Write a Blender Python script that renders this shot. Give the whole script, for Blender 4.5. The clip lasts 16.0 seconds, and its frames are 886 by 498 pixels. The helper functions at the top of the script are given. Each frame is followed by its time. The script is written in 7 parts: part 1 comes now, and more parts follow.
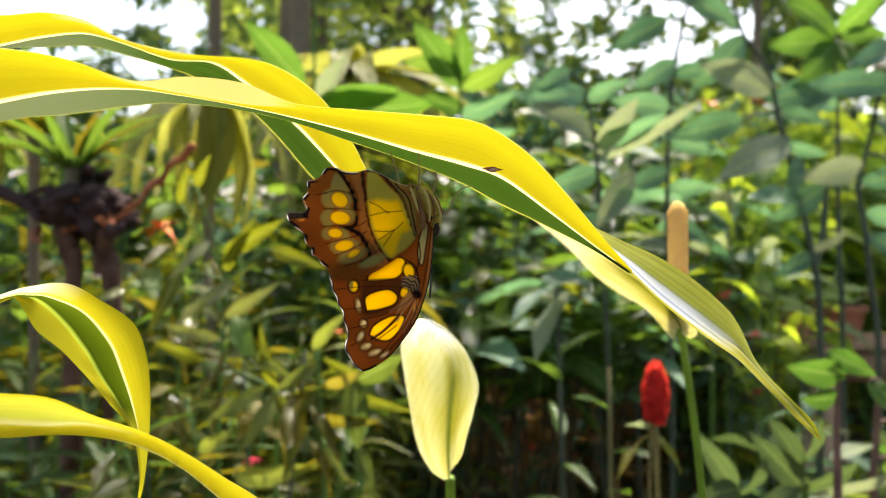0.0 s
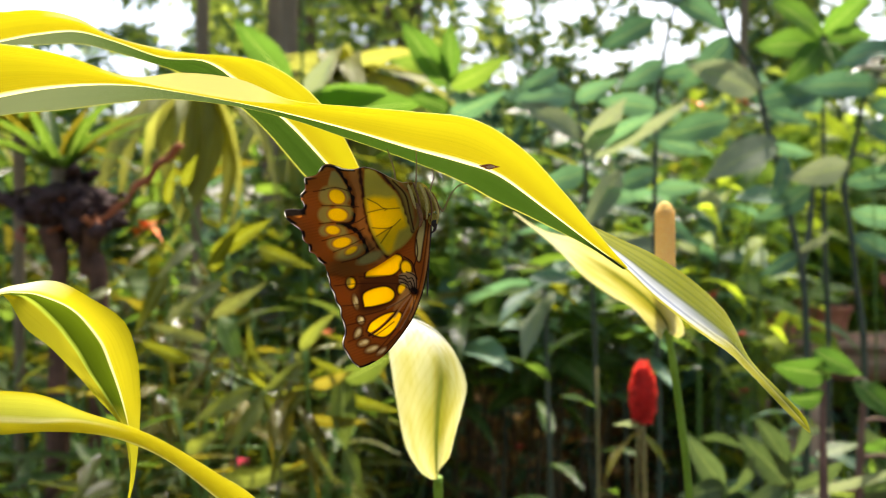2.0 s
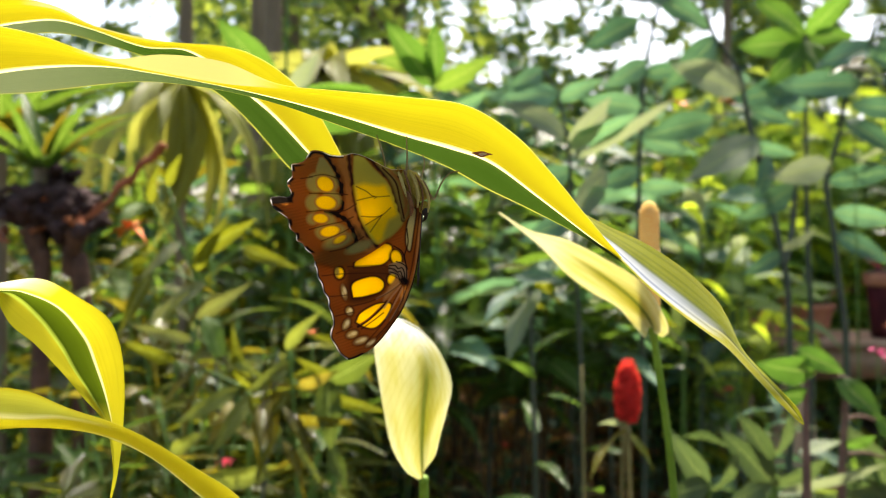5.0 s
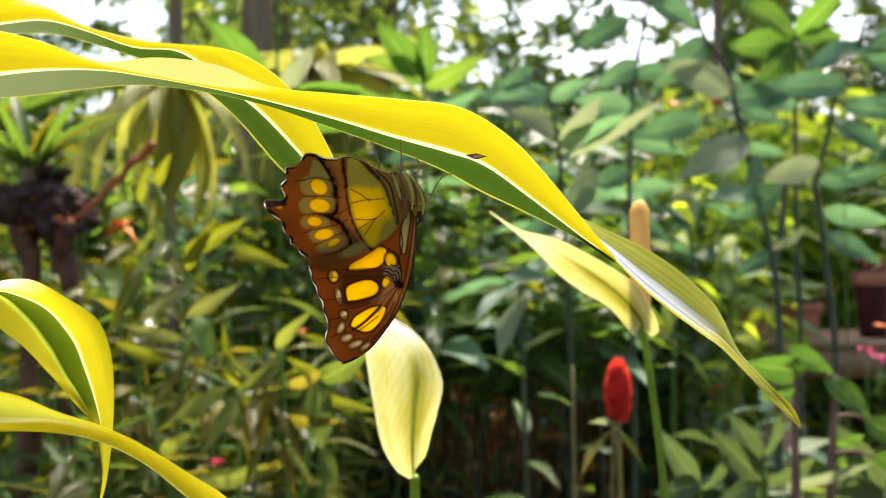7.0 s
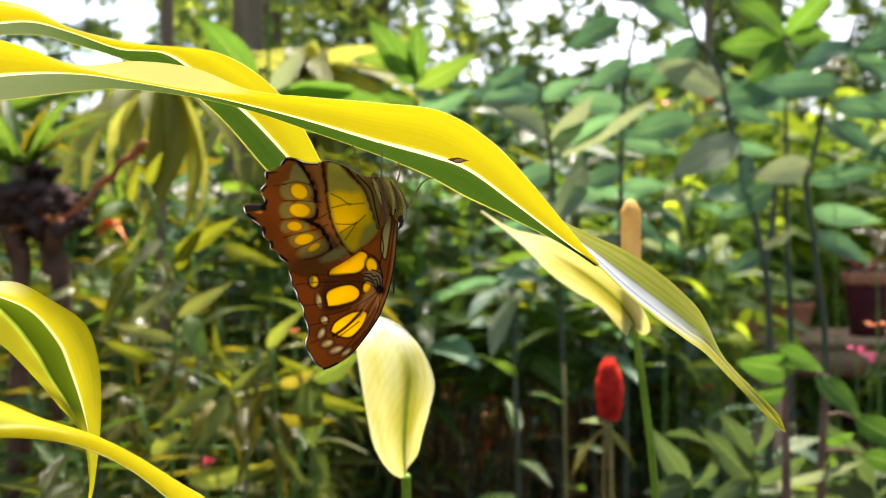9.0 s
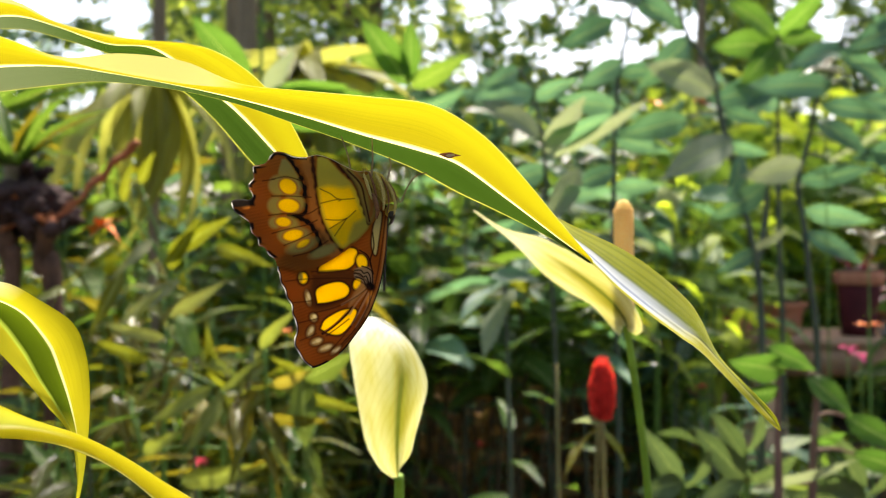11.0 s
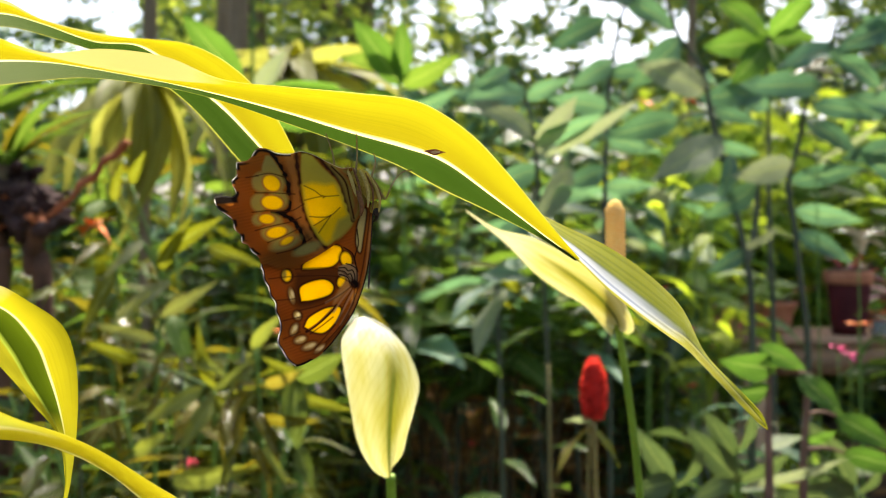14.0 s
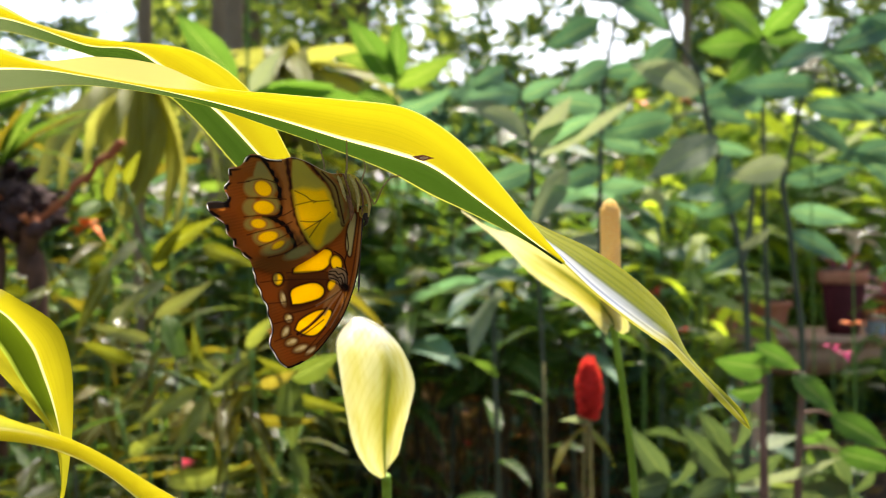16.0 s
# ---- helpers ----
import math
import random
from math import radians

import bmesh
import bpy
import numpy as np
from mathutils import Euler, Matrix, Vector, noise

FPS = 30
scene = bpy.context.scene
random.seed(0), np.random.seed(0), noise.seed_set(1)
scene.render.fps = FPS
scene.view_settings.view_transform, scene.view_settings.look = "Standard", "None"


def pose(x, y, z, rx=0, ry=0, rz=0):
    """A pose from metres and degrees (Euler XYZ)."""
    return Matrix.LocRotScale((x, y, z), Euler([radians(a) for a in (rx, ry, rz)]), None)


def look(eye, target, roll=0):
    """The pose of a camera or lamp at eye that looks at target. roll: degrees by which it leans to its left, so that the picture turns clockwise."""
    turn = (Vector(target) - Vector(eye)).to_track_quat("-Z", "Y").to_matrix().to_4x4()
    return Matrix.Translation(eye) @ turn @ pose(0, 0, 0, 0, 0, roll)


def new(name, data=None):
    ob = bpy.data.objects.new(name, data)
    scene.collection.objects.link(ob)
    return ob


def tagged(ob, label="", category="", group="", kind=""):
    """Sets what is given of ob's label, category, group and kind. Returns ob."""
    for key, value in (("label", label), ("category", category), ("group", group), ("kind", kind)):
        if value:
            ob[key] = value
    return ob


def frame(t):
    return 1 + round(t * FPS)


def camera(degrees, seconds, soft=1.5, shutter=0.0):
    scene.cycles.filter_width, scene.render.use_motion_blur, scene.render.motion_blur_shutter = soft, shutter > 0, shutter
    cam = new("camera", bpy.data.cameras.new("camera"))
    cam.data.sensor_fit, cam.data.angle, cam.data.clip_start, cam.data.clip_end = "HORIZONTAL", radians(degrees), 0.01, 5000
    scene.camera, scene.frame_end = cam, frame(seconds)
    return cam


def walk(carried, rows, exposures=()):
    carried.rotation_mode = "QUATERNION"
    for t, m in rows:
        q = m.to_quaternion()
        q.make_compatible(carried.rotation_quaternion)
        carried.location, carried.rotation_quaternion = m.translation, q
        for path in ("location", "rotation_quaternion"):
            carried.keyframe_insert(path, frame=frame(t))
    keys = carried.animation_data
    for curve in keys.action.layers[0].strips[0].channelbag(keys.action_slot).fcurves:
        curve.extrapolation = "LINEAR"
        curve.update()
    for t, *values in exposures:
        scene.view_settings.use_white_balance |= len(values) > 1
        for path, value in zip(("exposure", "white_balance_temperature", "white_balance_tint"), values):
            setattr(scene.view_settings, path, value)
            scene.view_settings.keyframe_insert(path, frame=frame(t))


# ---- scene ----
cam = camera(52.0, 16.0, soft=1.0)
cam.data.dof.use_dof = True
cam.data.dof.focus_distance = 0.221
cam.data.dof.aperture_fstop = 20.0
walk(cam, [
    (0, pose(0, 0, 1.1, 90, -0, 0)),
    (0.5, pose(0, 0, 1.1, 89.996, 0.005, -0.209)),
    (1, pose(0, 0, 1.1, 89.993, 0.016, -0.403)),
    (1.5, pose(0, 0, 1.1, 89.995, 0.02, -0.58)),
    (2, pose(0, 0, 1.1, 89.996, 0.006, -0.757)),
    (2.5, pose(0, 0, 1.1, 89.991, 0.011, -0.924)),
    (3, pose(0, 0, 1.1, 89.986, 0.037, -1.079)),
    (3.5, pose(0, 0, 1.1, 89.981, 0.062, -1.232)),
    (4, pose(0, 0, 1.1, 89.973, 0.093, -1.383)),
    (6.5, pose(0, 0, 1.1, 89.95, 0.116, -2.138)),
    (7, pose(0, 0, 1.1, 89.922, 0.114, -2.273)),
    (7.5, pose(0, 0, 1.1, 89.914, 0.118, -2.411)),
    (8, pose(0, 0, 1.1, 89.907, 0.124, -2.547)),
    (8.5, pose(0, 0, 1.1, 89.892, 0.123, -2.673)),
    (9, pose(0, 0, 1.1, 89.876, 0.107, -2.797)),
    (11.5, pose(0, 0, 1.1, 89.863, 0.096, -3.326)),
    (12, pose(0, 0, 1.1, 89.86, 0.134, -3.411)),
    (12.5, pose(0, 0, 1.1, 89.861, 0.143, -3.505)),
    (13, pose(0, 0, 1.1, 89.861, 0.135, -3.595)),
    (13.5, pose(0, 0, 1.1, 89.86, 0.129, -3.68)),
    (14, pose(0, 0, 1.1, 89.857, 0.127, -3.757)),
    (14.5, pose(0, 0, 1.1, 89.854, 0.127, -3.833)),
    (15, pose(0, 0, 1.1, 89.856, 0.131, -3.915)),
    (15.5, pose(0, 0, 1.1, 89.856, 0.148, -3.988)),
    (16, pose(0, 0, 1.1, 89.851, 0.161, -4.054)),
], exposures=[(0, 1.40, 6800, 10), (16, 1.40, 6800, 10)])

# ---- light: hazy bright sky, sun high behind the plants ----
SUN_AZIMUTH, SUN_HEIGHT = radians(16), radians(58)
world = bpy.data.worlds.new("sky")
scene.world = world
world.use_nodes = True
wn = world.node_tree.nodes
sky = wn.new("ShaderNodeTexSky")
sky.sky_type, sky.sun_disc = "NISHITA", False
sky.sun_elevation, sky.sun_rotation = SUN_HEIGHT, SUN_AZIMUTH
sky.air_density, sky.dust_density, sky.ozone_density = 1.0, 4.0, 1.0
wn["Background"].inputs["Strength"].default_value = 0.15
world.node_tree.links.new(sky.outputs[0], wn["Background"].inputs["Color"])
sun_data = bpy.data.lights.new("sun", "SUN")
sun_data.energy, sun_data.angle, sun_data.color = 4.8, radians(7), (1.0, 0.94, 0.84)
sun = new("sun", sun_data)
toward = Vector((math.sin(SUN_AZIMUTH) * math.cos(SUN_HEIGHT), math.cos(SUN_AZIMUTH) * math.cos(SUN_HEIGHT), math.sin(SUN_HEIGHT)))
sun.matrix_basis = look(toward * 20, (0, 0, 0))


# ---- materials ----
def material(name, gloss=0.5, specular=0.4):
    m = bpy.data.materials.new(name)
    m.use_nodes = True
    t = m.node_tree
    b = t.nodes["Principled BSDF"]
    b.inputs["Roughness"].default_value = gloss
    b.inputs["Specular IOR Level"].default_value = specular
    return m, t, b


def node(t, kind, **values):
    n = t.nodes.new("ShaderNode" + kind)
    for k, v in values.items():
        if k in n.inputs.keys():
            n.inputs[k].default_value = v
    return n


def ramp(t, fac, stops):
    n = t.nodes.new("ShaderNodeValToRGB")
    e = n.color_ramp.elements
    while len(e) < len(stops):
        e.new(0.5)
    for el, (p, c) in zip(e, stops):
        el.position, el.color = p, (*c, 1)
    t.links.new(fac, n.inputs[0])
    return n.outputs[0]


def mixed(t, kind, fac, a, b):
    n = t.nodes.new("ShaderNodeMix")
    n.data_type, n.blend_type = "RGBA", kind
    for sock, v in ((n.inputs[0], fac), (n.inputs[6], a), (n.inputs[7], b)):
        if isinstance(v, (int, float)):
            sock.default_value = v
        elif isinstance(v, tuple):
            sock.default_value = (*v, 1)
        else:
            t.links.new(v, sock)
    return n.outputs[2]


def noise_of(t, vector, scale, detail=3.0, stretch=None):
    n = node(t, "TexNoise", Scale=scale, Detail=detail)
    if stretch:
        mp = t.nodes.new("ShaderNodeMapping")
        mp.inputs["Scale"].default_value = stretch
        t.links.new(vector, mp.inputs[0])
        vector = mp.outputs[0]
    t.links.new(vector, n.inputs["Vector"])
    return n.outputs[0]


def math_of(t, op, a, b=0.0):
    n = t.nodes.new("ShaderNodeMath")
    n.operation = op
    for sock, v in ((n.inputs[0], a), (n.inputs[1], b)):
        if isinstance(v, (int, float)):
            sock.default_value = v
        else:
            t.links.new(v, sock)
    return n.outputs[0]


def see_through(t, b, colour, through_colour, share):
    """Lets light pass through a thin leaf or wing."""
    t.links.new(colour, b.inputs["Base Color"])
    tr = t.nodes.new("ShaderNodeBsdfTranslucent")
    t.links.new(through_colour, tr.inputs[0])
    mx = t.nodes.new("ShaderNodeMixShader")
    mx.inputs[0].default_value = share
    t.links.new(b.outputs[0], mx.inputs[1])
    t.links.new(tr.outputs[0], mx.inputs[2])
    t.links.new(mx.outputs[0], t.nodes["Material Output"].inputs[0])


def bumped(t, b, height, strength=0.3, distance=0.001):
    n = node(t, "Bump", Strength=strength, Distance=distance)
    t.links.new(height, n.inputs["Height"])
    t.links.new(n.outputs[0], b.inputs["Normal"])


def foliage(name, dark, light, glow, share=0.45, gloss=0.45, specular=0.35, veins=14.0, rib=(0.3, 0.36, 0.12)):
    """A green leaf: midrib, side veins, blotches, and a tone that differs from leaf to leaf."""
    m, t, b = material(name, gloss, specular)
    uv = t.nodes.new("ShaderNodeUVMap").outputs[0]
    tc = t.nodes.new("ShaderNodeTexCoord").outputs["Object"]
    info = t.nodes.new("ShaderNodeObjectInfo").outputs["Random"]
    sep = t.nodes.new("ShaderNodeSeparateXYZ")
    t.links.new(uv, sep.inputs[0])
    across = math_of(t, "ABSOLUTE", math_of(t, "SUBTRACT", sep.outputs[0], 0.5))
    tone = math_of(t, "ADD", math_of(t, "MULTIPLY", info, 0.6), math_of(t, "MULTIPLY", noise_of(t, tc, 22.0), 0.5))
    base = ramp(t, tone, [(0.1, dark), (0.6, light), (0.98, tuple(min(1, c * 1.5) for c in light))])
    wave = math_of(t, "SINE", math_of(t, "MULTIPLY", math_of(t, "SUBTRACT", sep.outputs[1], math_of(t, "MULTIPLY", across, 0.6)), veins * 6.283))
    vein = math_of(t, "GREATER_THAN", wave, 0.9)
    base = mixed(t, "MIX", math_of(t, "MULTIPLY", vein, 0.25), base, rib)
    base = mixed(t, "MIX", math_of(t, "LESS_THAN", across, 0.02), base, rib)
    see_through(t, b, base, mixed(t, "MULTIPLY", 1.0, mixed(t, "MIX", 0.5, base, glow), (1.6, 1.6, 1.2)), share)
    bumped(t, b, math_of(t, "ADD", wave, math_of(t, "MULTIPLY", noise_of(t, tc, 90.0), 2.0)), 0.25, 0.0015)
    return m


def striped(name, stops, through_stops, share=0.62, gloss=0.32, specular=0.2, rolled=None, late=None, end=None):
    """A long variegated leaf: bands across it, fine streaks along it."""
    m, t, b = material(name, gloss, specular)
    uv = t.nodes.new("ShaderNodeUVMap").outputs[0]
    sep = t.nodes.new("ShaderNodeSeparateXYZ")
    t.links.new(uv, sep.inputs[0])
    streak = noise_of(t, uv, 1.0, 4.0, (70.0, 2.5, 1.0))
    fine = noise_of(t, uv, 1.0, 2.0, (260.0, 6.0, 1.0))
    v = math_of(t, "ADD", sep.outputs[0], math_of(t, "MULTIPLY", math_of(t, "SUBTRACT", noise_of(t, uv, 1.0, 2.0, (0.0, 9.0, 1.0)), 0.5), 0.012))
    tint = mixed(t, "MIX", ramp(t, streak, [(0.3, (0, 0, 0)), (0.7, (1, 1, 1))]), (0.93, 0.93, 0.86), (1.05, 1.05, 1.07))
    spots = ramp(t, noise_of(t, uv, 1.0, 5.0, (60.0, 160.0, 1.0)), [(0.70, (1, 1, 1)), (0.78, (0.72, 0.6, 0.4))])
    bands, through_bands = ramp(t, v, stops), ramp(t, v, through_stops)
    if late:
        # other bands towards the leaf's end
        lo, hi, late_stops, late_through = late
        further = ramp(t, sep.outputs[1], [(lo, (0, 0, 0)), (hi, (1, 1, 1))])
        bands, through_bands = mixed(t, "MIX", further, bands, ramp(t, v, late_stops)), mixed(t, "MIX", further, through_bands, ramp(t, v, late_through))
    if end:
        # the bands run together in the pointed end
        lo, hi, colour, through_colour = end
        pointed = ramp(t, sep.outputs[1], [(lo, (0, 0, 0)), (hi, (1, 1, 1))])
        bands, through_bands = mixed(t, "MIX", pointed, bands, colour), mixed(t, "MIX", pointed, through_bands, through_colour)
    base = mixed(t, "MULTIPLY", 0.4, mixed(t, "MULTIPLY", 1.0, bands, tint), spots)
    thru = mixed(t, "MULTIPLY", 0.4, mixed(t, "MULTIPLY", 1.0, through_bands, tint), spots)
    if rolled:
        # long pale and dark fibres on the green half
        fibre = ramp(t, noise_of(t, uv, 1.0, 3.0, (46.0, 1.4, 1.0)), [(0.34, (0.78, 0.8, 0.78)), (0.5, (1, 1, 1)), (0.66, (1.25, 1.22, 1.3))])
        green_half = ramp(t, v, [(0.5, (0, 0, 0)), (0.512, (1, 1, 1))])
        base, thru = mixed(t, "MULTIPLY", green_half, base, fibre), mixed(t, "MULTIPLY", green_half, thru, fibre)
        # a stretch where the pale margin is rolled into view
        lo, hi = rolled
        middle = math_of(t, "ABSOLUTE", math_of(t, "SUBTRACT", sep.outputs[1], (lo + hi) / 2))
        along = ramp(t, middle, [((hi - lo) * 0.32, (1, 1, 1)), ((hi - lo) * 0.5, (0, 0, 0))])
        pale = math_of(t, "MULTIPLY", along, math_of(t, "LESS_THAN", v, 0.125))
        base = mixed(t, "MIX", pale, base, (0.50, 0.46, 0.14))
        thru = mixed(t, "MIX", pale, thru, (0.29, 0.265, 0.08))
        # haze and sheen painted pale on the green half towards the leaf base
        painted_haze = mixed(t, "MULTIPLY", 1.0, ramp(t, sep.outputs[1], [(0.0, (1, 1, 1)), (0.14, (0.85, 0.85, 0.85)), (0.45, (0, 0, 0))]), ramp(t, v, [(0.5, (0, 0, 0)), (0.515, (1, 1, 1)), (0.96, (1, 1, 1)), (1.0, (0.5, 0.5, 0.5))]))
        base = mixed(t, "MIX", painted_haze, base, (0.25, 0.285, 0.155))
        thru = mixed(t, "MIX", painted_haze, thru, (0.09, 0.11, 0.05))
    see_through(t, b, base, thru, share)
    bumped(t, b, math_of(t, "ADD", math_of(t, "MULTIPLY", streak, 2.0), fine), 0.3, 0.0004)
    return m


YELLOW, DEEP, CREAM, GREEN, EDGE = (0.54, 0.49, 0.012), (0.46, 0.395, 0.008), (0.80, 0.77, 0.42), (0.03, 0.056, 0.010), (0.30, 0.32, 0.06)
T_YELLOW, T_DEEP, T_CREAM, T_GREEN, T_EDGE = (0.275, 0.242, 0.005), (0.225, 0.188, 0.004), (0.78, 0.72, 0.30), (0.022, 0.048, 0.004), (0.24, 0.25, 0.03)
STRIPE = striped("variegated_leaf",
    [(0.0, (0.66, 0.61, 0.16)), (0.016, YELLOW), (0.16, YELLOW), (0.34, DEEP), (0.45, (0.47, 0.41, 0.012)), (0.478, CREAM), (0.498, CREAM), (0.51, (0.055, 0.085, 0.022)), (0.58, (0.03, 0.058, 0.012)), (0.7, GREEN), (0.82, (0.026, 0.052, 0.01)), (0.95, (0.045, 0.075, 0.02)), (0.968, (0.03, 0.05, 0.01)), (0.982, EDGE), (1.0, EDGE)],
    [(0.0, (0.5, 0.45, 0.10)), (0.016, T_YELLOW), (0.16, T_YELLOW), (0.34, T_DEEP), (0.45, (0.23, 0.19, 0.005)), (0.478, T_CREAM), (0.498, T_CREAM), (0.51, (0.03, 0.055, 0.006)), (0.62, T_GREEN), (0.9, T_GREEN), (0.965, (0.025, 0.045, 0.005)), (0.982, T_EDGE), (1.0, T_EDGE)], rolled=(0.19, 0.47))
OCHRE_GREEN, RIBBED = (0.40, 0.41, 0.03), (0.24, 0.265, 0.014)
STRIPE_TIP = striped("variegated_tip_painted_sheen",
    # pale and blue-grey bands from 0.52 to 0.88: sky sheen painted on
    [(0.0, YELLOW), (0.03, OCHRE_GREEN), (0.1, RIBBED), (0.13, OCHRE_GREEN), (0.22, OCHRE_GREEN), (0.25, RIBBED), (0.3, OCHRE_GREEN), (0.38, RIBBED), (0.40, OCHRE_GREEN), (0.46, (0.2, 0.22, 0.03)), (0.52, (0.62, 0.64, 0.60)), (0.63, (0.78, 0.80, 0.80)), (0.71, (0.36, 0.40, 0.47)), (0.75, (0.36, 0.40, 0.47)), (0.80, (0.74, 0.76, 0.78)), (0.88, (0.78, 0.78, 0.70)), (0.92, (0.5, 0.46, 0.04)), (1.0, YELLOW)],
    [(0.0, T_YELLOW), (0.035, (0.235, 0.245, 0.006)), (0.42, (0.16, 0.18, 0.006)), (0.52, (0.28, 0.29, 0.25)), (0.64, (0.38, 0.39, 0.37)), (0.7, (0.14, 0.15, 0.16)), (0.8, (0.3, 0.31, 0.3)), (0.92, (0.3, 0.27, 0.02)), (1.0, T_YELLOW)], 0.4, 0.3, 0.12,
    # the dark line at 0.6 is a painted shadow under the rolled edge
    late=(0.32, 0.56, [(0.0, (0.62, 0.58, 0.16)), (0.05, YELLOW), (0.12, OCHRE_GREEN), (0.5, RIBBED), (0.6, (0.12, 0.12, 0.01)), (0.66, (0.62, 0.58, 0.16)), (0.74, (0.42, 0.38, 0.02)), (0.94, YELLOW), (1.0, (0.62, 0.58, 0.2))],
          [(0.0, (0.4, 0.36, 0.06)), (0.05, T_YELLOW), (0.12, (0.235, 0.235, 0.006)), (0.5, (0.18, 0.185, 0.006)), (0.6, (0.06, 0.06, 0.004)), (0.66, (0.3, 0.28, 0.06)), (1.0, T_YELLOW)]))
FOUR = [(0.32, CREAM), (0.35, (0.085, 0.110, 0.004)), (0.62, (0.056, 0.078, 0.003)), (0.68, (0.3, 0.38, 0.05)), (0.72, YELLOW), (1.0, YELLOW)]
T_FOUR = [(0.32, T_CREAM), (0.35, (0.07, 0.105, 0.004)), (0.62, (0.03, 0.05, 0.002)), (0.68, (0.4, 0.5, 0.05)), (0.72, (0.46, 0.41, 0.02)), (1.0, (0.46, 0.41, 0.02))]
STRIPE_FOUR = striped("variegated_leaf_centre",
    [(0.0, (0.86, 0.84, 0.66)), (0.22, (0.82, 0.80, 0.52)), (0.29, YELLOW)] + FOUR,
    [(0.0, (0.7, 0.68, 0.45)), (0.22, (0.66, 0.62, 0.3)), (0.29, (0.40, 0.345, 0.010))] + T_FOUR, 0.62, 0.5, 0.08,
    late=(0.22, 0.36, [(0.0, YELLOW), (0.3, YELLOW)] + FOUR, [(0.0, (0.40, 0.345, 0.010)), (0.3, (0.40, 0.345, 0.010))] + T_FOUR),
    end=(0.72, 0.82, (0.48, 0.45, 0.03), (0.36, 0.33, 0.012)))
STRIPE_LOW = striped("variegated_leaf_pale",
    [(0.0, YELLOW), (0.1, (0.46, 0.45, 0.045)), (0.4, (0.42, 0.44, 0.06)), (0.5, (0.62, 0.61, 0.34)), (0.57, (0.66, 0.64, 0.42)), (0.62, (0.58, 0.51, 0.03)), (0.7, YELLOW), (1.0, YELLOW)],
    [(0.0, T_YELLOW), (0.1, (0.38, 0.38, 0.03)), (0.4, (0.36, 0.38, 0.04)), (0.5, (0.5, 0.48, 0.18)), (0.6, (0.42, 0.37, 0.014)), (0.7, (0.36, 0.31, 0.008)), (1.0, (0.36, 0.31, 0.008))],
    late=(0.34, 0.52, [(0.0, (0.62, 0.58, 0.16)), (0.04, YELLOW), (0.5, DEEP), (0.9, (0.42, 0.37, 0.01)), (0.95, (0.62, 0.58, 0.2)), (1.0, (0.5, 0.48, 0.1))],
          [(0.0, (0.4, 0.36, 0.06)), (0.04, (0.36, 0.31, 0.008)), (0.5, (0.34, 0.285, 0.006)), (0.9, (0.34, 0.285, 0.006)), (0.95, (0.5, 0.45, 0.12)), (1.0, (0.4, 0.36, 0.05))]))

# these two greens are painted bluer to carry the haze over the tall plants
BROAD = foliage("broad_leaf", (0.026, 0.072, 0.042), (0.08, 0.158, 0.098), (0.13, 0.28, 0.125), 0.40, 0.5, 0.22)
DEEP_LEAF = foliage("deep_leaf", (0.02, 0.056, 0.036), (0.056, 0.118, 0.076), (0.085, 0.20, 0.095), 0.36, 0.5, 0.22)
SUNLIT = foliage("sunlit_leaf", (0.028, 0.072, 0.012), (0.058, 0.125, 0.022), (0.14, 0.27, 0.03), 0.42, 0.5, 0.08)
PALE_OLIVE = foliage("pale_olive_leaf", (0.06, 0.078, 0.013), (0.14, 0.16, 0.03), (0.24, 0.265, 0.03), 0.38, 0.3, 0.18)
DULL_GREEN = foliage("dull_green_leaf", (0.028, 0.045, 0.009), (0.058, 0.08, 0.017), (0.13, 0.175, 0.02), 0.4, 0.4, 0.08)
SHEEN = foliage("sheen_leaf", (0.055, 0.062, 0.018), (0.12, 0.125, 0.045), (0.18, 0.195, 0.035), 0.32, 0.16, 0.4)
GREYISH = foliage("grey_leaf_underside", (0.11, 0.14, 0.088), (0.19, 0.22, 0.14), (0.24, 0.28, 0.15), 0.34, 0.7, 0.08)
SILVER = foliage("silvery_leaf", (0.036, 0.06, 0.024), (0.075, 0.105, 0.042), (0.10, 0.16, 0.04), 0.25, 0.45, 0.16)
DUSKY = foliage("dusky_leaf", (0.012, 0.032, 0.008), (0.034, 0.07, 0.014), (0.12, 0.20, 0.014), 0.45, 0.24, 0.12)
SHRUB = foliage("shrub_leaf", (0.013, 0.019, 0.002), (0.046, 0.054, 0.004), (0.19, 0.195, 0.007), 0.46, 0.2, 0.1)
OLIVE = foliage("olive_leaf", (0.019, 0.018, 0.002), (0.062, 0.053, 0.005), (0.21, 0.165, 0.007), 0.44, 0.2, 0.1)
SAPLING = foliage("sapling_leaf", (0.026, 0.072, 0.010), (0.054, 0.122, 0.017), (0.08, 0.165, 0.02), 0.4, 0.45, 0.1)
FROND = foliage("pale_frond", (0.12, 0.13, 0.03), (0.21, 0.21, 0.05), (0.28, 0.27, 0.05), 0.5, 0.55, 0.15, 4.0)
BRIGHT = foliage("bright_leaf", (0.05, 0.11, 0.016), (0.10, 0.185, 0.028), (0.22, 0.32, 0.035), 0.42, 0.5, 0.25)
LIMY = foliage("lime_leaf", (0.14, 0.20, 0.02), (0.25, 0.32, 0.03), (0.50, 0.60, 0.035), 0.55, 0.5, 0.2)
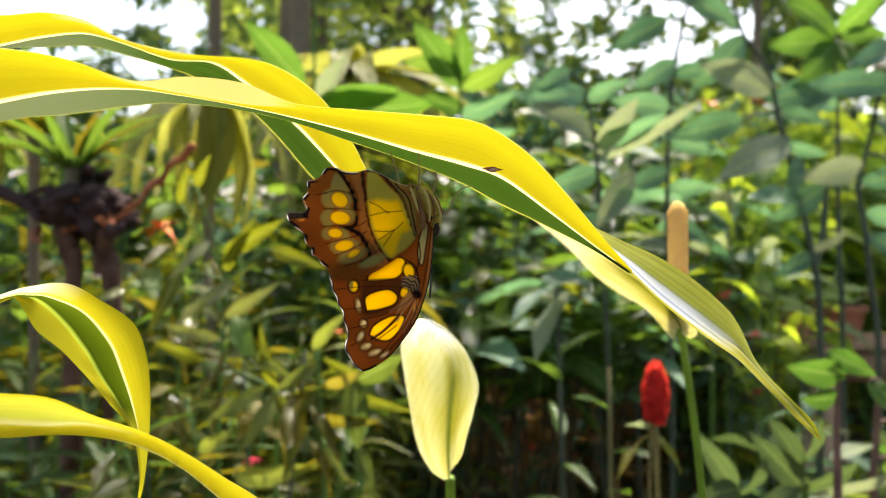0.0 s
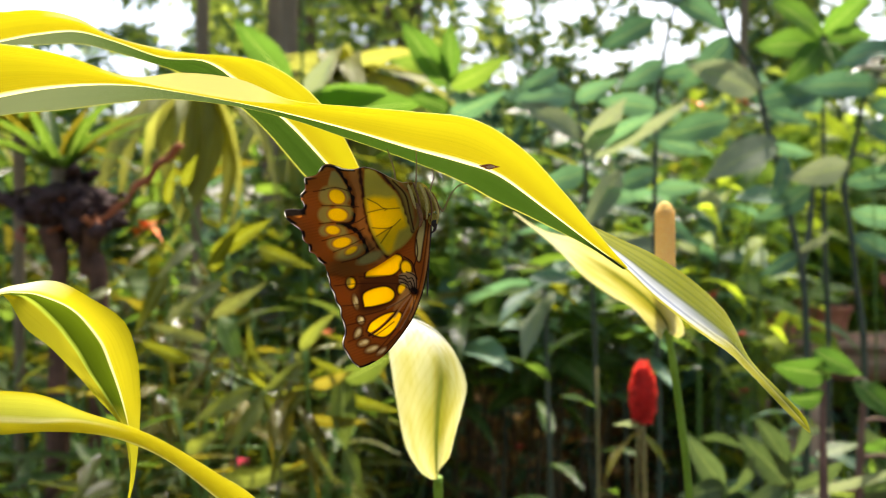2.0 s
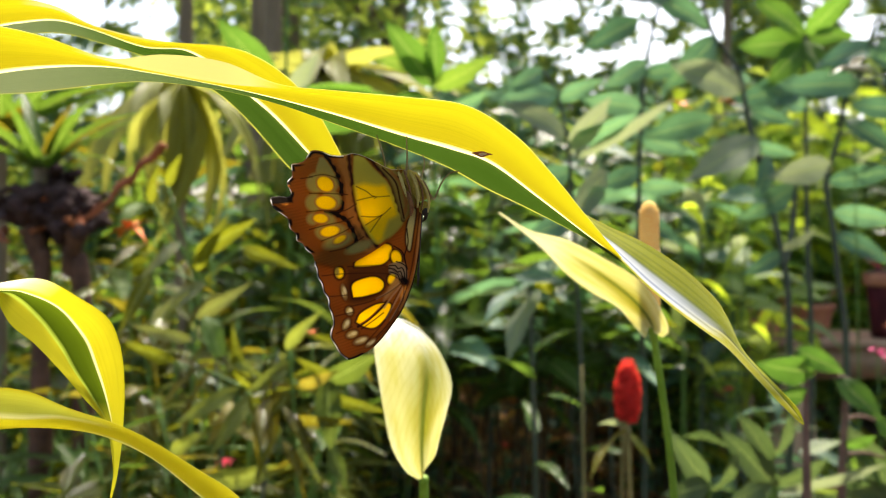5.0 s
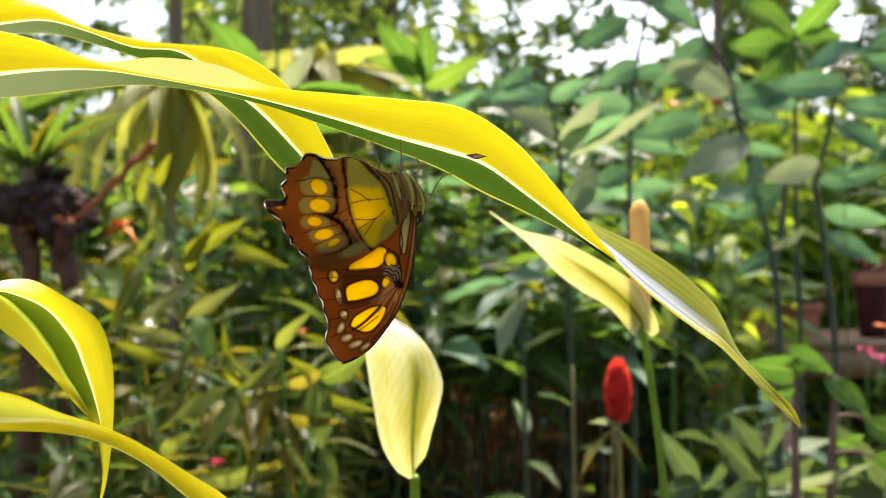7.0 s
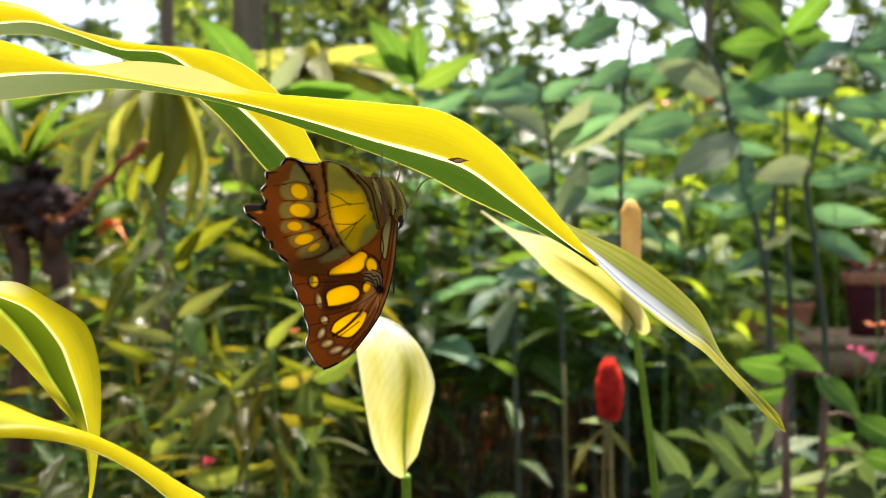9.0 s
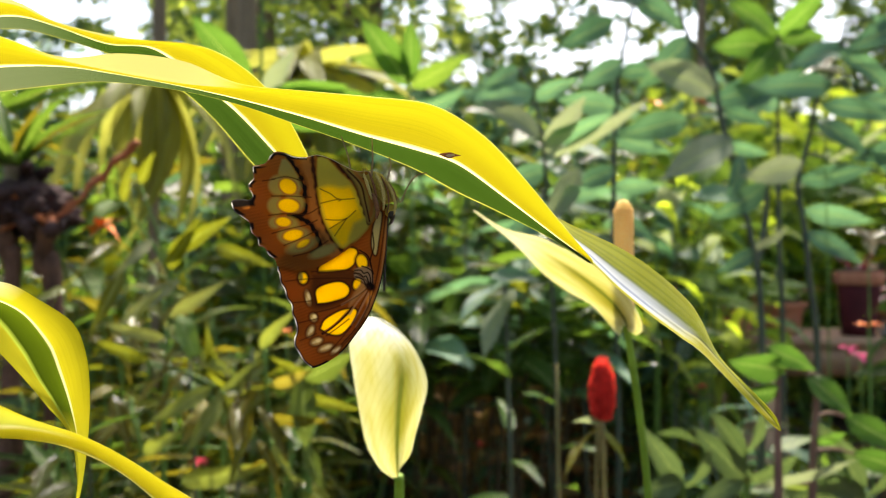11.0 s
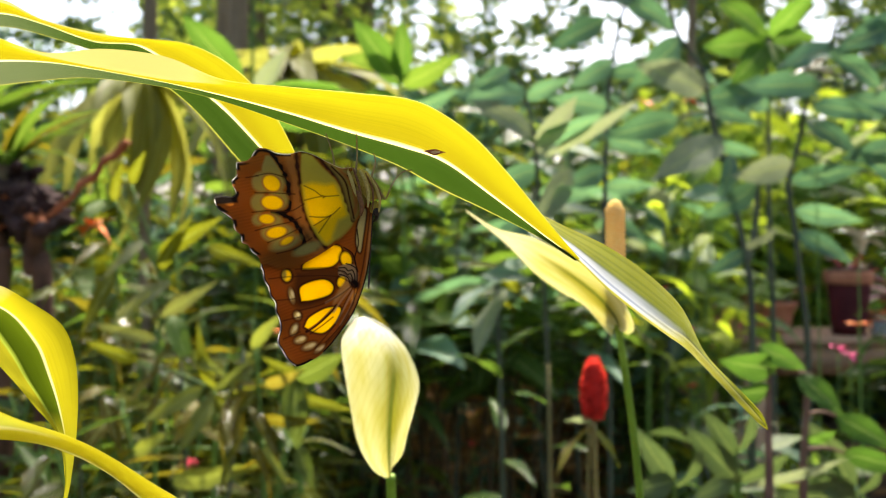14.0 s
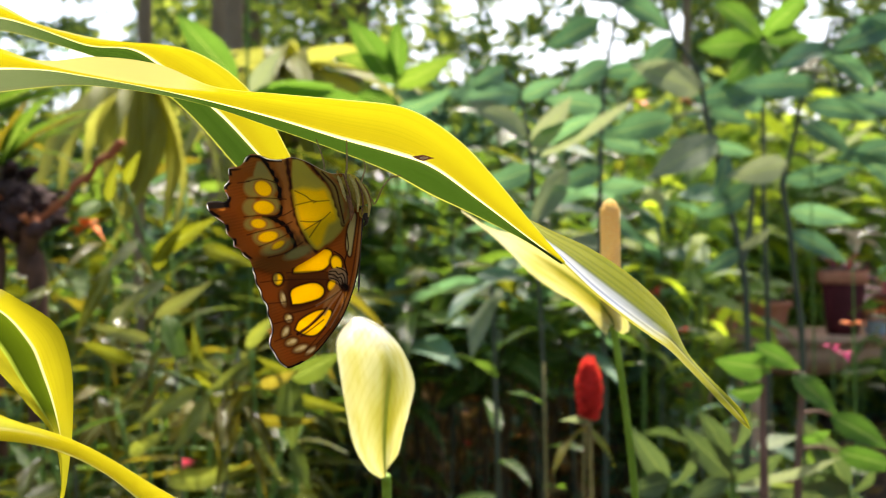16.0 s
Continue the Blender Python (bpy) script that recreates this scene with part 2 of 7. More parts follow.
YELLOWED = foliage("yellowed_leaf", (0.18, 0.15, 0.02), (0.27, 0.22, 0.03), (0.30, 0.23, 0.02), 0.35, 0.45)
CRIMSON = foliage("crimson_leaf", (0.05, 0.006, 0.015), (0.12, 0.012, 0.03), (0.25, 0.01, 0.04), 0.3, 0.4)


def plain(name, dark, light, scale=40.0, gloss=0.6, relief=0.4, distance=0.002, stretch=None, share=0.0):
    m, t, b = material(name, gloss, 0.2)
    tc = t.nodes.new("ShaderNodeTexCoord").outputs["Object"]
    n1, n2 = noise_of(t, tc, scale, 4.0, stretch), noise_of(t, tc, scale * 6, 3.0, stretch)
    col = ramp(t, math_of(t, "ADD", math_of(t, "MULTIPLY", n1, 0.75), math_of(t, "MULTIPLY", n2, 0.25)), [(0.3, dark), (0.7, light)])
    t.links.new(col, b.inputs["Base Color"])
    if share:
        see_through(t, b, col, col, share)
    bumped(t, b, math_of(t, "ADD", n1, n2), relief, distance)
    return m


OCHRE = plain("olive_cane", (0.13, 0.11, 0.03), (0.26, 0.21, 0.07), 30.0, 0.6)
BROWN_CANE = plain("brown_cane", (0.025, 0.018, 0.008), (0.07, 0.05, 0.02), 30.0, 0.7)
LILY_STEM = plain("lily_stem", (0.14, 0.24, 0.025), (0.22, 0.34, 0.05), 60.0, 0.4, share=0.35)
STEM = plain("green_stem", (0.06, 0.12, 0.02), (0.12, 0.22, 0.04), 30.0, 0.45)
CANE = plain("dark_cane", (0.03, 0.042, 0.028), (0.085, 0.10, 0.06), 25.0, 0.6)
STAKE = plain("brown_stem", (0.09, 0.05, 0.035), (0.2, 0.115, 0.08), 30.0, 0.7)
TERRACOTTA = plain("terracotta", (0.34, 0.12, 0.06), (0.52, 0.22, 0.12), 14.0, 0.8)
OLD_BOARD = plain("weathered_board", (0.22, 0.13, 0.08), (0.42, 0.27, 0.17), 9.0, 0.85, 0.6, 0.003, (0.3, 1, 1))
BARK = plain("bark", (0.10, 0.075, 0.045), (0.25, 0.185, 0.11), 12.0, 0.85, 0.8, 0.01, (1, 1, 0.25))
RUST = plain("rusty_bark", (0.14, 0.045, 0.02), (0.40, 0.13, 0.05), 22.0, 0.8, 0.7, 0.005)
DARK_WOOD = plain("dark_wood", (0.04, 0.022, 0.014), (0.15, 0.075, 0.045), 25.0, 0.85, 0.8, 0.006)
MOSS = plain("dark_root_mass", (0.022, 0.013, 0.014), (0.075, 0.042, 0.036), 18.0, 0.9, 1.0, 0.01)
SOIL = plain("soil", (0.03, 0.02, 0.012), (0.11, 0.07, 0.04), 3.0, 0.95, 0.9, 0.02)
CLAY = plain("dry_clay", (0.38, 0.24, 0.15), (0.55, 0.38, 0.25), 6.0, 0.9)
POT = plain("dark_red_pot", (0.05, 0.008, 0.012), (0.11, 0.02, 0.025), 12.0, 0.6)
PALE_GLAZE = plain("pale_blue_glaze", (0.25, 0.32, 0.36), (0.36, 0.44, 0.48), 20.0, 0.3)
SPADIX = plain("spadix", (0.95, 0.70, 0.27), (1.0, 0.86, 0.45), 900.0, 0.75, 0.8, 0.001, share=0.55)
CONE = plain("red_cone", (0.5, 0.02, 0.016), (0.66, 0.07, 0.05), 160.0, 0.4, 0.5, share=0.35)
ORANGE = plain("orange_bract", (0.6, 0.13, 0.02), (0.85, 0.25, 0.05), 60.0, 0.5)
CRIMSON_PETAL = plain("crimson_petal", (0.5, 0.012, 0.035), (0.68, 0.03, 0.07), 60.0, 0.5)
PINK = plain("pink_petal", (0.6, 0.03, 0.16), (0.8, 0.08, 0.25), 60.0, 0.5)
WHITE_PETAL = plain("white_petal", (0.7, 0.7, 0.62), (0.85, 0.85, 0.8), 60.0, 0.5)
FUR = plain("butterfly_fur", (0.25, 0.185, 0.02), (0.50, 0.39, 0.06), 2500.0, 0.8, 1.0, 0.0003)
PALE_FUR = plain("pale_fur", (0.34, 0.27, 0.06), (0.56, 0.46, 0.15), 2500.0, 0.8, 1.0, 0.0003)
DARK_HORN = plain("dark_horn", (0.006, 0.005, 0.004), (0.03, 0.02, 0.012), 2000.0, 0.4)
HOLE_FILL = plain("pale_hole_fill", (0.85, 0.80, 0.68), (0.98, 0.95, 0.88), 800.0, 0.8, share=0.85)
LEG = plain("leg_horn", (0.10, 0.07, 0.025), (0.26, 0.18, 0.07), 2000.0, 0.5)
BRACT = foliage("red_bract", (0.17, 0.010, 0.010), (0.44, 0.034, 0.03), (0.6, 0.055, 0.04), 0.38, 0.5, 0.2, 3.0, (0.4, 0.03, 0.03))
TUCKED = plain("tucked_leg", (0.07, 0.03, 0.01), (0.2, 0.09, 0.03), 1800.0, 0.6, 0.8, 0.0002)
LITTER = foliage("fallen_leaf", (0.12, 0.06, 0.025), (0.3, 0.16, 0.07), (0.3, 0.16, 0.05), 0.3, 0.7, 0.2)


def spathe_material(name, tip, low):
    m, t, b = material(name, 0.45, 0.4)
    uv = t.nodes.new("ShaderNodeUVMap").outputs[0]
    sep = t.nodes.new("ShaderNodeSeparateXYZ")
    t.links.new(uv, sep.inputs[0])
    # a yellow-green field beside the rib, a darker rib line, white tip and rims
    field = math_of(t, "DIVIDE", math_of(t, "ABSOLUTE", math_of(t, "SUBTRACT", sep.outputs[0], 0.55)), 0.32)
    field = ramp(t, field, [(0.1, (1, 1, 1)), (0.55, (0.4, 0.4, 0.4)), (1.0, (0, 0, 0))])
    reach = ramp(t, sep.outputs[1], [(0.24, (0, 0, 0)), (0.42, (0.85, 0.85, 0.85)), (0.68, (0.9, 0.9, 0.9)), (0.86, (0.25, 0.25, 0.25)), (1.0, (0.3, 0.3, 0.3))])
    pale = ramp(t, sep.outputs[1], [(0.16, (0.96, 0.96, 0.95)), (0.32, (0.84, 0.83, 0.50)), (0.6, (0.77, 0.74, 0.32)), (0.95, (0.80, 0.78, 0.46))])
    rim = math_of(t, "ABSOLUTE", math_of(t, "SUBTRACT", sep.outputs[0], 0.5))
    pale = mixed(t, "MIX", ramp(t, rim, [(0.36, (0, 0, 0)), (0.49, (0.8, 0.8, 0.8))]), pale, (0.82, 0.81, 0.60))
    base = mixed(t, "MIX", mixed(t, "MULTIPLY", 1.0, field, reach), pale, (0.31, 0.31, 0.008))
    line = mixed(t, "MULTIPLY", 1.0, ramp(t, rim, [(0.014, (1, 1, 1)), (0.065, (0, 0, 0))]), ramp(t, sep.outputs[1], [(0.30, (0, 0, 0)), (0.45, (0.75, 0.75, 0.75)), (0.75, (1, 1, 1))]))
    base = mixed(t, "MIX", line, base, (0.12, 0.16, 0.02))
    # faint veins that run obliquely from the rib to the rim
    oblique = math_of(t, "SINE", math_of(t, "ADD", math_of(t, "MULTIPLY", math_of(t, "SUBTRACT", sep.outputs[1], math_of(t, "MULTIPLY", rim, 0.7)), 95.0), math_of(t, "MULTIPLY", noise_of(t, uv, 1.0, 2.0, (5.0, 5.0, 1.0)), 7.0)))
    base = mixed(t, "MULTIPLY", ramp(t, oblique, [(0.2, (0, 0, 0)), (0.95, (0.3, 0.3, 0.3))]), base, (0.82, 0.80, 0.5))
    streak = noise_of(t, uv, 1.0, 4.0, (60.0, 4.0, 1.0))
    base = mixed(t, "MULTIPLY", 0.8, base, mixed(t, "MIX", streak, (0.91, 0.91, 0.80), (1.03, 1.03, 1.02)))
    base = mixed(t, "MULTIPLY", 1.0, base, ramp(t, noise_of(t, uv, 1.0, 3.0, (6.0, 4.0, 1.0)), [(0.36, (0.84, 0.80, 0.5)), (0.6, (0.97, 0.97, 0.97))]))
    see_through(t, b, base, mixed(t, "MULTIPLY", 1.0, base, ramp(t, sep.outputs[1], [(0.1, tip), (0.34, low)])), 0.5)
    bumped(t, b, streak, 0.4, 0.0006)
    return m


SPATHE = spathe_material("pale_spathe", (1.0, 1.0, 1.0), (0.58, 0.585, 0.44))
SPATHE_AGED = spathe_material("aged_spathe", (0.52, 0.50, 0.3), (0.58, 0.56, 0.36))


def wing_material():
    m, t, b = material("wing_scales", 0.75, 0.08)
    a = t.nodes.new("ShaderNodeAttribute")
    a.attribute_name = "scales"
    tc = t.nodes.new("ShaderNodeTexCoord").outputs["Object"]
    fleck = mixed(t, "MIX", noise_of(t, tc, 5000.0, 2.0), (0.8, 0.8, 0.8), (1.15, 1.15, 1.15))
    col = mixed(t, "MULTIPLY", 1.0, a.outputs[0], fleck)
    see_through(t, b, col, col, 0.58)
    bumped(t, b, noise_of(t, tc, 3000.0, 2.0), 0.25, 0.0001)
    return m


WING = wing_material()


# ---- shapes ----
def part(name, data, mat, parent, label="", at=(0, 0, 0)):
    """Links a bmesh or a mesh as one object under a thing or a part."""
    if isinstance(data, bmesh.types.BMesh):
        me = bpy.data.meshes.new(name)
        data.to_mesh(me)
        data.free()
        me.materials.append(mat)
        me.polygons.foreach_set("use_smooth", [True] * len(me.polygons))
        data = me
    ob = new(name, data)
    ob.parent = parent
    ob.location = at
    if label:
        tagged(ob, label)
    return ob


def thing(name, place, label, category, group="", kind=""):
    ob = new(name)
    ob.empty_display_size = 0.02
    ob.location = place
    return tagged(ob, label, category, group, kind)


def curve_through(points, n):
    """n places on a smooth line through the points (numpy rows)."""
    p = np.array(points, float)
    q = np.vstack([2 * p[0] - p[1], p, 2 * p[-1] - p[-2]])
    out = []
    for s in np.linspace(0, len(p) - 1, n):
        i = min(int(s), len(p) - 2)
        u = s - i
        a, b, c, d = q[i:i + 4]
        out.append(0.5 * (2 * b + (c - a) * u + (2 * a - 5 * b + 4 * c - d) * u * u + (3 * b - a - 3 * c + d) * u ** 3))
    return np.array(out)


def tube(bm, points, radii, sides=8, n=None):
    """Adds a tapered round tube along a smooth line."""
    n = n or 4 * len(points)
    line = [Vector(v) for v in curve_through(points, n)]
    rad = np.interp(np.linspace(0, 1, n), np.linspace(0, 1, len(radii)), radii)
    rings, side = [], Vector((0.31, 0.83, 0.46))
    for i, c in enumerate(line):
        d = (line[min(i + 1, n - 1)] - line[max(i - 1, 0)]).normalized()
        x = d.cross(side)
        if x.length < 1e-4:
            x = d.cross(Vector((1, 0, 0)))
        x.normalize()
        y = d.cross(x)
        rings.append([bm.verts.new(c + (x * math.cos(a) + y * math.sin(a)) * float(rad[i])) for a in np.linspace(0, 2 * math.pi, sides, endpoint=False)])
    for r0, r1 in zip(rings, rings[1:]):
        for k in range(sides):
            bm.faces.new((r0[k], r0[(k + 1) % sides], r1[(k + 1) % sides], r1[k]))
    bm.faces.new(rings[0][::-1])
    bm.faces.new(rings[-1])
    return bm


def blob(bm, place, radii, turn=(0, 0, 0), rough=0.0, scale=1.0, subdiv=3):
    m = pose(*place, *turn) @ Matrix.Diagonal((*radii, 1))
    made = bmesh.ops.create_icosphere(bm, subdivisions=subdiv, radius=1.0)["verts"]
    for v in made:
        if rough:
            v.co *= 1 + rough * noise.noise(v.co * scale + Vector(place) * 37)
        v.co = m @ v.co
    return bm


def ribbon(bm, rails, marks, n=70, between=5, origin=(0, 0, 0), ripple=0.0003):
    """A leaf blade spanned over rails that run along it; marks: where across the blade each rail lies (0 to 1)."""
    uv = bm.loops.layers.uv.verify()
    lines = [curve_through(r, n) - np.array(origin) for r in rails]
    cols, places = [], []
    for k in range(len(lines) - 1):
        for j in range(between):
            u = j / between
            cols.append(lines[k] * (1 - u) + lines[k + 1] * u)
            places.append(marks[k] * (1 - u) + marks[k + 1] * u)
    cols.append(lines[-1])
    places.append(marks[-1])
    verts = []
    for c, pl in zip(cols, places):
        col = []
        for i, v in enumerate(c):
            w = Vector(v)
            w.y += ripple * noise.noise(Vector((pl * 4.0, i * 0.16, 3.3)))
            col.append(bm.verts.new(w))
        verts.append(col)
    for j in range(len(verts) - 1):
        for i in range(n - 1):
            f = bm.faces.new((verts[j][i], verts[j][i + 1], verts[j + 1][i + 1], verts[j + 1][i]))
            for loop, (jj, ii) in zip(f.loops, ((j, i), (j, i + 1), (j + 1, i + 1), (j + 1, i))):
                loop[uv].uv = (places[jj], ii / (n - 1))
    return bm


def leaf_mesh(name, mat, shape=0.8, droop=0.25, fold=0.25, wave=0.04, slim=0.3, seg=9):
    """A leaf 1 long from the origin along +y, its face up; slim is its width."""
    bm = bmesh.new()
    uv = bm.loops.layers.uv.verify()
    rows = []
    for i in range(seg + 1):
        s = i / seg
        half = 0.5 * slim * max(0.02, math.sin(math.pi * min(1, 0.02 + s) ** shape)) ** 0.85
        row = []
        for a in (-1, -0.55, 0, 0.55, 1):
            z = -droop * s * s + fold * abs(a) * half + wave * math.sin(9 * s + 2.2 * a) * abs(a)
            row.append(bm.verts.new((a * half, s * (1 - 0.3 * droop * s), z)))
        rows.append(row)
    for i in range(seg):
        for k in range(4):
            f = bm.faces.new((rows[i][k], rows[i][k + 1], rows[i + 1][k + 1], rows[i + 1][k]))
            for loop, (ii, kk) in zip(f.loops, ((i, k), (i, k + 1), (i + 1, k + 1), (i + 1, k))):
                loop[uv].uv = ((0, 0.22, 0.5, 0.78, 1)[kk], ii / seg)
    me = bpy.data.meshes.new(name)
    bm.to_mesh(me)
    bm.free()
    me.materials.append(mat)
    me.polygons.foreach_set("use_smooth", [True] * len(me.polygons))
    return me


def leaf_pose(base, way, length, roll=0.0, up=(0, 0, 1)):
    y = Vector(way).normalized()
    x = y.cross(Vector(up))
    if x.length < 1e-3:
        x = Vector((1, 0, 0))
    x.normalize()
    z = x.cross(y)
    m = Matrix((x, y, z)).transposed().to_4x4()
    return Matrix.Translation(base) @ m @ Matrix.Rotation(roll, 4, "Y") @ Matrix.Diagonal((length, length, length, 1))


def hang_leaf(parent, me, base, way, length, roll=0.0, up=(0, 0, 1), name="leaf"):
    ob = new(name, me)
    ob.parent = parent
    ob.matrix_basis = leaf_pose(Vector(base) - parent.location, way, length, roll, up)
    return ob


# ---- the variegated plant with its arching leaves ----
ROOT = (-0.42, 0.30, 0.0)
variegated_plant = thing("variegated_plant", ROOT, "variegated plant with long arching yellow leaves striped green", "plant")
PERCH = (-0.0055, 0.2260, 1.1198)
MID_LEAF = (-0.0605, 0.2500, 1.1518)
LOW_LEAF = (-0.0915, 0.2150, 1.0787)


def leaf_part(bm, mat, pivot, label):
    return part("leaf", bm, mat, variegated_plant, label, tuple(a - b for a, b in zip(pivot, ROOT)))


def perch_leaf():
    bm = bmesh.new()
    ribbon(bm, [
        [(-0.1455, 0.2240, 1.1523), (-0.1093, 0.2240, 1.1496), (-0.0925, 0.2240, 1.1467), (-0.0774, 0.2265, 1.1420), (-0.0640, 0.2265, 1.1430), (-0.0499, 0.2265, 1.1414), (-0.0370, 0.2255, 1.1362),
         (-0.0229, 0.2245, 1.1346), (-0.0061, 0.2240, 1.1332), (0.0085, 0.2230, 1.1311), (0.0202, 0.2220, 1.1239), (0.0300, 0.2230, 1.1140), (0.0386, 0.2250, 1.1041), (0.0473, 0.2265, 1.0945)],
        [(-0.1468, 0.2260, 1.1493), (-0.1107, 0.2270, 1.1477), (-0.0938, 0.2270, 1.1456), (-0.0788, 0.2285, 1.1418), (-0.0662, 0.2295, 1.1393), (-0.0505, 0.2295, 1.1367), (-0.0376, 0.2290, 1.1356),
         (-0.0233, 0.2280, 1.1338), (-0.0069, 0.2255, 1.1317), (0.0078, 0.2250, 1.1293), (0.0197, 0.2245, 1.1219), (0.0294, 0.2250, 1.1122), (0.0384, 0.2260, 1.1031), (0.0471, 0.2268, 1.0944)],
        [(-0.1500, 0.2310, 1.1282), (-0.1127, 0.2310, 1.1371), (-0.0954, 0.2310, 1.1401), (-0.0794, 0.2305, 1.1406), (-0.0673, 0.2305, 1.1391), (-0.0515, 0.2305, 1.1363), (-0.0379, 0.2305, 1.1333),
         (-0.0235, 0.2300, 1.1295), (-0.0077, 0.2300, 1.1248), (0.0052, 0.2300, 1.1213), (0.0149, 0.2300, 1.1180), (0.0258, 0.2290, 1.1101), (0.0377, 0.2280, 1.1010), (0.0469, 0.2270, 1.0942)],
        [(-0.1546, 0.2380, 1.1231), (-0.1161, 0.2380, 1.1332), (-0.0983, 0.2380, 1.1352), (-0.0813, 0.2360, 1.1370), (-0.0693, 0.2350, 1.1377), (-0.0532, 0.2350, 1.1360), (-0.0386, 0.2350, 1.1327),
         (-0.0241, 0.2360, 1.1279), (-0.0087, 0.2380, 1.1227), (0.0046, 0.2380, 1.1173), (0.0149, 0.2370, 1.1116), (0.0250, 0.2350, 1.1067), (0.0377, 0.2310, 1.1000), (0.0465, 0.2280, 1.0940)],
    ], (0.0, 0.12, 0.49, 1.0), 110, 6, PERCH)
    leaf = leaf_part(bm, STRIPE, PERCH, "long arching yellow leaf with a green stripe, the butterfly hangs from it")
    bm = bmesh.new()
    ribbon(bm, [
        [(0.0371, 0.2330, 1.1065), (0.0463, 0.2355, 1.1022), (0.0563, 0.2375, 1.0979), (0.0659, 0.2375, 1.0917), (0.0740, 0.2365, 1.0843), (0.0769, 0.2345, 1.0793), (0.0802, 0.2310, 1.0707), (0.0874, 0.2280, 1.0624), (0.0924, 0.2265, 1.0567), (0.0939, 0.2260, 1.0529)],
        [(0.0399, 0.2305, 1.1019), (0.0469, 0.2300, 1.0966), (0.0544, 0.2295, 1.0899), (0.0622, 0.2295, 1.0837), (0.0702, 0.2295, 1.0779), (0.0747, 0.2290, 1.0748), (0.0797, 0.2285, 1.0694), (0.0870, 0.2270, 1.0612), (0.0919, 0.2265, 1.0556), (0.0938, 0.2260, 1.0528)],
        [(0.0413, 0.2280, 1.0987), (0.0467, 0.2262, 1.0941), (0.0531, 0.2252, 1.0877), (0.0602, 0.2250, 1.0819), (0.0680, 0.2250, 1.0762), (0.0728, 0.2255, 1.0729), (0.0779, 0.2260, 1.0681), (0.0858, 0.2260, 1.0599), (0.0908, 0.2260, 1.0549), (0.0936, 0.2260, 1.0526)],
    ], (0.0, 0.62, 1.0), 60, 8, PERCH)
    tip = part("leaf_tip", bm, STRIPE_TIP, leaf, "twisted leaf tip with a whitish sheen painted on")
    bm = bmesh.new()
    ribbon(bm, [[(0.0097, 0.2262, 1.1201), (0.0113, 0.2262, 1.1204), (0.0127, 0.2262, 1.1205), (0.0138, 0.2262, 1.1201), (0.0151, 0.2262, 1.1198)], [(0.0097, 0.2260, 1.1200), (0.0111, 0.2260, 1.1194), (0.0124, 0.2260, 1.1190), (0.0136, 0.2260, 1.1194), (0.0150, 0.2260, 1.1197)]], (0, 1), 12, 2, PERCH)
    tear = part("torn_spot", bm, RUST, leaf, "small brown tear in the leaf")
    # pale piece put in for the bright view through the hole
    bm = bmesh.new()
    ribbon(bm, [[(0.0114, 0.2257, 1.1198), (0.0124, 0.2257, 1.1201), (0.0136, 0.2257, 1.1199)], [(0.0114, 0.2256, 1.1197), (0.0122, 0.2256, 1.1193), (0.0136, 0.2256, 1.1197)]], (0, 1), 8, 2, PERCH)
    part("tear_hole", bm, HOLE_FILL, tear, "pale piece standing for the bright hole in the tear")
    return leaf


def behind_leaf():
    bm = bmesh.new()
    ribbon(bm, [
        [(-0.1611, 0.2580, 1.1644), (-0.1258, 0.2580, 1.1664), (-0.1134, 0.2590, 1.1675), (-0.1025, 0.2600, 1.1655), (-0.0916, 0.2610, 1.1602), (-0.0740, 0.2620, 1.1564), (-0.0559, 0.2610, 1.1547), (-0.0459, 0.2600, 1.1514), (-0.0360, 0.2580, 1.1443), (-0.0286, 0.2570, 1.1353), (-0.0225, 0.2570, 1.1241), (-0.0202, 0.2580, 1.1185)],
        [(-0.1655, 0.2650, 1.1513), (-0.1292, 0.2650, 1.1592), (-0.1161, 0.2650, 1.1618), (-0.1045, 0.2650, 1.1628), (-0.0942, 0.2660, 1.1604), (-0.0804, 0.2670, 1.1558), (-0.0679, 0.2670, 1.1548), (-0.0588, 0.2670, 1.1492), (-0.0492, 0.2670, 1.1414), (-0.0420, 0.2660, 1.1352), (-0.0323, 0.2650, 1.1249), (-0.0266, 0.2640, 1.1186)],
        [(-0.1699, 0.2720, 1.1501), (-0.1327, 0.2720, 1.1594), (-0.1191, 0.2720, 1.1604), (-0.1052, 0.2710, 1.1604), (-0.0934, 0.2710, 1.1575), (-0.0836, 0.2720, 1.1547), (-0.0746, 0.2730, 1.1515), (-0.0655, 0.2740, 1.1465), (-0.0583, 0.2740, 1.1418), (-0.0503, 0.2730, 1.1341), (-0.0395, 0.2710, 1.1217), (-0.0328, 0.2690, 1.1161)],
    ], (0.0, 0.49, 1.0), 90, 7, MID_LEAF)
    return leaf_part(bm, STRIPE, MID_LEAF, "long yellow leaf with a green centre arching behind the perch leaf")


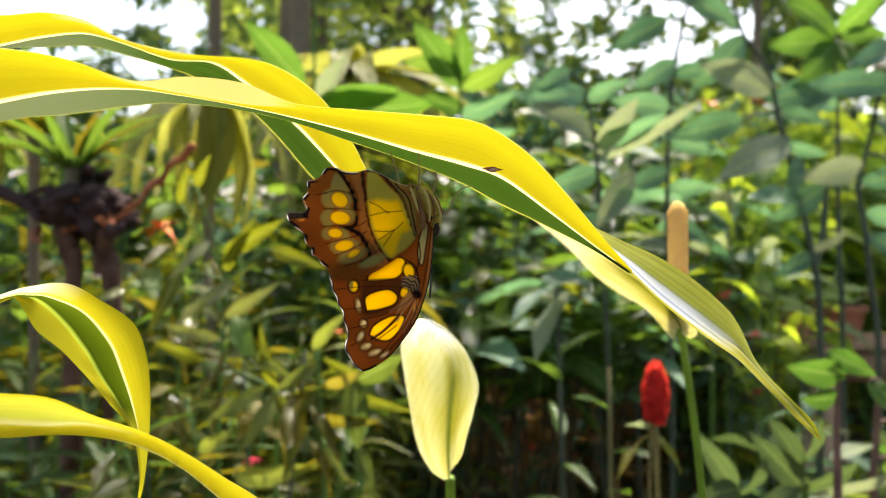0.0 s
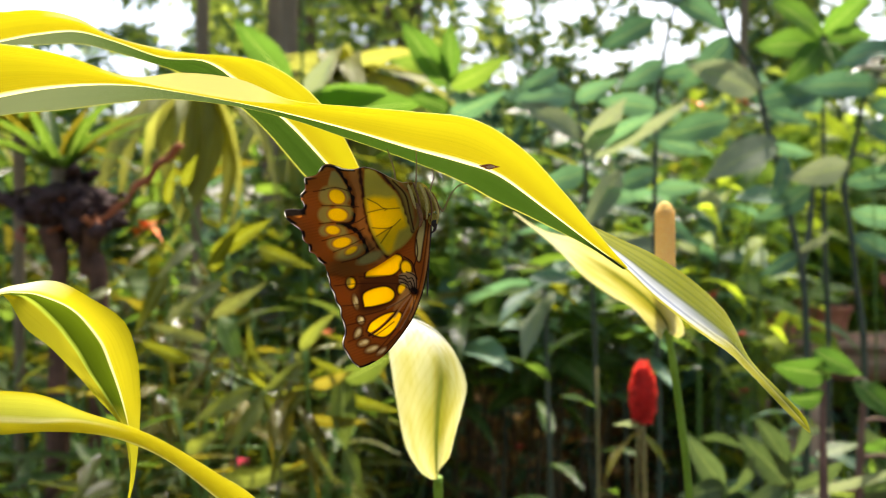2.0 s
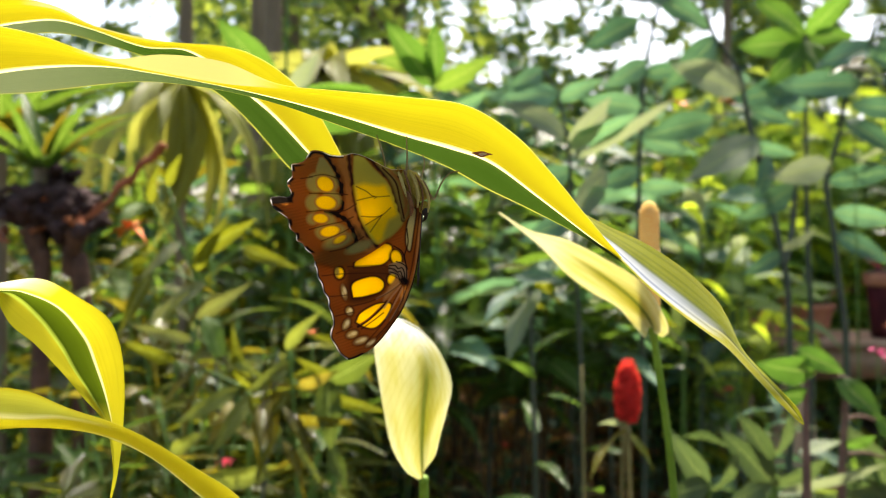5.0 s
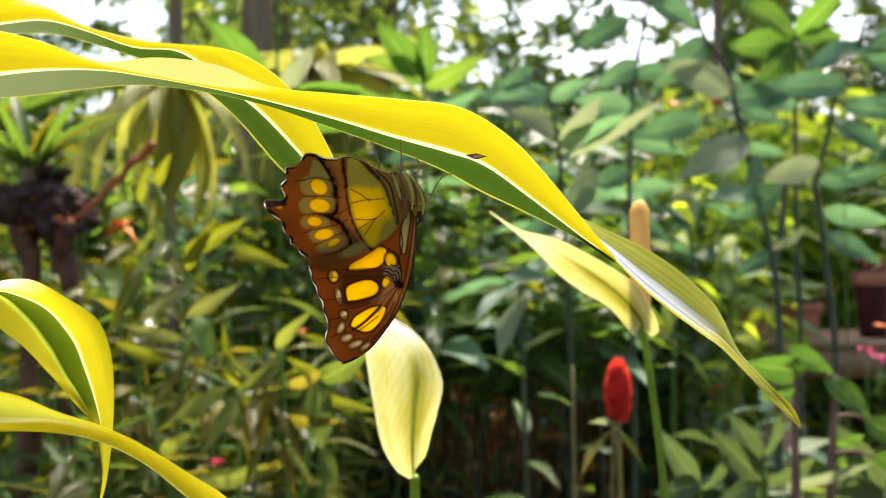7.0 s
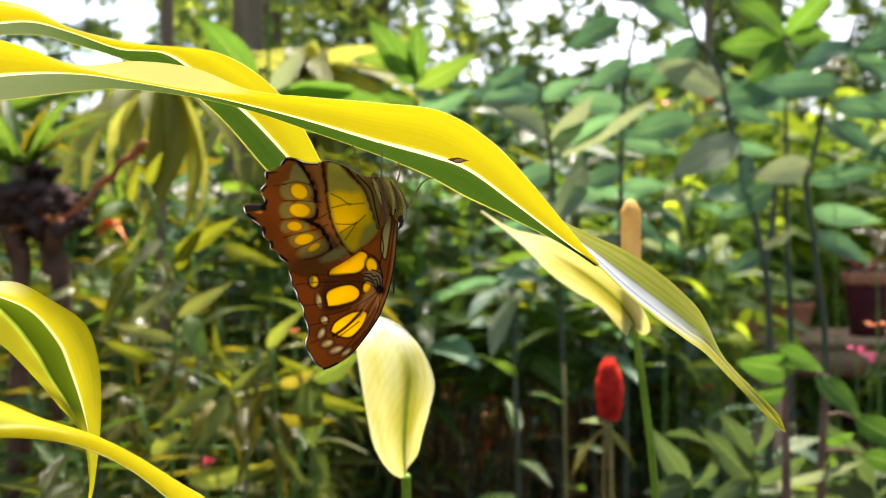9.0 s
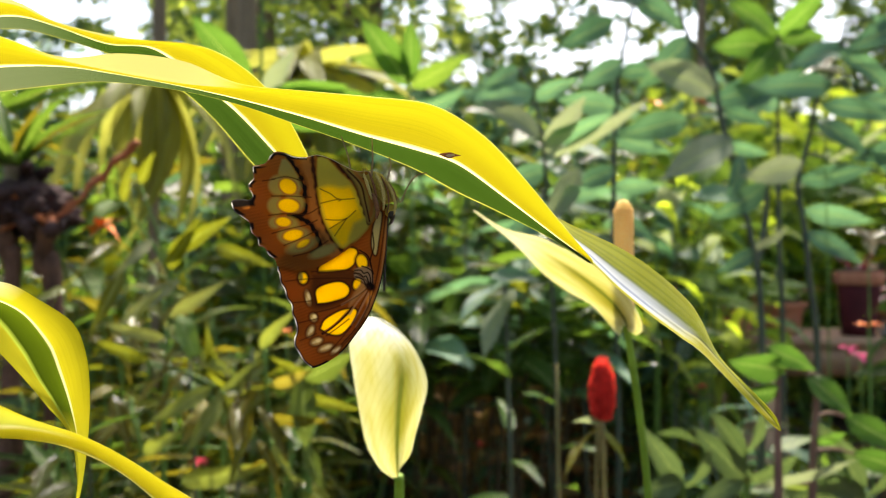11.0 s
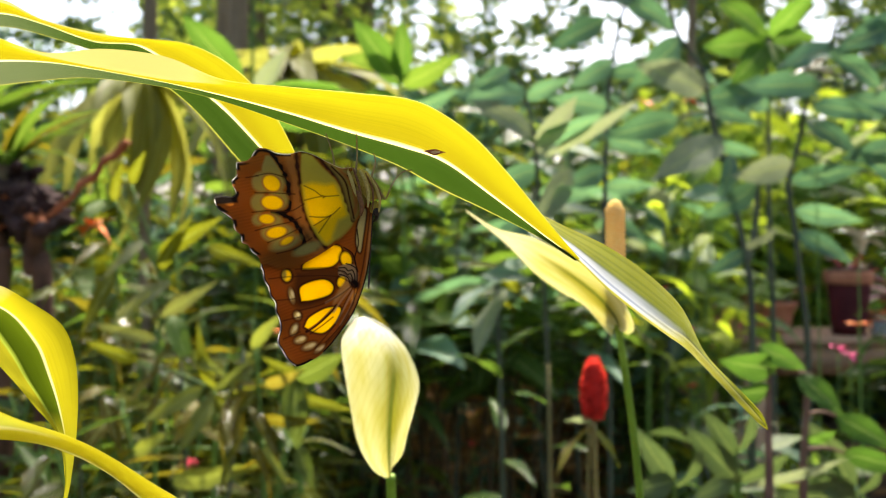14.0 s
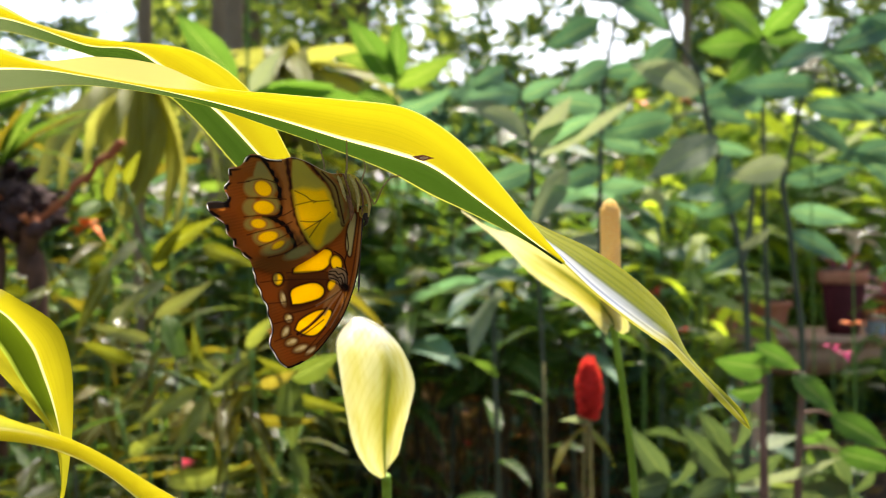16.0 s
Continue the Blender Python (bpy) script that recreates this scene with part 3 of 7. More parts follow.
def left_leaf():
    bm = bmesh.new()
    ribbon(bm, [
        [(-0.1367, 0.2280, 1.0789), (-0.1132, 0.2320, 1.0883), (-0.1045, 0.2320, 1.0906), (-0.0954, 0.2310, 1.0912), (-0.0860, 0.2290, 1.0869), (-0.0774, 0.2270, 1.0815), (-0.0737, 0.2260, 1.0734), (-0.0725, 0.2250, 1.0637), (-0.0728, 0.2250, 1.0539), (-0.0739, 0.2250, 1.0428), (-0.0759, 0.2260, 1.0355)],
        [(-0.1379, 0.2300, 1.0778), (-0.1146, 0.2350, 1.0870), (-0.1070, 0.2360, 1.0880), (-0.1007, 0.2350, 1.0871), (-0.0923, 0.2340, 1.0834), (-0.0858, 0.2330, 1.0762), (-0.0823, 0.2320, 1.0691), (-0.0793, 0.2310, 1.0611), (-0.0763, 0.2280, 1.0526), (-0.0751, 0.2260, 1.0432), (-0.0761, 0.2260, 1.0357)],
        [(-0.1379, 0.2300, 1.0772), (-0.1146, 0.2350, 1.0866), (-0.1090, 0.2370, 1.0875), (-0.1045, 0.2370, 1.0863), (-0.0986, 0.2370, 1.0807), (-0.0931, 0.2360, 1.0740), (-0.0889, 0.2350, 1.0677), (-0.0838, 0.2330, 1.0613), (-0.0776, 0.2290, 1.0537), (-0.0754, 0.2260, 1.0436), (-0.0762, 0.2260, 1.0357)],
        [(-0.1367, 0.2280, 1.0763), (-0.1132, 0.2320, 1.0861), (-0.1098, 0.2340, 1.0869), (-0.1053, 0.2345, 1.0794), (-0.0993, 0.2350, 1.0743), (-0.0949, 0.2350, 1.0699), (-0.0900, 0.2340, 1.0649), (-0.0853, 0.2325, 1.0602), (-0.0786, 0.2290, 1.0541), (-0.0756, 0.2260, 1.0439), (-0.0763, 0.2260, 1.0357)],
    ], (0.0, 0.33, 0.66, 1.0), 80, 5, LOW_LEAF)
    return leaf_part(bm, STRIPE_FOUR, LOW_LEAF, "drooping yellow leaf with a dark green centre stripe")


def low_leaf():
    bm = bmesh.new()
    ribbon(bm, [
        [(-0.1205, 0.2010, 1.0689), (-0.0980, 0.2010, 1.0681), (-0.0868, 0.2010, 1.0670), (-0.0764, 0.2000, 1.0632), (-0.0661, 0.1990, 1.0601), (-0.0574, 0.1990, 1.0559), (-0.0473, 0.1980, 1.0500), (-0.0387, 0.1980, 1.0443), (-0.0276, 0.1980, 1.0324)],
        [(-0.1235, 0.2060, 1.0619), (-0.1005, 0.2060, 1.0607), (-0.0902, 0.2060, 1.0601), (-0.0809, 0.2050, 1.0606), (-0.0692, 0.2030, 1.0587), (-0.0602, 0.2020, 1.0545), (-0.0499, 0.2010, 1.0480), (-0.0416, 0.2000, 1.0423), (-0.0304, 0.2000, 1.0298)],
        [(-0.1271, 0.2120, 1.0559), (-0.1034, 0.2120, 1.0559), (-0.0898, 0.2110, 1.0568), (-0.0776, 0.2100, 1.0562), (-0.0685, 0.2080, 1.0542), (-0.0601, 0.2060, 1.0507), (-0.0522, 0.2050, 1.0450), (-0.0447, 0.2030, 1.0395), (-0.0332, 0.2020, 1.0272)],
    ], (0.0, 0.5, 1.0), 70, 7, LOW_LEAF)
    return leaf_part(bm, STRIPE_LOW, LOW_LEAF, "low pale yellow-green leaf curving down")


PERCH_LEAF, BEHIND_LEAF, LEFT_LEAF, LOWER_LEAF = perch_leaf(), behind_leaf(), left_leaf(), low_leaf()
bm = bmesh.new()
tube(bm, [(0, 0, 0), (0.03, -0.01, 0.4), (0.05, -0.04, 0.8), (0.08, -0.06, 1.18)], [0.014, 0.011, 0.009, 0.006], 10)
part("stem", bm, STEM, variegated_plant)
for end, r in (((-0.1468, 0.2260, 1.1409), 0.0035), ((-0.1561, 0.2500, 1.1530), 0.0035), ((-0.1283, 0.2140, 1.0791), 0.0025), ((-0.1241, 0.2070, 1.0615), 0.003)):
    e = [a - b for a, b in zip(end, ROOT)]
    bm = bmesh.new()
    tube(bm, [(0.07, -0.055, min(1.15, e[2] - 0.02)), (0.06 + e[0] * 0.4, e[1] * 0.6, e[2] + 0.005), e], [0.005, 0.004, r], 8)
    part("leaf_stalk", bm, STEM, variegated_plant)

# ---- the butterfly ----
# Wing plans are drawn in units of WU metres, x to the tail side less, y downwards, from the thorax.
WU = 0.226 / 1607.4
butterfly = thing("butterfly", PERCH, "brown butterfly with yellow windows hanging with closed wings", "butterfly")


def inside(poly, x, y):
    hit = np.zeros(x.shape, bool)
    for (x0, y0), (x1, y1) in zip(poly, np.roll(poly, -1, 0)):
        cross = (y0 > y) != (y1 > y)
        hit ^= cross & (x < (x1 - x0) * (y - y0) / (y1 - y0 + 1e-12) + x0)
    return hit


def gap_to(line, x, y, closed=True):
    """Distance of the places to a line, and the nearest place on it."""
    best, bx, by = np.full(x.shape, 1e9), x.copy(), y.copy()
    pts = np.array(line, float)
    ends = np.roll(pts, -1, 0) if closed else pts[1:]
    for (x0, y0), (x1, y1) in zip(pts, ends):
        dx, dy = x1 - x0, y1 - y0
        u = np.clip(((x - x0) * dx + (y - y0) * dy) / (dx * dx + dy * dy + 1e-12), 0, 1)
        px, py = x0 + u * dx, y0 + u * dy
        d = np.hypot(x - px, y - py)
        near = d < best
        best, bx, by = np.where(near, d, best), np.where(near, px, bx), np.where(near, py, by)
    return best, bx, by


def rounded(points, n=8):
    p = np.array(points, float)
    return curve_through(np.vstack([p, p[:1]]), len(p) * n)[:-1]


class Plan:
    """The pattern of a wing, laid down coat by coat."""

    def __init__(self, outline, ground, step=0.95):
        self.outline = outline
        lo, hi = outline.min(0) - 2 * step, outline.max(0) + 2 * step
        xs, ys = np.arange(lo[0], hi[0], step), np.arange(lo[1], hi[1], step)
        self.x, self.y = np.meshgrid(xs, ys)
        self.keep = inside(outline, self.x, self.y)
        d, bx, by = gap_to(outline, self.x, self.y)
        self.rim = d
        near = (~self.keep) & (d < 1.5 * step)
        self.use = self.keep | near
        self.x, self.y = np.where(near, bx, self.x), np.where(near, by, self.y)
        self.rim = np.where(near, 0, self.rim)
        self.c = np.ones((*self.x.shape, 3)) * np.array(ground)
        rays = np.sin(1.15 * (self.y + 0.3 * self.x) + 2.0 * np.sin(0.05 * self.x)) * (0.5 + 0.5 * np.sin(0.06 * self.x - 0.11 * self.y))
        cloud = np.sin(0.045 * self.x + 1.3) * np.sin(0.06 * self.y + 0.4)
        self.c *= (1 + 0.1 * rays + 0.16 * cloud)[..., None]

    def coat(self, amount, colour):
        a = np.clip(amount, 0, 1)[..., None]
        self.c = self.c * (1 - a) + np.array(colour) * a

    def patch(self, points, colour, soft=1.5, grow=0.0, smooth=True):
        poly = rounded(points, 6) if smooth else np.array(points, float)
        d, _, _ = gap_to(poly, self.x, self.y)
        d = np.where(inside(poly, self.x, self.y), d, -d) + grow
        self.coat(0.5 + d / (2 * soft), colour)

    def spot(self, cx, cy, rx, ry, tilt, colour, soft=1.5):
        a = radians(tilt)
        u = (self.x - cx) * math.cos(a) + (self.y - cy) * math.sin(a)
        v = -(self.x - cx) * math.sin(a) + (self.y - cy) * math.cos(a)
        r = np.hypot(u / rx, v / ry)
        self.coat(0.5 + (1 - r) * min(rx, ry) / (2 * soft), colour)

    def vein(self, points, width, colour, strength=1.0, soft=0.8):
        line = curve_through(points, 8 * len(points))
        d, _, _ = gap_to(line, self.x, self.y, False)
        if width > 2.5:
            d = d + 0.6 * np.sin(0.5 * self.x + 0.2 * self.y) + 0.6 * np.sin(0.43 * self.y)
        self.coat(strength * (0.5 + (width - d) / (2 * soft)), colour)

    def mesh(self, depth, bend):
        index = -np.ones(self.x.shape, int)
        index[self.use] = np.arange(self.use.sum())
        a, b, c, d = index[:-1, :-1], index[:-1, 1:], index[1:, 1:], index[1:, :-1]
        ok = (a >= 0) & (b >= 0) & (c >= 0) & (d >= 0)
        faces = np.stack([a[ok], b[ok], c[ok], d[ok]], -1)
        x, y = self.x[self.use], self.y[self.use]
        swell = bend * np.hypot(x - 5, y - 60) ** 2 + 0.6 * np.sin(x * 0.11 + y * 0.07) + 0.4 * np.sin(y * 0.19 - x * 0.04)
        verts = np.stack([x * WU, (depth + swell) * WU, -y * WU], -1)
        me = bpy.data.meshes.new("wing")
        me.from_pydata(verts.tolist(), [], faces.tolist())
        col = me.color_attributes.new("scales", "FLOAT_COLOR", "POINT")
        col.data.foreach_set("color", np.hstack([self.c[self.use], np.ones((len(x), 1))]).ravel())
        me.materials.append(WING)
        me.polygons.foreach_set("use_smooth", [True] * len(me.polygons))
        return me


BROWN, SEPIA, BLACK = (0.26, 0.084, 0.010), (0.045, 0.015, 0.006), (0.010, 0.007, 0.005)
TAN, GREY_OLIVE, LIME, GOLD, CHALK = (0.36, 0.15, 0.03), (0.30, 0.265, 0.07), (0.43, 0.385, 0.05), (0.95, 0.66, 0.004), (0.95, 0.90, 0.80)


def shift(points):
    return [(x - 745, y - 300) for x, y in points]


def hind_wing():
    out = rounded(shift([(762, 372), (752, 400), (735, 425), (712, 449), (690, 466), (655, 486), (628, 494), (612, 495), (600, 489), (585, 487),
        (580, 476), (569, 467), (563, 456), (553, 452), (551, 440), (541, 430), (538, 415), (526, 405), (514, 396), (509, 386), (510, 377), (525, 375), (538, 376),
        (543, 370), (538, 358), (537, 350), (545, 340), (544, 328), (545, 320), (556, 318), (566, 314), (574, 301), (583, 296), (597, 298), (612, 304), (632, 305), (650, 301),
        (672, 307), (695, 319), (716, 328), (735, 328), (752, 340)]), 4)
    w = Plan(out, BROWN)
    s = lambda *p: shift(p)
    w.patch(s((622, 300), (642, 300), (646, 330), (650, 365), (656, 400), (672, 438), (690, 458), (672, 470), (655, 440), (640, 412), (636, 380), (634, 350), (625, 322)), TAN, 4)
    w.vein(s((600, 303), (616, 322), (628, 340), (632, 362), (630, 385), (612, 399)), 3.5, SEPIA, 0.5, 2.5)
    w.vein(s((606, 403), (634, 411), (652, 428), (664, 448), (676, 462)), 3.5, SEPIA, 0.5, 2.5)
    w.vein(s((643, 300), (643, 320), (648, 345), (651, 372), (658, 404), (672, 436), (690, 460)), 3.4, SEPIA, 1, 2)
    # the big window of the cell
    cell = s((651, 303), (668, 309), (688, 330), (708, 350), (720, 375), (735, 414), (724, 432), (706, 448), (690, 456), (672, 432), (660, 405), (654, 372), (650, 335))
    w.patch(cell, LIME, 2)
    # olive round the gold is dimmed light through the wing, put into colour
    w.patch(s((652, 358), (668, 353), (690, 356), (706, 356), (716, 378), (726, 402), (724, 412), (712, 420), (708, 436), (692, 454), (676, 436), (662, 406), (655, 376)), GOLD, 5)
    w.patch(s((712, 415), (733, 408), (730, 428), (712, 444), (703, 440)), LIME, 5)
    w.vein(s((650, 302), (672, 306), (694, 328), (714, 350), (724, 380), (736, 416)), 3.0, SEPIA, 1, 1.6)
    for v in (((655, 358), (672, 366), (686, 375), (712, 374)), ((656, 382), (672, 378), (686, 375)), ((664, 409), (684, 410), (699, 407), (714, 394)),
              ((671, 424), (684, 416), (699, 407)), ((679, 436), (690, 420), (699, 407)), ((686, 378), (690, 376))):
        w.vein(s(*v), 0.9, SEPIA, 0.85, 0.8)
    # near-black crescents beside the eye spots
    for line, wide in ((((602, 305), (615, 324), (625, 342)), 2.8), (((620, 342), (629, 357), (630, 372)), 3.6), (((620, 377), (632, 388), (629, 399), (618, 403)), 3.0),
                       (((604, 402), (626, 408), (641, 420), (650, 436), (655, 452)), 3.6), (((640, 464), (650, 458), (656, 450)), 2.5)):
        w.vein(s(*line), wide, BLACK, 0.95, 1.2)
    # the row of eye spots in grey-olive fields
    for cx, cy, rx, ry, a in ((586, 352, 16, 17, 10), (582, 386, 14, 15, 0), (580, 414, 10, 10, 10), (598, 438, 14, 11, 30), (624, 452, 26, 11, -20), (612, 382, 17, 16, 0), (604, 352, 20, 17, 25), (606, 414, 14, 9, 20), (615, 434, 22, 12, -5)):
        w.spot(cx - 745, cy - 300, rx, ry, a, GREY_OLIVE, 3)
    w.patch(s((592, 309), (600, 310), (613, 328), (618, 340), (600, 336), (586, 334)), GREY_OLIVE, 2)
    w.spot(-85, 162, 24, 8.5, -22, GREY_OLIVE, 2.5)
    w.spot(-83, 160, 13, 3.5, -24, (0.34, 0.29, 0.08), 2.5)
    for cx, cy, rx, ry, a in ((602, 354, 14.5, 11.5, 35), (603, 386, 17, 11, 8), (594, 413, 12, 7.5, 5), (610, 435, 16, 8.5, -12), (627, 449, 11, 5, -30)):
        w.spot(cx - 745, cy - 300, rx + 2.5, ry + 2.5, a, TAN, 2)
        w.spot(cx - 745, cy - 300, rx, ry, a, GOLD, 1.3)
    for v in (((575, 342), (600, 338), (626, 345)), ((575, 370), (605, 370), (640, 372)), ((570, 402), (600, 399), (632, 400), (655, 388)), ((575, 432), (605, 424), (632, 418), (650, 410)),
              ((595, 452), (620, 442), (648, 428)), ((610, 470), (640, 462), (668, 444)), ((560, 345), (580, 342))):
        w.vein(s(*v), 1.0, SEPIA, 0.8, 0.8)
    # inner margin along the body
    w.patch(s((690, 318), (720, 330), (745, 345), (756, 380), (748, 400), (735, 415), (726, 385), (714, 350)), (0.30, 0.23, 0.05), 3)
    w.vein(s((712, 330), (730, 350), (740, 378), (738, 405)), 3.0, TAN, 0.9, 2)
    w.vein(s((726, 340), (738, 352), (740, 364)), 1.2, SEPIA, 0.9, 1)
    w.vein(s((700, 326), (722, 350), (730, 380), (737, 412)), 1.6, SEPIA, 0.9, 1)
    # dark scalloped rim with a chalky edge
    outer = (w.x < -112) & (w.y < 178)
    patchy = np.clip(0.55 + 1.2 * np.sin(w.y * 0.27 + 0.6), 0, 1)
    w.coat(np.where(outer, np.clip((7.5 - w.rim) / 2.5, 0, 1) * patchy, 0), BLACK)
    w.patch(s((506, 374), (546, 372), (547, 386), (524, 389), (508, 389)), BLACK, 2, smooth=False)
    w.coat(np.where(outer, np.clip((2.3 - w.rim) / 1.0, 0, 1) * np.clip(0.35 + 0.75 * np.sin(w.y * 0.31), 0.05, 1), np.where(w.y < 32, np.clip((1.4 - w.rim) / 1.0, 0, 1) * 0.4, 0)), CHALK)
    return w


def fore_wing():
    out = rounded(shift([(760, 372), (769, 400), (767, 440), (764, 472), (757, 510), (748, 540), (735, 571), (714, 602), (690, 631), (666, 648), (645, 657),
        (636, 654), (626, 645), (618, 631), (611, 620), (611, 608), (615, 594), (612, 578), (607, 566), (606, 552), (598, 540), (595, 526), (588, 514), (586, 500), (583, 490), (590, 470),
        (640, 440), (690, 410), (735, 385)]), 4)
    w = Plan(out, BROWN)
    s = lambda *p: shift(p)
    # darker fields between the windows
    w.patch(s((640, 500), (700, 492), (716, 500), (706, 530), (690, 550), (650, 560), (636, 545)), (0.11, 0.036, 0.008), 6)
    for p in (((652, 496), (655, 487), (678, 468), (700, 457), (715, 461), (713, 478), (700, 491), (674, 495)), ((650, 549), (648, 528), (664, 518), (688, 514), (702, 524), (696, 538), (668, 547))):
        w.patch(s(*p), SEPIA, 2, 3.5)
        w.patch(s(*p), GOLD, 1.2)
    pair = s((655, 592), (662, 578), (680, 566), (697, 560), (714, 561), (710, 578), (690, 600), (672, 601))
    w.patch(pair, SEPIA, 2, 3)
    w.patch(pair, GOLD, 1.2)
    w.vein(s((658, 600), (676, 588), (698, 568), (708, 556)), 2.2, SEPIA, 1, 1)
    w.vein(s((662, 596), (680, 583), (700, 562)), 0.8, TAN, 1, 0.8)
    w.vein(s((664, 604), (684, 590), (702, 576)), 0.9, SEPIA, 0.9, 0.8)
    for cx, cy, rx, ry, a in ((724, 480, 8.5, 12, -15), (716, 517, 6, 9, 20), (626, 507, 7, 9, 0)):
        w.spot(cx - 745, cy - 300, rx + 4, ry + 4, a, SEPIA, 2)
        w.spot(cx - 745, cy - 300, rx, ry, a, GOLD, 1.5)
    w.spot(622 - 745, 505 - 300, 3.5, 7, 0, GREY_OLIVE, 2)
    w.spot(737 - 745, 541 - 300, 5, 11, 20, (0.6, 0.28, 0.04), 2)
    for cx, cy, rx, ry, a in ((634, 540, 4.5, 12, -12), (643, 573, 6, 7, -20), (638, 596, 5.5, 10, 25), (648, 613, 10, 6, -20), (663, 624, 12, 5.5, -22), (680, 628, 9, 3.5, -40)):
        w.spot(cx - 745, cy - 300, rx + 3, ry + 3, a, (0.09, 0.03, 0.008), 2)
        w.spot(cx - 745, cy - 300, rx, ry, a, (0.40, 0.28, 0.09), 1.8)
        w.spot(cx - 745 + 0.25 * rx, cy - 300 - 0.2 * ry, rx * 0.55, ry * 0.5, a, (0.66, 0.58, 0.34), 1.2)
        w.spot(cx - 745 - 0.4 * rx, cy - 300 + 0.3 * ry, rx * 0.3, ry * 0.3, a, (0.58, 0.5, 0.28), 1.0)
    # pale panels and dark scribbles near the root
    strip = s((754, 394), (757, 402), (752, 440), (747, 468), (741, 452), (744, 420))
    w.patch(strip, SEPIA, 1.5, 3)
    w.patch(strip, (0.46, 0.42, 0.17), 1.2)
    w.patch(s((735, 500), (712, 530), (702, 556), (722, 536), (738, 515)), (0.34, 0.2, 0.07), 2.5)
    w.patch(s((711, 492), (724, 488), (738, 490), (743, 505), (740, 522), (730, 520), (722, 510), (712, 506)), (0.27, 0.20, 0.12), 1.5)
    for v in (((712, 494), (722, 494), (727, 499), (734, 498), (738, 507), (738, 520)), ((711, 499), (720, 500), (726, 505), (731, 504), (734, 511), (736, 520)), ((713, 505), (721, 507), (727, 511), (730, 519)),
              ((724, 487), (733, 490), (741, 497), (742, 515)), ((742, 430), (744, 455), (738, 478), (743, 500)), ((720, 460), (734, 470), (740, 488))):
        w.vein(s(*v), 1.1, BLACK, 1, 0.8)
    for v in (((732, 529), (716, 548), (703, 568)), ((735, 533), (722, 558), (706, 586)), ((739, 538), (730, 562), (714, 590)), ((728, 526), (710, 540), (690, 552))):
        w.vein(s(*v), 1.5, (0.40, 0.27, 0.13), 0.75, 1.2)
    w.spot(738 - 745, 521 - 300, 9, 7, 30, BLACK, 2)
    for v in (((736, 522), (712, 540), (680, 556), (645, 565)), ((736, 524), (722, 552), (704, 590), (672, 628)), ((738, 524), (734, 560), (714, 596), (690, 622)),
              ((734, 520), (706, 508), (640, 508), (596, 512)), ((640, 545), (610, 548)), ((650, 575), (618, 582)), ((648, 600), (620, 612)), ((735, 515), (722, 504), (700, 494), (640, 496))):
        w.vein(s(*v), 1.0, SEPIA, 0.7, 0.9)
    w.vein(s((764, 400), (758, 450), (750, 500), (738, 545), (716, 588), (690, 618)), 1.2, SEPIA, 0.85, 1)
    w.vein(s((766, 410), (760, 470), (752, 520), (730, 572)), 1.4, (0.32, 0.17, 0.05), 0.8, 1)
    outer = (w.x < -105) | (w.y > 345)
    w.coat(np.where(outer, np.clip((4.2 - w.rim) / 1.4, 0, 1), np.clip((3 - w.rim) / 1.5, 0, 1) * (w.x > -60)), BLACK)
    w.coat(np.where((w.x < -105) & (w.y > 180), np.clip((2.4 - w.rim) / 1.0, 0, 1) * np.clip(0.6 + 0.5 * np.sin(w.y * 0.23), 0.2, 1), 0), CHALK)
    return w


fore, hind = fore_wing(), hind_wing()
for depth, bend, side in ((-4.0, 0.0001, "near"), (7.0, -0.0001, "far")):
    step = -5.0 if side == "near" else 3.0
    part("fore_wing", fore.mesh(depth, bend), None, butterfly, "brown fore wing with golden windows and a scalloped edge")
    part("hind_wing", hind.mesh(depth + step, bend), None, butterfly, "brown hind wing with a short tail and golden spots")


def wu(x, y, depth=0.0):
    """A place on the butterfly, in wing units."""
    return ((x - 745) * WU, depth * WU, -(y - 300) * WU)


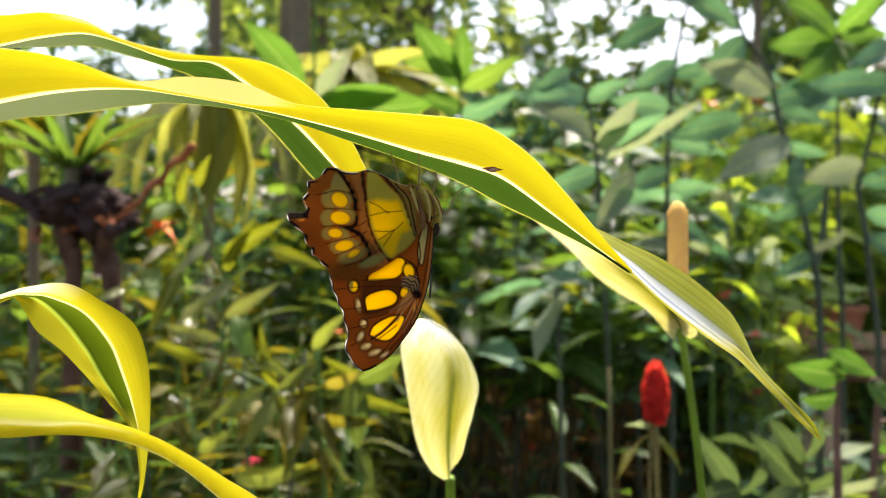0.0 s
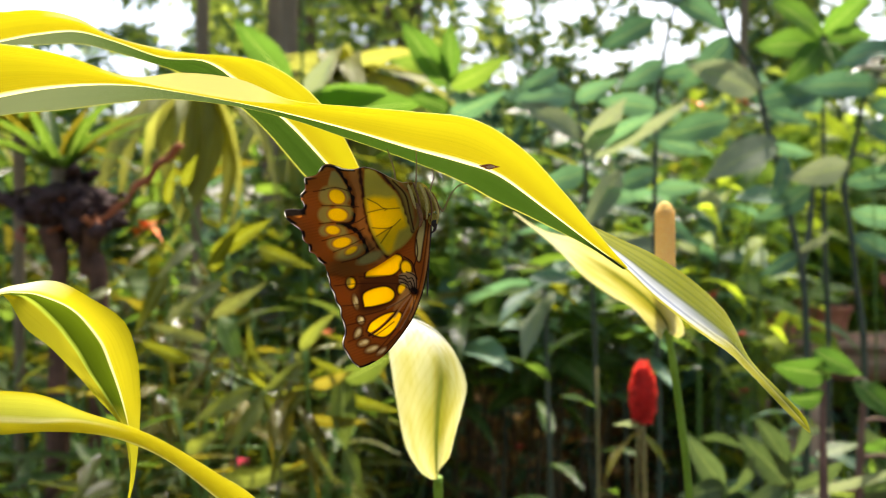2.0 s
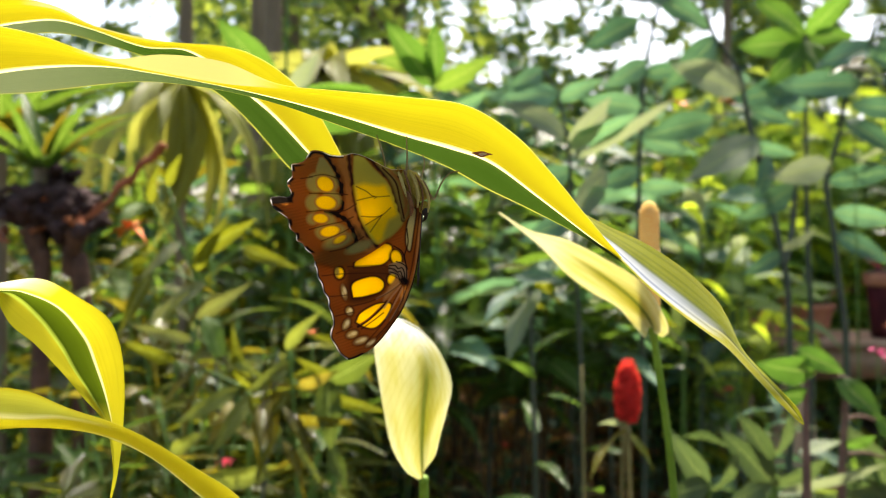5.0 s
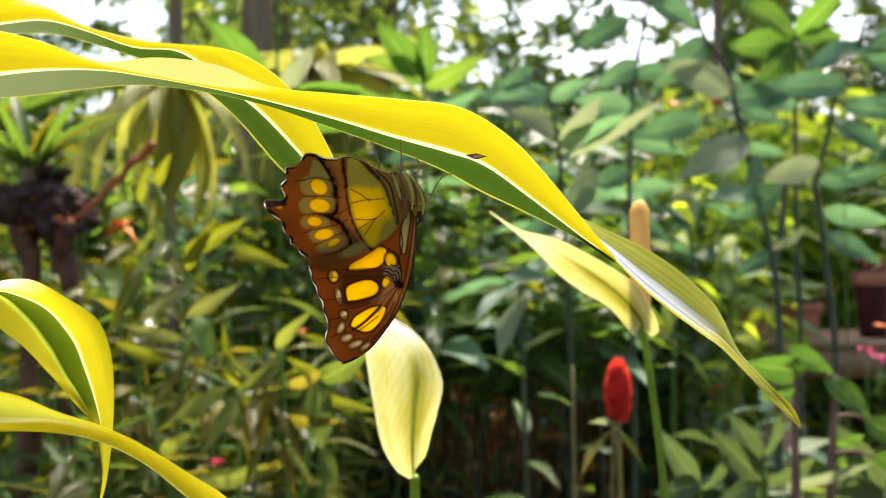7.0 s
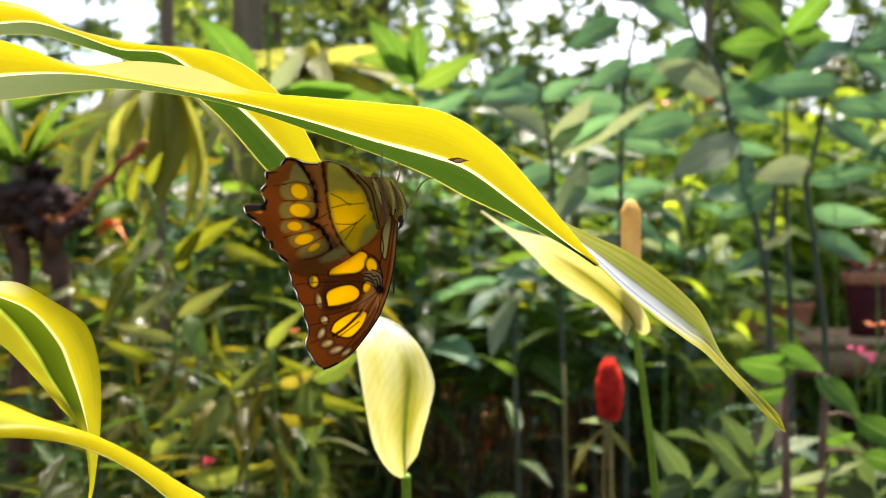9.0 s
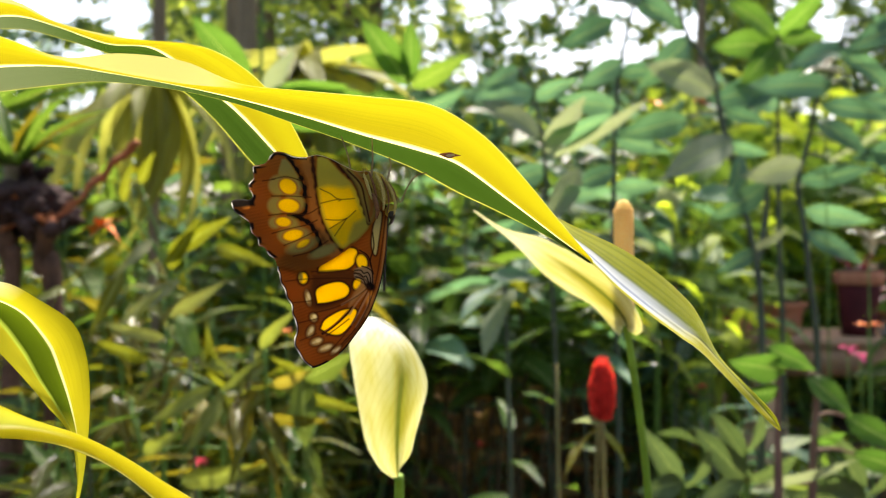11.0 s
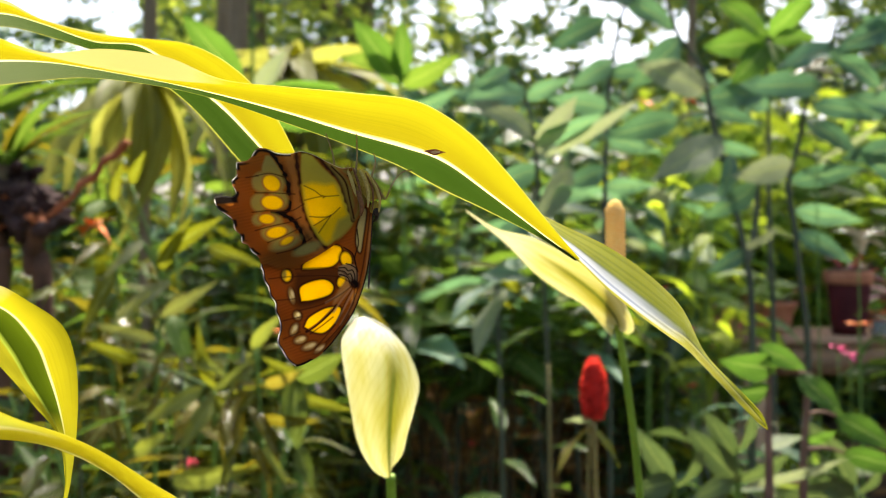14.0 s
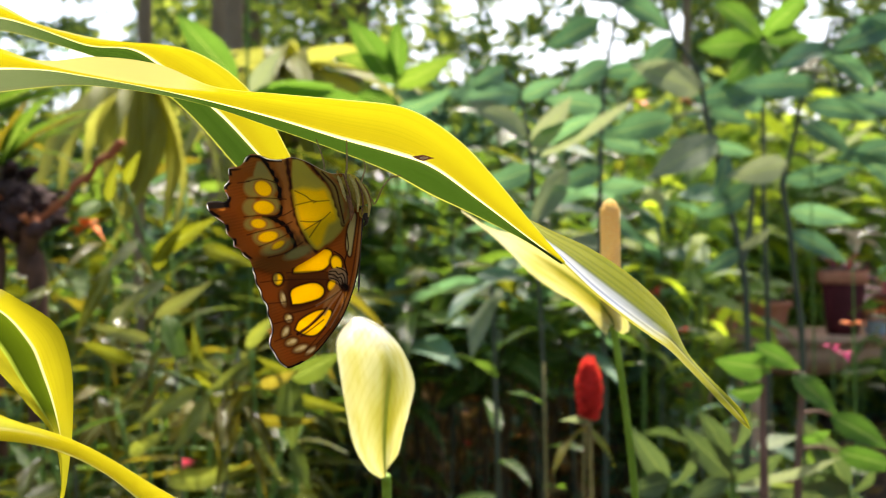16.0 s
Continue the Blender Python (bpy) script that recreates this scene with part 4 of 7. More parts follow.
def butterfly_body():
    bm = bmesh.new()
    tube(bm, [wu(733, 334), wu(748, 345), wu(760, 362), wu(767, 382)], [9 * WU, 16.5 * WU, 15.5 * WU, 11 * WU], 14, 14)
    part("thorax", bm, FUR, butterfly, "olive furry thorax")
    for mat, wide, line in ((PALE_FUR, 2.8, [(727, 333), (732, 346), (737, 362), (741, 376)]), (TUCKED, 2.0, [(736, 330), (742, 346), (747, 364), (750, 384)]), (PALE_FUR, 3.2, [(747, 333), (756, 350), (761, 372), (760, 394)]),
                            (TUCKED, 1.7, [(756, 337), (766, 358), (769, 378), (767, 398)]), (PALE_FUR, 2.6, [(763, 342), (774, 362), (780, 383), (778, 402)]), (TUCKED, 4.0, [(742, 366), (748, 382), (750, 396), (748, 408)]), (TUCKED, 1.3, [(769, 346), (779, 364), (784, 384)])):
        bm = bmesh.new()
        tube(bm, [wu(x, y, -18 + max(0, 0.35 * (x - 758))) for x, y in line], [wide * 0.6 * WU, wide * 1.1 * WU, wide * WU, 0.5 * wide * WU], 8, 16)
        part("folded_leg", bm, mat, butterfly)
    r = random.Random(5)
    bm = bmesh.new()
    for i in range(160):
        s = r.random()
        x, y = 726 + 44 * s + r.uniform(-7, 7), 331 + 48 * s * s + r.uniform(-6, 8)
        tube(bm, [wu(x, y, r.uniform(-15, 4)), wu(x + r.uniform(-5, 3), y - r.uniform(2, 8), r.uniform(-18, 4))], [0.45 * WU, 0.2 * WU], 3, 3)
    tagged(part("fur", bm, FUR, butterfly, "olive-yellow fur of the thorax"), kind="stuff")
    bm = bmesh.new()
    tube(bm, [wu(738, 342), wu(715, 336), wu(690, 326), wu(668, 314)], [8 * WU, 8.5 * WU, 7 * WU, 2.5 * WU], 12, 12)
    part("abdomen", bm, FUR, butterfly)
    bm = bmesh.new()
    blob(bm, wu(771, 394), (9 * WU, 9 * WU, 12 * WU), (0, 20, 0), 0.12, 3.0)
    head = part("head", bm, FUR, butterfly)
    for d in (-7, 7):
        bm = bmesh.new()
        blob(bm, wu(774, 401, d), (6 * WU, 4 * WU, 7 * WU))
        part("eye", bm, DARK_HORN, head, "dark round eye")
    bm = bmesh.new()
    tube(bm, [wu(776, 404), wu(774, 412), wu(769, 418)], [3.5 * WU, 3 * WU, 1 * WU], 8, 8)
    part("palp", bm, DARK_HORN, head)
    for d in (-8, 8):
        bm = bmesh.new()
        tube(bm, [wu(768, 404, d), wu(766, 440, d * 1.6), wu(763, 490, d * 2.2), wu(762, 512, d * 2.4), wu(761, 528, d * 2.5)], [1.0 * WU, 0.8 * WU, 0.8 * WU, 2.0 * WU, 1.2 * WU], 8, 30)
        part("antenna", bm, DARK_HORN, head, "thin dark clubbed antenna")
    legs = ([(705, 336, 6), (703, 312, 12), (698, 292, 16), (689, 266, 28)], [(740, 338, -12), (742, 312, -8), (742, 290, 6), (741, 268, 26)], [(764, 352, -10), (768, 336, -4), (773, 316, 14), (770, 300, 30)],
            [(768, 356, 8), (784, 372, 12), (790, 378, 14), (803, 350, 24), (818, 332, 36), (836, 327, 38)])
    for line in legs:
        bm = bmesh.new()
        tube(bm, [wu(*p) for p in line], [2.2 * WU, 1.6 * WU, 1.3 * WU, 1.0 * WU], 7, 24)
        part("leg", bm, LEG, butterfly)


butterfly_body()


# ---- ground ----
def ground_z(x, y):
    rise = min(1.0, max(0.0, (y - 1.4) / 2.2))
    return 0.30 * rise * rise * (3 - 2 * rise) * (1 if abs(x) < 6 else 0.5) + 0.05 * noise.noise(Vector((x * 0.8, y * 0.8, 0)))


def ground():
    bm = bmesh.new()
    xs = sorted(set(list(np.linspace(-6, 6, 61)) + [-400, -150, -60, -25, -12, 12, 25, 60, 150, 400]))
    ys = sorted(set(list(np.linspace(-3, 12, 76)) + [-400, -100, -30, -10, 18, 30, 60, 150, 400]))
    grid = [[bm.verts.new((x, y, ground_z(x, y) if abs(x) < 13 and -4 < y < 13 else 0.15)) for x in xs] for y in ys]
    for i in range(len(ys) - 1):
        for j in range(len(xs) - 1):
            bm.faces.new((grid[i][j], grid[i][j + 1], grid[i + 1][j + 1], grid[i + 1][j]))
    ob = part("ground", bm, SOIL, None)
    tagged(ob, "dark brown garden soil under the plants", "ground", kind="structure")


ground()
rng = random.Random(7)

# leaf shapes shared by the plants
BROADS = [leaf_mesh("broad_leaf", BROAD, 0.75, d, f, 0.02, s) for d, f, s in ((0.15, 0.25, 0.34), (0.35, 0.15, 0.30), (0.05, 0.4, 0.38), (0.5, 0.3, 0.28))]
GREYS = [leaf_mesh("grey_leaf", GREYISH, 0.8, d, f, 0.02, s) for d, f, s in ((0.1, 0.2, 0.36), (0.25, 0.1, 0.30))]
LOWS = [leaf_mesh("silvery_leaf", SILVER, 0.8, d, f, 0.02, s) for d, f, s in ((0.15, 0.2, 0.36), (0.35, 0.1, 0.30))]
SLIMS = [leaf_mesh("grey_leaf", GREYISH, 0.8, 0.12, 0.15, 0.01, 0.13)]
SHRUBS = [leaf_mesh("shrub_leaf", SHRUB, 0.7, d, f, 0.015, s) for d, f, s in ((0.2, 0.3, 0.20), (0.4, 0.25, 0.18), (0.1, 0.35, 0.23), (0.6, 0.3, 0.20))]
DUSKS = [leaf_mesh("dusky_leaf", DUSKY, 0.72, d, f, 0.015, s) for d, f, s in ((0.2, 0.3, 0.26), (0.45, 0.2, 0.22), (0.1, 0.3, 0.3))]
OLIVES = [leaf_mesh("olive_leaf", OLIVE, 0.7, d, f, 0.02, s) for d, f, s in ((0.3, 0.3, 0.20), (0.5, 0.25, 0.18), (0.15, 0.3, 0.25))]
BRIGHTS = [leaf_mesh("bright_leaf", BRIGHT, 0.75, d, f, 0.02, s) for d, f, s in ((0.2, 0.2, 0.4), (0.4, 0.15, 0.33))]
FRONDS = [leaf_mesh("frond", FROND, 0.6, d, f, 0.02, s, 12) for d, f, s in ((0.5, 0.3, 0.16), (0.7, 0.2, 0.2))]
YELLOWS = [leaf_mesh("yellow_leaf", YELLOWED, 0.7, 0.35, 0.2, 0.02, 0.26)]
REDS = [leaf_mesh("crimson_leaf", CRIMSON, 0.7, d, 0.3, 0.02, 0.26) for d in (0.2, 0.5)]
GREYW = leaf_mesh("grey_leaf", GREYISH, 0.8, 0.12, 0.2, 0.02, 0.34)
BROADW = leaf_mesh("broad_leaf", BROAD, 0.78, 0.18, 0.25, 0.02, 0.33)
DARKW = leaf_mesh("deep_leaf", DEEP_LEAF, 0.78, 0.18, 0.25, 0.02, 0.31)
LIGHTW = leaf_mesh("sunlit_leaf", SUNLIT, 0.8, 0.15, 0.2, 0.02, 0.36)
SAPW = leaf_mesh("sapling_leaf", SAPLING, 0.8, 0.15, 0.2, 0.02, 0.42)
PALEW = leaf_mesh("pale_leaf", PALE_OLIVE, 0.72, 0.3, 0.3, 0.02, 0.22)
GREENW = leaf_mesh("dull_leaf", DULL_GREEN, 0.78, 0.15, 0.25, 0.02, 0.36)
SHEENW = leaf_mesh("sheen_leaf", SHEEN, 0.7, 0.3, 0.3, 0.015, 0.18)
LOWW = leaf_mesh("silvery_leaf", SILVER, 0.8, 0.3, 0.3, 0.02, 0.29)
BLADES = [leaf_mesh("blade", BRIGHT, 0.5, d, 0.5, 0.0, 0.075, 12) for d in (0.5, 0.9)]


def stemmed(name, top, label, category, leaves, length, count, start=0.35, lean=0.1, group="", thick=0.006, stem=CANE, spread=1.0, extra=(), rise=0.25, foot=None):
    """A plant of one cane from the ground to its top, with leaves set round it."""
    tx, ty, tz = top
    bx, by = foot or (tx + rng.uniform(-lean, lean), ty + rng.uniform(-lean, lean))
    bz = ground_z(bx, by) - 0.01
    plant = thing(name, (bx, by, bz), label, category, group)
    mid = ((bx * 0.6 + tx * 0.4) + rng.uniform(-0.05, 0.05), by * 0.6 + ty * 0.4, bz + (tz - bz) * 0.5)
    line = [(0, 0, 0), tuple(a - b for a, b in zip(mid, (bx, by, bz))), (tx - bx, ty - by, tz - bz)]
    bm = bmesh.new()
    tube(bm, line, [thick, thick * 0.8, thick * 0.4], 8, 14)
    part("stem", bm, stem, plant)
    places = curve_through(line, 60)
    turn = rng.uniform(0, 6.28)
    for i in range(count):
        s = start + (1 - start) * (i + rng.random() * 0.6) / count
        p = Vector(places[min(59, int(s * 59))]) + plant.location
        turn += 2.4 + rng.uniform(-0.4, 0.4)
        way = (math.cos(turn) * spread, math.sin(turn) * spread, rise + rng.uniform(-0.35, 0.45))
        hang_leaf(plant, rng.choice(leaves), p, way, length * rng.uniform(0.7, 1.2), rng.uniform(-0.5, 0.5))
    for me, base, tip, roll in extra:
        b, t = Vector(base), Vector(tip)
        hang_leaf(plant, me, b, t - b, (t - b).length * 1.05, roll)
    return plant


def cane_plant(name, label, group, canes, leaves, stem, thick):
    """A plant whose first cane stands in the soil; its leaves run from a base to a tip, their faces to the open side."""
    x, y, z = canes[0][0]
    floor = ground_z(x, y) - 0.01
    plant = thing(name, (x, y, floor), label, "plant", group)
    knots = []
    for k, line in enumerate(canes):
        if k == 0:
            line = [(x, y, floor), (x, y, floor * 0.4 + z * 0.6)] + line
        line = [Vector(p) - plant.location for p in line]
        bm = bmesh.new()
        tube(bm, line, [thick, thick * 0.8, thick * 0.45], 8, 30)
        part("stem", bm, stem, plant)
        knots += [Vector(p) for p in curve_through(line, 60)]
    for me, base, tip, roll in leaves:
        b, t = Vector(base), Vector(tip)
        near = min(knots, key=lambda k: (k + plant.location - b).length)
        gap = b - plant.location - near
        if gap.length > 0.006:
            bm = bmesh.new()
            tube(bm, [near, near + gap * 0.5 + Vector((0, 0, 0.004)), b - plant.location], [thick * 0.4, thick * 0.35, thick * 0.3], 6, 8)
            part("leaf_stalk", bm, stem, plant)
        hang_leaf(plant, me, b, t - b, (t - b).length * 1.05, roll if t.x > b.x else -0.6 * roll, (0.05, -0.95, 0.28))
    return plant


# ---- the tall ginger-like plants with broad leaves ----
TALL = "tall cane with broad dark green leaves"
cane_plant('tall_plant', 'tall cane with broad dark green leaves and grey undersides', 'tall broad-leaved plants', [
    [(0.623, 1.500, 0.980), (0.609, 1.500, 1.094), (0.589, 1.500, 1.185), (0.555, 1.500, 1.311), (0.537, 1.500, 1.396), (0.488, 1.480, 1.453), (0.455, 1.450, 1.528)],
    [(0.615, 1.500, 1.072), (0.631, 1.510, 1.122), (0.641, 1.520, 1.186), (0.645, 1.520, 1.231)],
], [
    (GREYW, (0.538, 1.490, 1.361), (0.410, 1.400, 1.387), 0.5), (GREYW, (0.574, 1.500, 1.281), (0.440, 1.420, 1.222), -0.4), (DARKW, (0.590, 1.500, 1.253), (0.555, 1.450, 1.177), 0.3),
    (DARKW, (0.558, 1.500, 1.330), (0.615, 1.460, 1.303), 0.5), (BROADW, (0.494, 1.500, 1.313), (0.371, 1.440, 1.282), 0.4), (GREYW, (0.693, 1.500, 1.238), (0.578, 1.440, 1.213), 0.7),
    (BROADW, (0.635, 1.510, 1.202), (0.538, 1.460, 1.147), 0.6), (BROADW, (0.589, 1.500, 1.182), (0.491, 1.420, 1.195), -0.7), (BROADW, (0.493, 1.480, 1.444), (0.404, 1.420, 1.357), 0.5),
    (GREYS[1], (0.609, 1.500, 1.096), (0.648, 1.450, 1.119), 0.9), (DARKW, (0.611, 1.500, 1.091), (0.539, 1.450, 1.059), 0.5), (BROADW, (0.565, 1.500, 1.272), (0.610, 1.450, 1.248), 1.0),
], CANE, 0.006)
cane_plant('tall_plant', 'tall cane with broad dark green leaves on a dark stem', 'tall broad-leaved plants', [
    [(0.768, 1.600, 0.910), (0.754, 1.600, 1.036), (0.745, 1.600, 1.124), (0.732, 1.600, 1.212), (0.750, 1.600, 1.283), (0.759, 1.580, 1.367), (0.776, 1.560, 1.410), (0.796, 1.550, 1.493)],
], [
    (DARKW, (0.769, 1.580, 1.352), (0.862, 1.500, 1.327), 0.4), (BROADW, (0.757, 1.580, 1.326), (0.812, 1.500, 1.263), 0.2), (SLIMS[0], (0.780, 1.580, 1.253), (0.856, 1.500, 1.302), 0.9),
    (DARKW, (0.737, 1.600, 1.218), (0.829, 1.520, 1.234), 0.5), (BROADW, (0.745, 1.600, 1.165), (0.821, 1.520, 1.142), 0.7), (DARKW, (0.749, 1.600, 1.126), (0.805, 1.520, 1.077), 0.5),
    (DARKW, (0.772, 1.560, 1.383), (0.624, 1.500, 1.377), 0.3), (DARKW, (0.801, 1.560, 1.451), (0.681, 1.500, 1.418), -0.3), (BROADW, (0.868, 1.540, 1.378), (0.768, 1.500, 1.442), 0.1),
    (DARKW, (0.926, 1.560, 1.502), (0.790, 1.500, 1.446), 0.2), (BROADW, (0.937, 1.560, 1.337), (0.812, 1.500, 1.361), 0.2), (DARKW, (0.915, 1.560, 1.276), (0.800, 1.500, 1.250), 0.6),
    (BROADW, (0.936, 1.560, 1.205), (0.830, 1.500, 1.259), 0.5), (BROADW, (0.937, 1.560, 1.427), (0.841, 1.520, 1.506), 0.4),
], CANE, 0.006)
cane_plant('tall_plant', 'tall cane with large sunlit green leaves', 'tall broad-leaved plants', [
    [(0.770, 1.750, 0.915), (0.762, 1.750, 1.139), (0.760, 1.750, 1.341), (0.741, 1.720, 1.502)],
], [
    (LIGHTW, (0.745, 1.720, 1.504), (0.633, 1.640, 1.560), 0.1), (LIGHTW, (0.741, 1.720, 1.491), (0.605, 1.640, 1.473), 0.5), (LIGHTW, (0.747, 1.720, 1.510), (0.801, 1.640, 1.570), 0.2),
    (LIGHTW, (0.741, 1.720, 1.491), (0.658, 1.640, 1.409), 0.3), (LIGHTW, (0.747, 1.720, 1.495), (0.750, 1.640, 1.420), 0.2), (LIGHTW, (0.754, 1.720, 1.502), (0.797, 1.640, 1.492), 0.7),
    (DARKW, (0.751, 1.730, 1.415), (0.597, 1.620, 1.372), 0.5), (BROADW, (0.751, 1.730, 1.371), (0.648, 1.640, 1.398), 0.6),
], CANE, 0.006)
cane_plant('tall_plant', 'pale green cane with a whorl of grey-green leaves', 'tall broad-leaved plants', [
    [(0.256, 1.400, 0.868), (0.239, 1.360, 1.088), (0.225, 1.330, 1.239), (0.219, 1.330, 1.279), (0.207, 1.330, 1.331), (0.185, 1.330, 1.364)],
], [
    (GREYW, (0.220, 1.330, 1.266), (0.133, 1.260, 1.308), -0.2), (GREYW, (0.225, 1.330, 1.241), (0.274, 1.280, 1.310), 0.2), (SLIMS[0], (0.240, 1.330, 1.234), (0.374, 1.280, 1.304), 0.8),
    (GREYW, (0.278, 1.330, 1.214), (0.220, 1.290, 1.131), 0.3), (BROADW, (0.209, 1.330, 1.326), (0.123, 1.260, 1.313), 0.4), (BROADW, (0.210, 1.330, 1.318), (0.259, 1.280, 1.339), 0.3),
    (BROADW, (0.229, 1.340, 1.215), (0.152, 1.280, 1.185), 0.8), (BROADW, (0.231, 1.340, 1.181), (0.303, 1.300, 1.171), 0.7), (DARKW, (0.235, 1.350, 1.148), (0.160, 1.280, 1.113), 0.5),
    (BROADW, (0.187, 1.330, 1.360), (0.137, 1.270, 1.328), 0.8), (BROADW, (0.225, 1.330, 1.256), (0.315, 1.280, 1.279), 1.0),
], CANE, 0.004)
cane_plant('tall_plant', 'tall cane with broad dark green leaves high up', 'tall broad-leaved plants', [
    [(0.408, 1.620, 0.830), (0.400, 1.620, 1.116), (0.405, 1.620, 1.362), (0.419, 1.600, 1.480), (0.440, 1.580, 1.575)],
], [
    (DARKW, (0.394, 1.600, 1.504), (0.295, 1.540, 1.447), 0.4), (BROADW, (0.409, 1.600, 1.429), (0.330, 1.540, 1.378), 0.6), (DARKW, (0.402, 1.600, 1.409), (0.478, 1.540, 1.410), 0.5),
    (BROADW, (0.402, 1.610, 1.350), (0.295, 1.540, 1.353), 0.8), (BROADW, (0.400, 1.610, 1.299), (0.468, 1.540, 1.262), 0.8), (DARKW, (0.399, 1.610, 1.238), (0.310, 1.540, 1.203), 0.6),
    (BROADW, (0.398, 1.610, 1.208), (0.458, 1.540, 1.203), 0.7), (DARKW, (0.398, 1.610, 1.157), (0.447, 1.540, 1.115), 0.4), (BROADW, (0.435, 1.600, 1.541), (0.492, 1.520, 1.482), 0.5),
    (DARKW, (0.456, 1.600, 1.551), (0.321, 1.500, 1.540), 0.3),
], CANE, 0.006)
cane_plant('slender_plant', 'slender plant with upright bright green leaves', 'slender plants', [
    [(0.046, 1.800, 0.918), (0.038, 1.780, 1.218), (0.033, 1.750, 1.412)],
], [
    (LIGHTW, (0.033, 1.750, 1.412), (-0.049, 1.680, 1.521), 0.3), (LIGHTW, (0.034, 1.750, 1.423), (0.039, 1.700, 1.523), 0.2), (BRIGHTS[1], (0.033, 1.750, 1.447), (-0.059, 1.680, 1.451), 0.8),
    (BRIGHTS[1], (0.036, 1.750, 1.412), (0.137, 1.680, 1.440), 0.8), (LIGHTW, (0.036, 1.760, 1.370), (-0.030, 1.680, 1.383), 0.9), (BROADW, (0.037, 1.760, 1.359), (0.126, 1.680, 1.380), 0.8),
    (BROADW, (0.038, 1.760, 1.305), (0.126, 1.680, 1.311), 0.9), (DARKW, (0.038, 1.760, 1.294), (-0.031, 1.680, 1.264), 0.6),
], STEM, 0.005)
cane_plant('slender_plant', 'slender plant with a broad strap leaf and a pale round leaf', 'slender plants', [
    [(-0.256, 1.850, 1.032), (-0.252, 1.800, 1.258), (-0.255, 1.800, 1.436), (-0.253, 1.800, 1.615)],
    [(-0.255, 1.820, 1.305), (-0.269, 1.820, 1.372), (-0.284, 1.820, 1.440)],
], [
    (LIGHTW, (-0.282, 1.820, 1.429), (-0.367, 1.720, 1.530), 0.4), (GREYW, (-0.249, 1.800, 1.397), (-0.192, 1.740, 1.469), 0.2), (LIGHTW, (-0.253, 1.800, 1.381), (-0.094, 1.720, 1.395), 0.8),
    (LIGHTW, (-0.253, 1.800, 1.369), (-0.029, 1.700, 1.365), 0.7),
], STEM, 0.005)
for top in ((0.16, 1.95, 1.29), (0.41, 2.1, 1.30), (0.66, 2.1, 1.24), (0.3, 1.8, 1.22), (-0.02, 2.05, 1.30)):
    stemmed("tall_plant", top, TALL, "plant", BROADS + [DARKW, BROADW] + GREYS[:1], 0.17, 12, 0.62, group="tall broad-leaved plants", thick=0.005)


# ---- bushes: several canes that part from one foot ----
def bush(name, centre, label, leaves, length, canes, per_cane, height, width, start=0.25, group="", stem=STEM, rise=0.1, category="shrub", least=0.55):
    cx, cy = centre
    bz = ground_z(cx, cy) - 0.01
    plant = thing(name, (cx, cy, bz), label, category, group)
    for c in range(canes):
        a, reach = 6.283 * c / canes + rng.uniform(-0.4, 0.4), width * rng.uniform(0.35, 1.0)
        h = height * rng.uniform(least, 1.0)
        line = [(0.02 * math.cos(a), 0.02 * math.sin(a), 0), (reach * 0.35 * math.cos(a), reach * 0.35 * math.sin(a), h * 0.6), (reach * math.cos(a), reach * math.sin(a), h)]
        bm = bmesh.new()
        tube(bm, line, [0.0038, 0.003, 0.0015], 6, 12)
        part("cane", bm, stem, plant)
        places = curve_through(line, 50)
        turn = rng.uniform(0, 6.28)
        for i in range(per_cane):
            s = start + (1 - start) * (i + rng.random()) / per_cane
            p = Vector(places[min(49, int(s * 49))]) + plant.location
            turn += 2.3 + rng.uniform(-0.5, 0.5)
            out = Vector((math.cos(turn), math.sin(turn), 0)) + Vector((math.cos(a), math.sin(a), 0)) * 0.5
            hang_leaf(plant, rng.choice(leaves), p, (out.x, out.y, rise + rng.uniform(-0.5, 0.5)), length * rng.uniform(0.65, 1.25), rng.uniform(-0.6, 0.6))
    return plant


def spot_of(x, d):
    return ((x - 784) / 1607 * d, d)


for x, d, h, w, n in ((420, 2.0, 1.42, 0.28, 8), (530, 1.9, 1.36, 0.26, 8), (630, 2.0, 1.40, 0.28, 8), (330, 1.9, 1.25, 0.25, 7), (40, 1.9, 1.28, 0.3, 8), (180, 2.0, 1.36, 0.3, 8), (-90, 1.9, 1.35, 0.3, 7), (270, 1.7, 1.16, 0.22, 7)):
    bush("green_shrub", spot_of(x, d), "leafy mid-green shrub with pointed leaves", SHRUBS + BRIGHTS[1:] + OLIVES, 0.14, n, 11, h, w, 0.4, "green shrubs")
LANCE, DARKB = "dense shrub with long glossy olive-green leaves", "dense dark green shrub with pointed leaves"
MIXED = SHRUBS + SHRUBS + SHRUBS + DUSKS + OLIVES + OLIVES + [SHEENW]
MIXED = MIXED + MIXED + YELLOWS
